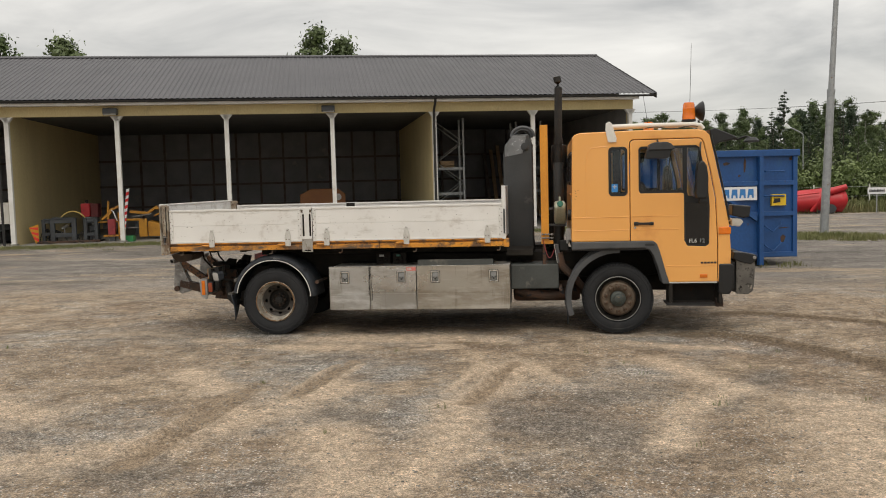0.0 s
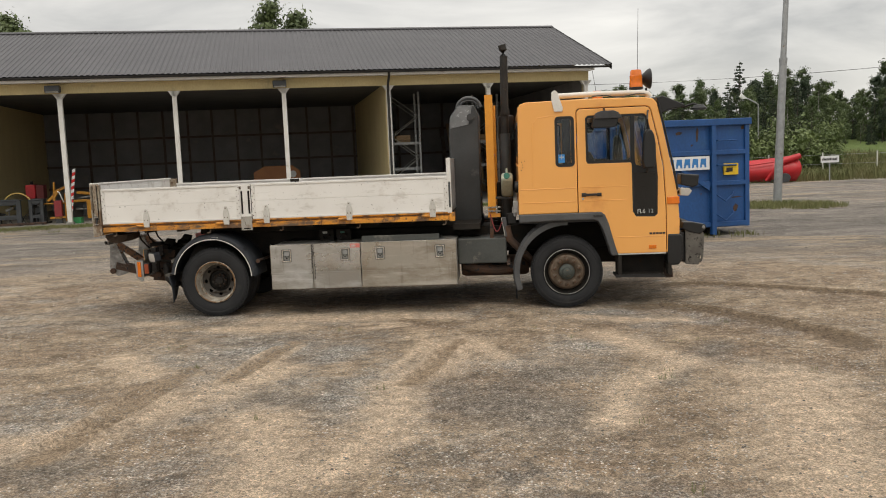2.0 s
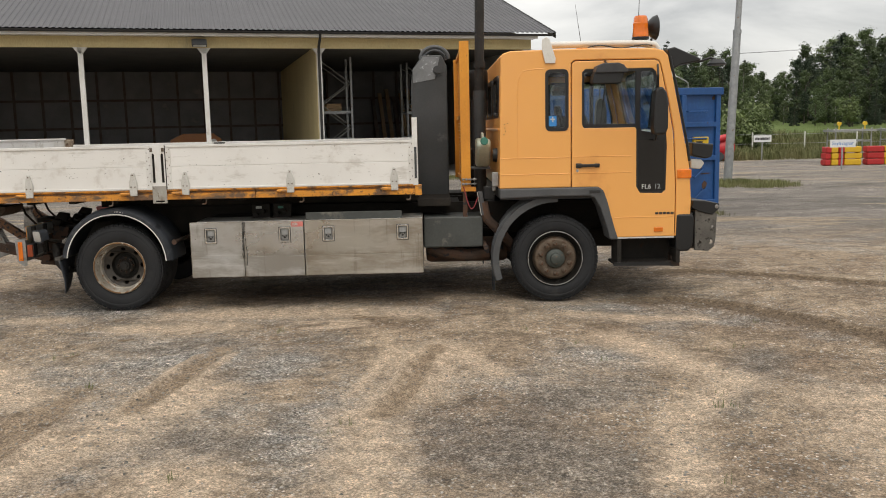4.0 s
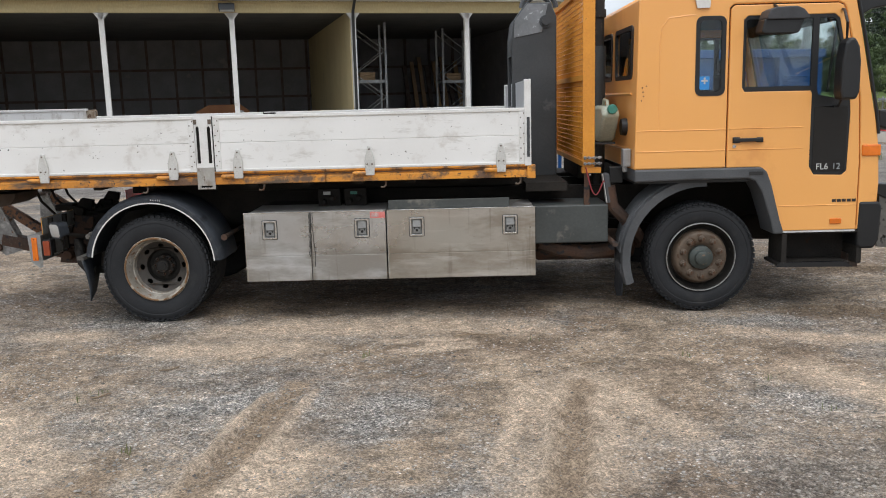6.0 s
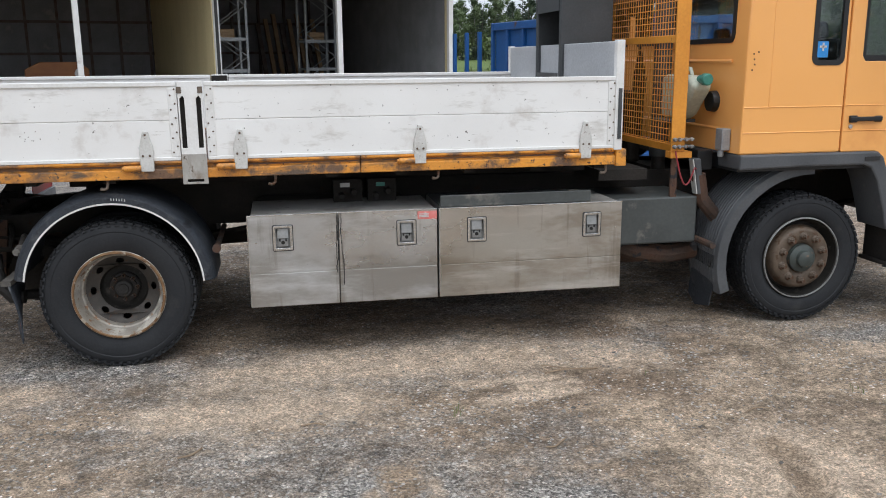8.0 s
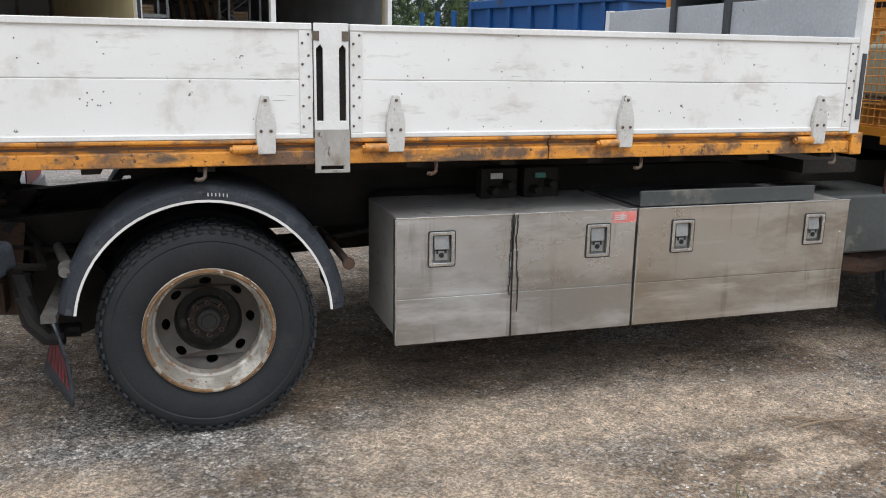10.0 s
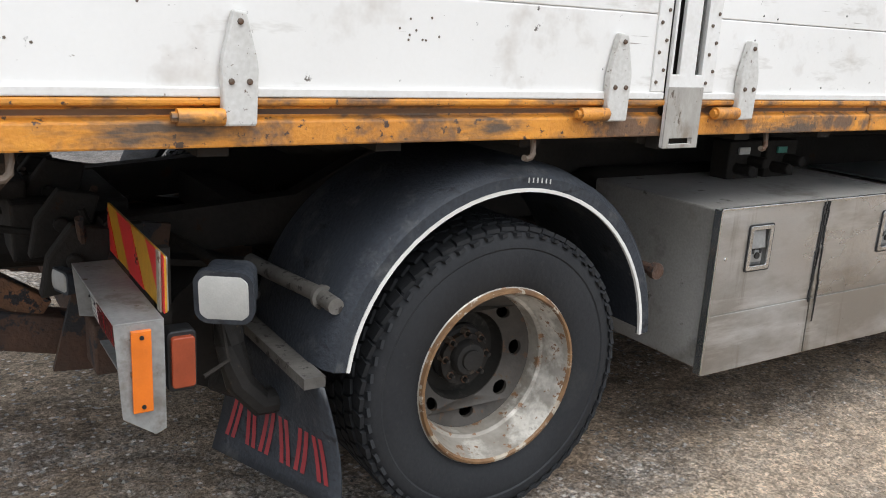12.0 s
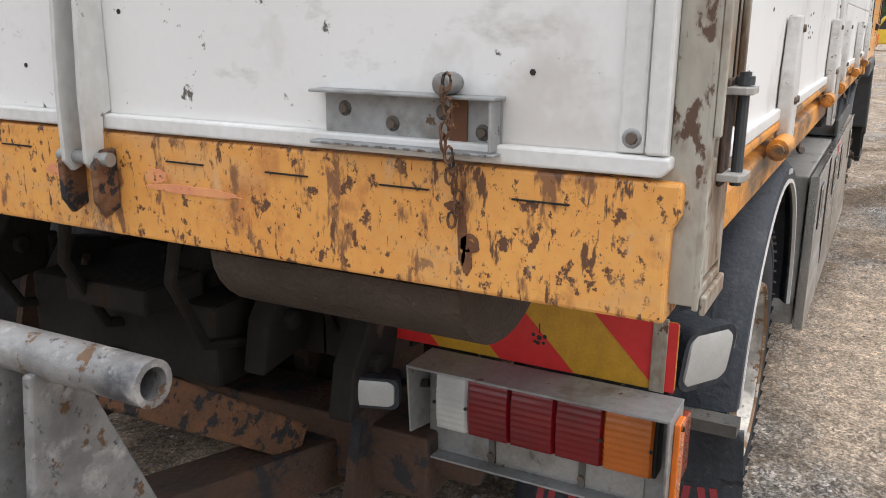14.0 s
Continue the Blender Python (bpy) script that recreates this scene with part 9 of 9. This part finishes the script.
for y0, y1, mt, nm in ((9.572, 9.654, amber_lens, "amber_lens"), (9.6545, 9.7375, red_lens, "red_lens"), (9.738, 9.8195, red_lens, "red_lens"), (9.820, 9.8995, red_lens, "red_lens"), (9.900, 9.963, clear_lens, "clear_lens")):
    bm = B()
    rows_ = []
    n = 18
    for k in range(n + 1):
        z0 = 0.583 + 0.104 * k / n
        bulge = -4.2220 - 0.004 * math.sin(math.pi * k / n) - (0.0008 if k % 2 else 0.0)
        rows_.append([bm.verts.new((bulge + (0.006 if u in (y0, y1) else 0.0), u, z0)) for u in (y0, y0 + 0.004, y1 - 0.004, y1)])
    for a, b in zip(rows_, rows_[1:]):
        for k in range(3):
            bm.faces.new((a[k], b[k], b[k + 1], a[k + 1]))
    bm.faces.new([v for v in rows_[0]] + [bm.verts.new((-4.211, y1, 0.583)), bm.verts.new((-4.211, y0, 0.583))])
    bm.faces.new([v for v in rows_[-1]] + [bm.verts.new((-4.211, y1, 0.687)), bm.verts.new((-4.211, y0, 0.687))])
    bmesh.ops.recalc_face_normals(bm, faces=bm.faces)
    part(nm, bm, mt, lc)
studs("screw", [(-4.2285, y, 0.634) for y in (9.5735, 9.6555, 9.8995, 9.9615)], (-1, 0, 0), 0.0035, 0.003, hub_dark, lc)
bm = B()
box(bm, -4.2290, -4.1900, 9.531, 9.5410, 0.517, 0.690)
rf = part("side_reflector", bm, orange_lens, tb, "orange side reflector", bevel=0.002)
bm = B()
for z in (0.53, 0.676):
    rod(bm, (-4.2090, 9.531, z), (-4.2090, 9.528, z), 0.0045, 8)
part("screw", bm, hub_dark, rf)
bm = B()
prism(bm, rounded(-4.1560, -4.0960, 0.540, 0.672, 0.012), 9.552, 9.600)
ml = part("side_marker", bm, black_plastic, truck, "side marker lamp with orange lens", bevel=0.004)
bm = B()
prism(bm, rounded(-4.1500, -4.1020, 0.552, 0.662, 0.008), 9.538, 9.553)
part("lens", bm, lens("dull_marker_lens", (0.30, 0.055, 0.02)), ml, "dirty orange lens", bevel=0.003)
# striped marker board
MX, Z0, Z1 = -4.155, 0.7085, 0.828
bm = B()
prism(bm, rounded(9.560, 10.097, Z0, Z1, 0.006), MX, MX + 0.004, "yz")
mb = part("marker_board", bm, yellow_reflect, truck, "red and yellow striped rear marker board")
bm = B()
prism(bm, rounded(9.562, 10.095, Z0 + 0.002, Z1 - 0.002, 0.006), MX + 0.0042, MX + 0.007, "yz")
part("back_sheet", bm, worn_galv, mb, "bare grey back of the board")
for a in ([(9.730, Z0), (9.868, Z0), (9.986, Z1), (9.848, Z1)], [(9.990, Z0), (10.096, Z0), (10.096, Z1 - 0.012)], [(9.561, Z0), (9.588, Z0), (9.704, Z1), (9.561, Z1)]):
    bm = B()
    prism(bm, a, MX - 0.0016, MX - 0.0003, "yz")
    part("stripe", bm, red_reflect, mb, "red stripe")
bm = B()
box(bm, MX - 0.0065, MX - 0.002, 9.576, 9.600, 0.7070, 0.834)
part("edge_angle", bm, rusty_white, mb, "grey edge strip with rust", bevel=0.001)
bm = B()
for u, v, r in ((0.0, 0.0, 0.005), (0.011, 0.004, 0.0035), (-0.010, 0.003, 0.004), (0.002, -0.010, 0.004), (-0.008, -0.009, 0.003), (0.008, -0.008, 0.003)):
    rod(bm, (MX - 0.0016, 9.795 + u, 0.762 + v), (MX - 0.0021, 9.795 + u, 0.762 + v), r, 8)
box(bm, MX - 0.0021, MX - 0.0016, 9.794, 9.796, 0.770, 0.788)
part("mud_spot", bm, print_black, mb)
studs("screw", [(MX - 0.001, 10.088, z) for z in (0.732, 0.802)], (-1, 0, 0), 0.005, 0.002, hub_dark, mb)
for y in (9.65, 9.88):
    part("board_stay", box(B(), -4.1480, -4.1200, y, y + 0.03, 0.55, 0.82), chassis_mat, truck)


def lamp(x, y, z, w, h, d, m, label):
    """A square lamp; m turns it so that +x of its own space is its face."""
    mm = Matrix.Translation((x, y, z)) @ m
    bm = B()
    for poly, q0, q1 in ((rounded(-w, w, -h, h, min(w, h) * 0.5, 6), 0.0, 0.022), (rounded(-w * 0.85, w * 0.85, -h * 0.85, h * 0.85, min(w, h) * 0.4, 6), -d, 0.0)):
        a = [bm.verts.new(mm @ Vector((q1, p[0], p[1]))) for p in poly]
        b = [bm.verts.new(mm @ Vector((q0, p[0], p[1]))) for p in poly]
        bm.faces.new(a)
        bm.faces.new(list(reversed(b)))
        for i in range(len(a)):
            bm.faces.new((a[i], b[i], b[i - 1], a[i - 1]))
    bmesh.ops.recalc_face_normals(bm, faces=bm.faces)
    body = part("work_lamp", bm, mud_plastic, truck, label, smooth=True)
    bm = B()
    n, rows_ = 40, []
    for k in range(n + 1):
        z0 = -h * 0.86 + 1.72 * h * k / n
        edge = abs(z0) / (h * 0.86)
        half = w * 0.86 * (1 - 0.36 * max(0.0, edge - 0.6) ** 2 / 0.16)
        q = 0.0258 - 0.004 * edge ** 3
        q = 0.019 if k in (0, n) else q
        rows_.append([bm.verts.new(mm @ Vector((q if abs(u) < 1 else 0.019, u * half, z0))) for u in (-1, -0.94, 0, 0.94, 1)])
    for a, b in zip(rows_, rows_[1:]):
        for k in range(4):
            bm.faces.new((a[k], a[k + 1], b[k + 1], b[k]))
    bmesh.ops.recalc_face_normals(bm, faces=bm.faces)
    part("lens", bm, clear_lens, body, "ribbed clear lens")
    return body


lamp(-4.035, 9.548, 0.740, 0.061, 0.059, 0.06, Matrix.Rotation(radians(-122), 4, "Z") @ Matrix.Rotation(radians(8), 4, "Y"), "square black work lamp with ribbed clear lens")
lamp(-4.262, 10.066, 0.650, 0.050, 0.029, 0.04, Matrix.Rotation(radians(198), 4, "Z"), "small oblong reversing lamp")
bm = B()
rod(bm, (-4.225, 10.078, 0.645), (-4.205, 9.985, 0.655), 0.008, 8)
hose(bm, [(-3.98, 9.60, 0.70), (-3.9, 9.75, 0.66), (-3.95, 10.0, 0.70), (-4.0, 10.15, 0.72)], 0.014, 8)
hose(bm, [(-4.03, 9.6, 0.66), (-4.02, 9.58, 0.58), (-4.08, 9.56, 0.56)], 0.005, 6)
part("lamp_stay", bm, chassis_mat, truck, smooth=True)
# far side lamps
bm = B()
box(bm, -4.25, -4.13, 11.18, 11.73, 0.50, 0.733)
fb = part("lamp_housing", bm, galvanised, truck, bevel=0.003)
bm = B()
box(bm, -4.262, -4.25, 11.22, 11.66, 0.585, 0.71)
part("tail_lamp", bm, red_lens, fb, bevel=0.003)
bm = B()
box(bm, -4.157, -4.151, 11.225, 11.738, 0.737, 0.865)
part("marker_board", bm, red_reflect, truck)

# curved rusty guard under the rear beam
bm = B()
n = 14
ring = []
for i in range(n + 1):
    a = radians(180 + 180 * i / n)
    ring.append((-4.53 + 0.135 * math.cos(a), 1.003 + 0.098 * math.sin(a)))
prism(bm, ring, 9.70, 10.055)
part("roller_guard", bm, mud_caked, truck, "mud-caked curved steel guard under the beam", smooth=True)

# coupling frame
bm = B()
rod(bm, (-4.815, 10.012, 0.886), (-4.815, 11.15, 0.886), 0.029, 20, caps=False)
rod(bm, (-4.815, 10.012, 0.886), (-4.815, 11.15, 0.886), 0.020, 20, caps=False)
for y in (10.012, 11.15):
    a = [bm.verts.new((-4.815 + 0.029 * math.cos(2 * math.pi * i / 20), y, 0.886 + 0.029 * math.sin(2 * math.pi * i / 20))) for i in range(20)]
    b = [bm.verts.new((-4.815 + 0.020 * math.cos(2 * math.pi * i / 20), y, 0.886 + 0.020 * math.sin(2 * math.pi * i / 20))) for i in range(20)]
    for i in range(20):
        bm.faces.new((a[i], a[(i + 1) % 20], b[(i + 1) % 20], b[i]))
part("cross_tube", bm, worn_steel, truck, "open-ended grey steel cross tube", smooth=True)
for y in (10.18, 11.0):
    bm = B()
    prism(bm, [(-4.85, 0.872), (-4.785, 0.872), (-4.70, 0.68), (-4.62, 0.50), (-4.78, 0.45), (-4.88, 0.55)], y, y + 0.016)
    prism(bm, [(-4.85, 0.872), (-4.785, 0.872), (-4.70, 0.68), (-4.62, 0.50), (-4.78, 0.45), (-4.88, 0.55)], y + 0.075, y + 0.091)
    part("arm_plate", bm, worn_steel, truck, "worn grey coupling arm plate", bevel=0.004)
    bm = B()
    rod(bm, (-4.83, y - 0.03, 0.52), (-4.83, y + 0.12, 0.52), 0.035, 14)
    part("pivot_pin", bm, rust_mat, truck, smooth=True)
    # struts to the chassis
    bm = B()
    d = Vector((-4.30, y + 0.05, 0.525)) - Vector((-4.77, y + 0.05, 0.845))
    m = Matrix.Translation(Vector((-4.77, y + 0.05, 0.845)) + d / 2) @ d.to_track_quat("X", "Z").to_matrix().to_4x4()
    box(bm, -d.length / 2, d.length / 2, -0.03, 0.03, -0.035, 0.035, m)
    part("strut", bm, rust_orange, truck, "orange-rusted steel strut", bevel=0.004)
    bm = B()
    d = Vector((-4.0, y + 0.05, 0.40)) - Vector((-4.80, y + 0.05, 0.585))
    m = Matrix.Translation(Vector((-4.80, y + 0.05, 0.585)) + d / 2) @ d.to_track_quat("X", "Z").to_matrix().to_4x4()
    box(bm, -d.length / 2, d.length / 2, -0.05, 0.05, -0.05, 0.05, m)
    part("lower_beam", bm, rust_mat, truck, "rusted lower coupling beam", bevel=0.005)
bm = B()
box(bm, -4.22, -4.08, 9.98, 11.2, 0.42, 0.55)
rod(bm, (-4.15, 9.9, 0.485), (-4.15, 11.3, 0.485), 0.04, 12)
part("underrun_bar", bm, rust_mat, truck, "rusted steel underrun beam", bevel=0.006)
for y in (10.10, 11.05):
    bm = B()
    prism(bm, [(-4.3, 0.40), (-4.05, 0.38), (-4.0, 0.76), (-4.15, 0.78), (-4.22, 0.70)], y, y + 0.02)
    part("hanger_plate", bm, rust_mat, truck, "rusty hanger plate")
bm = B()
for y in (10.3, 10.55, 10.8):
    hose(bm, [(-4.0, y, 0.74), (-4.2, y + 0.03, 0.68), (-4.38, y + 0.05, 0.72), (-4.5, y, 0.88), (-4.52, y - 0.05, 1.01)], 0.011, 10)
part("hydraulic_hose", bm, chassis_mat, truck, smooth=True)
bm = B()
box(bm, -4.35, -4.05, 10.35, 10.85, 0.62, 0.78)
box(bm, -4.45, -4.30, 10.42, 10.62, 0.78, 0.83)
rod(bm, (-4.50, 10.6, 0.60), (-4.2, 10.6, 0.60), 0.06, 14)
part("tow_coupling", bm, chassis_mat, truck, "grimy black tow coupling", bevel=0.008)
# made-up tank, hoses and brackets that keep the space behind the coupling dark
bm = B()
rod(bm, (-3.86, 10.12, 0.44), (-3.86, 11.45, 0.44), 0.17, 24)
part("air_tank", bm, chassis_mat, truck, "added black tank filling the dark behind the coupling", smooth=True)
for y in (10.4, 11.1):
    bm = B()
    box(bm, -4.04, -3.68, y - 0.02, y + 0.02, 0.25, 0.63)
    part("tank_strap", bm, rust_mat, truck, bevel=0.004)
random.seed(77)
for k in range(9):
    y = 10.06 + 0.12 * k
    bm = B()
    sag = random.uniform(0.05, 0.16)
    a, b = random.uniform(-4.28, -4.12), random.uniform(-4.2, -4.0)
    hose(bm, arc_points(lambda t: (a + (b - a) * t, y + 0.10 * t + 0.02 * math.sin(7 * t), 0.80 - 0.08 * t - sag * math.sin(math.pi * t)), 12), random.uniform(0.006, 0.012), 8)
    part("brake_hose", bm, chassis_mat if k % 3 else rust_mat, truck, smooth=True)
for k in range(6):
    y, z = 10.08 + 0.19 * k, 0.60 + 0.05 * (k % 3)
    bm = B()
    prism(bm, [(-4.32, z), (-4.18, z + 0.02), (-4.14, z + 0.16), (-4.24, z + 0.18), (-4.30, z + 0.10)], y, y + 0.05)
    rod(bm, (-4.24, y - 0.02, z + 0.09), (-4.24, y + 0.07, z + 0.09), 0.02, 10)
    part("valve_body", bm, chassis_mat, truck, bevel=0.006)


def stain(name, y, z, w, h, seed, material, parent, label=""):
    """A ragged flake or run, a hair proud of the beam's rear face."""
    rng = random.Random(seed)
    n = 26
    poly = []
    for i in range(n):
        a = 2 * math.pi * i / n
        r = rng.uniform(0.78, 1.0)
        poly.append((y + w * r * math.cos(a), z + h * r * math.sin(a) ))
    bm = B()
    prism(bm, poly, BX - 0.0012, BX + 0.001, "yz")
    return part(name, bm, material, parent, label)


for k, (y, z, w_, h_) in enumerate(((9.685, 1.072, 0.006, 0.034), (9.676, 1.066, 0.013, 0.011), (9.679, 1.046, 0.007, 0.016), (9.695, 1.104, 0.012, 0.006))):
    stain("rust_stain", y, z, w_, h_, 3 + k, rust_stain, rb, "dark rust run below the chain")
stain("paint_smear", 10.115, 1.098, 0.020, 0.010, 50, pink_smear, rb, "faded pink paint smear")
stain("paint_smear", 10.060, 1.084, 0.085, 0.006, 51, pink_smear, rb, "faded pink paint smear")
stain("paint_smear", 10.29, 1.09, 0.03, 0.010, 52, pink_smear, rb, "faded pink paint smear")
bm = B()
hose(bm, [(-3.97, 9.74, 0.64), (-3.97, 9.73, 0.56), (-3.95, 9.72, 0.46), (-3.90, 9.72, 0.40), (-3.84, 9.72, 0.40)], 0.035, 10)
hose(bm, [(-3.97, 9.85, 0.42), (-3.90, 9.85, 0.38), (-3.80, 9.85, 0.38)], 0.028, 10)
part("tipping_foot", bm, hub_dark, truck, "oily steel support leg", smooth=True)
bm = B()
box(bm, -3.60, -0.6, 10.3, 10.9, 0.90, 1.03)
part("hoist_box", bm, chassis_mat, truck, "grimy tipping hoist under the bed")

# the jug hung behind the cab
jug = thing("plastic_jug", (0.0, 9.95, 1.265), "milky plastic jug with green cap, hung behind the cab", "jug")
bm = B()
prism(bm, [(9.715, 1.470), (9.775, 1.535), (10.13, 1.540), (10.165, 1.50), (10.165, 1.30), (10.13, 1.265), (9.955, 1.265), (9.90, 1.285)], 0.005, 0.135, "yz")
part("jug_body", bm, jug_mat, jug, bevel=0.028, smooth=True)
bm = B()
lathe(bm, [(0.0, -0.045), (0.030, -0.045), (0.036, -0.038), (0.036, 0.0), (0.026, 0.006), (0.026, 0.05)], (0.07, 9.705, 1.515), "y", 18)
part("cap", bm, green_cap, jug, "green screw cap", smooth=True)
bm = B()
hose(bm, [(0.07, 9.86, 1.53), (0.07, 9.89, 1.575), (0.07, 10.02, 1.585), (0.07, 10.06, 1.53)], 0.012, 8)
part("jug_handle", bm, jug_mat, jug, smooth=True)
bm = B()
box(bm, -0.07, 0.14, 9.93, 10.14, 1.245, 1.264)
part("jug_bracket", bm, dark_grey, truck, bevel=0.003)
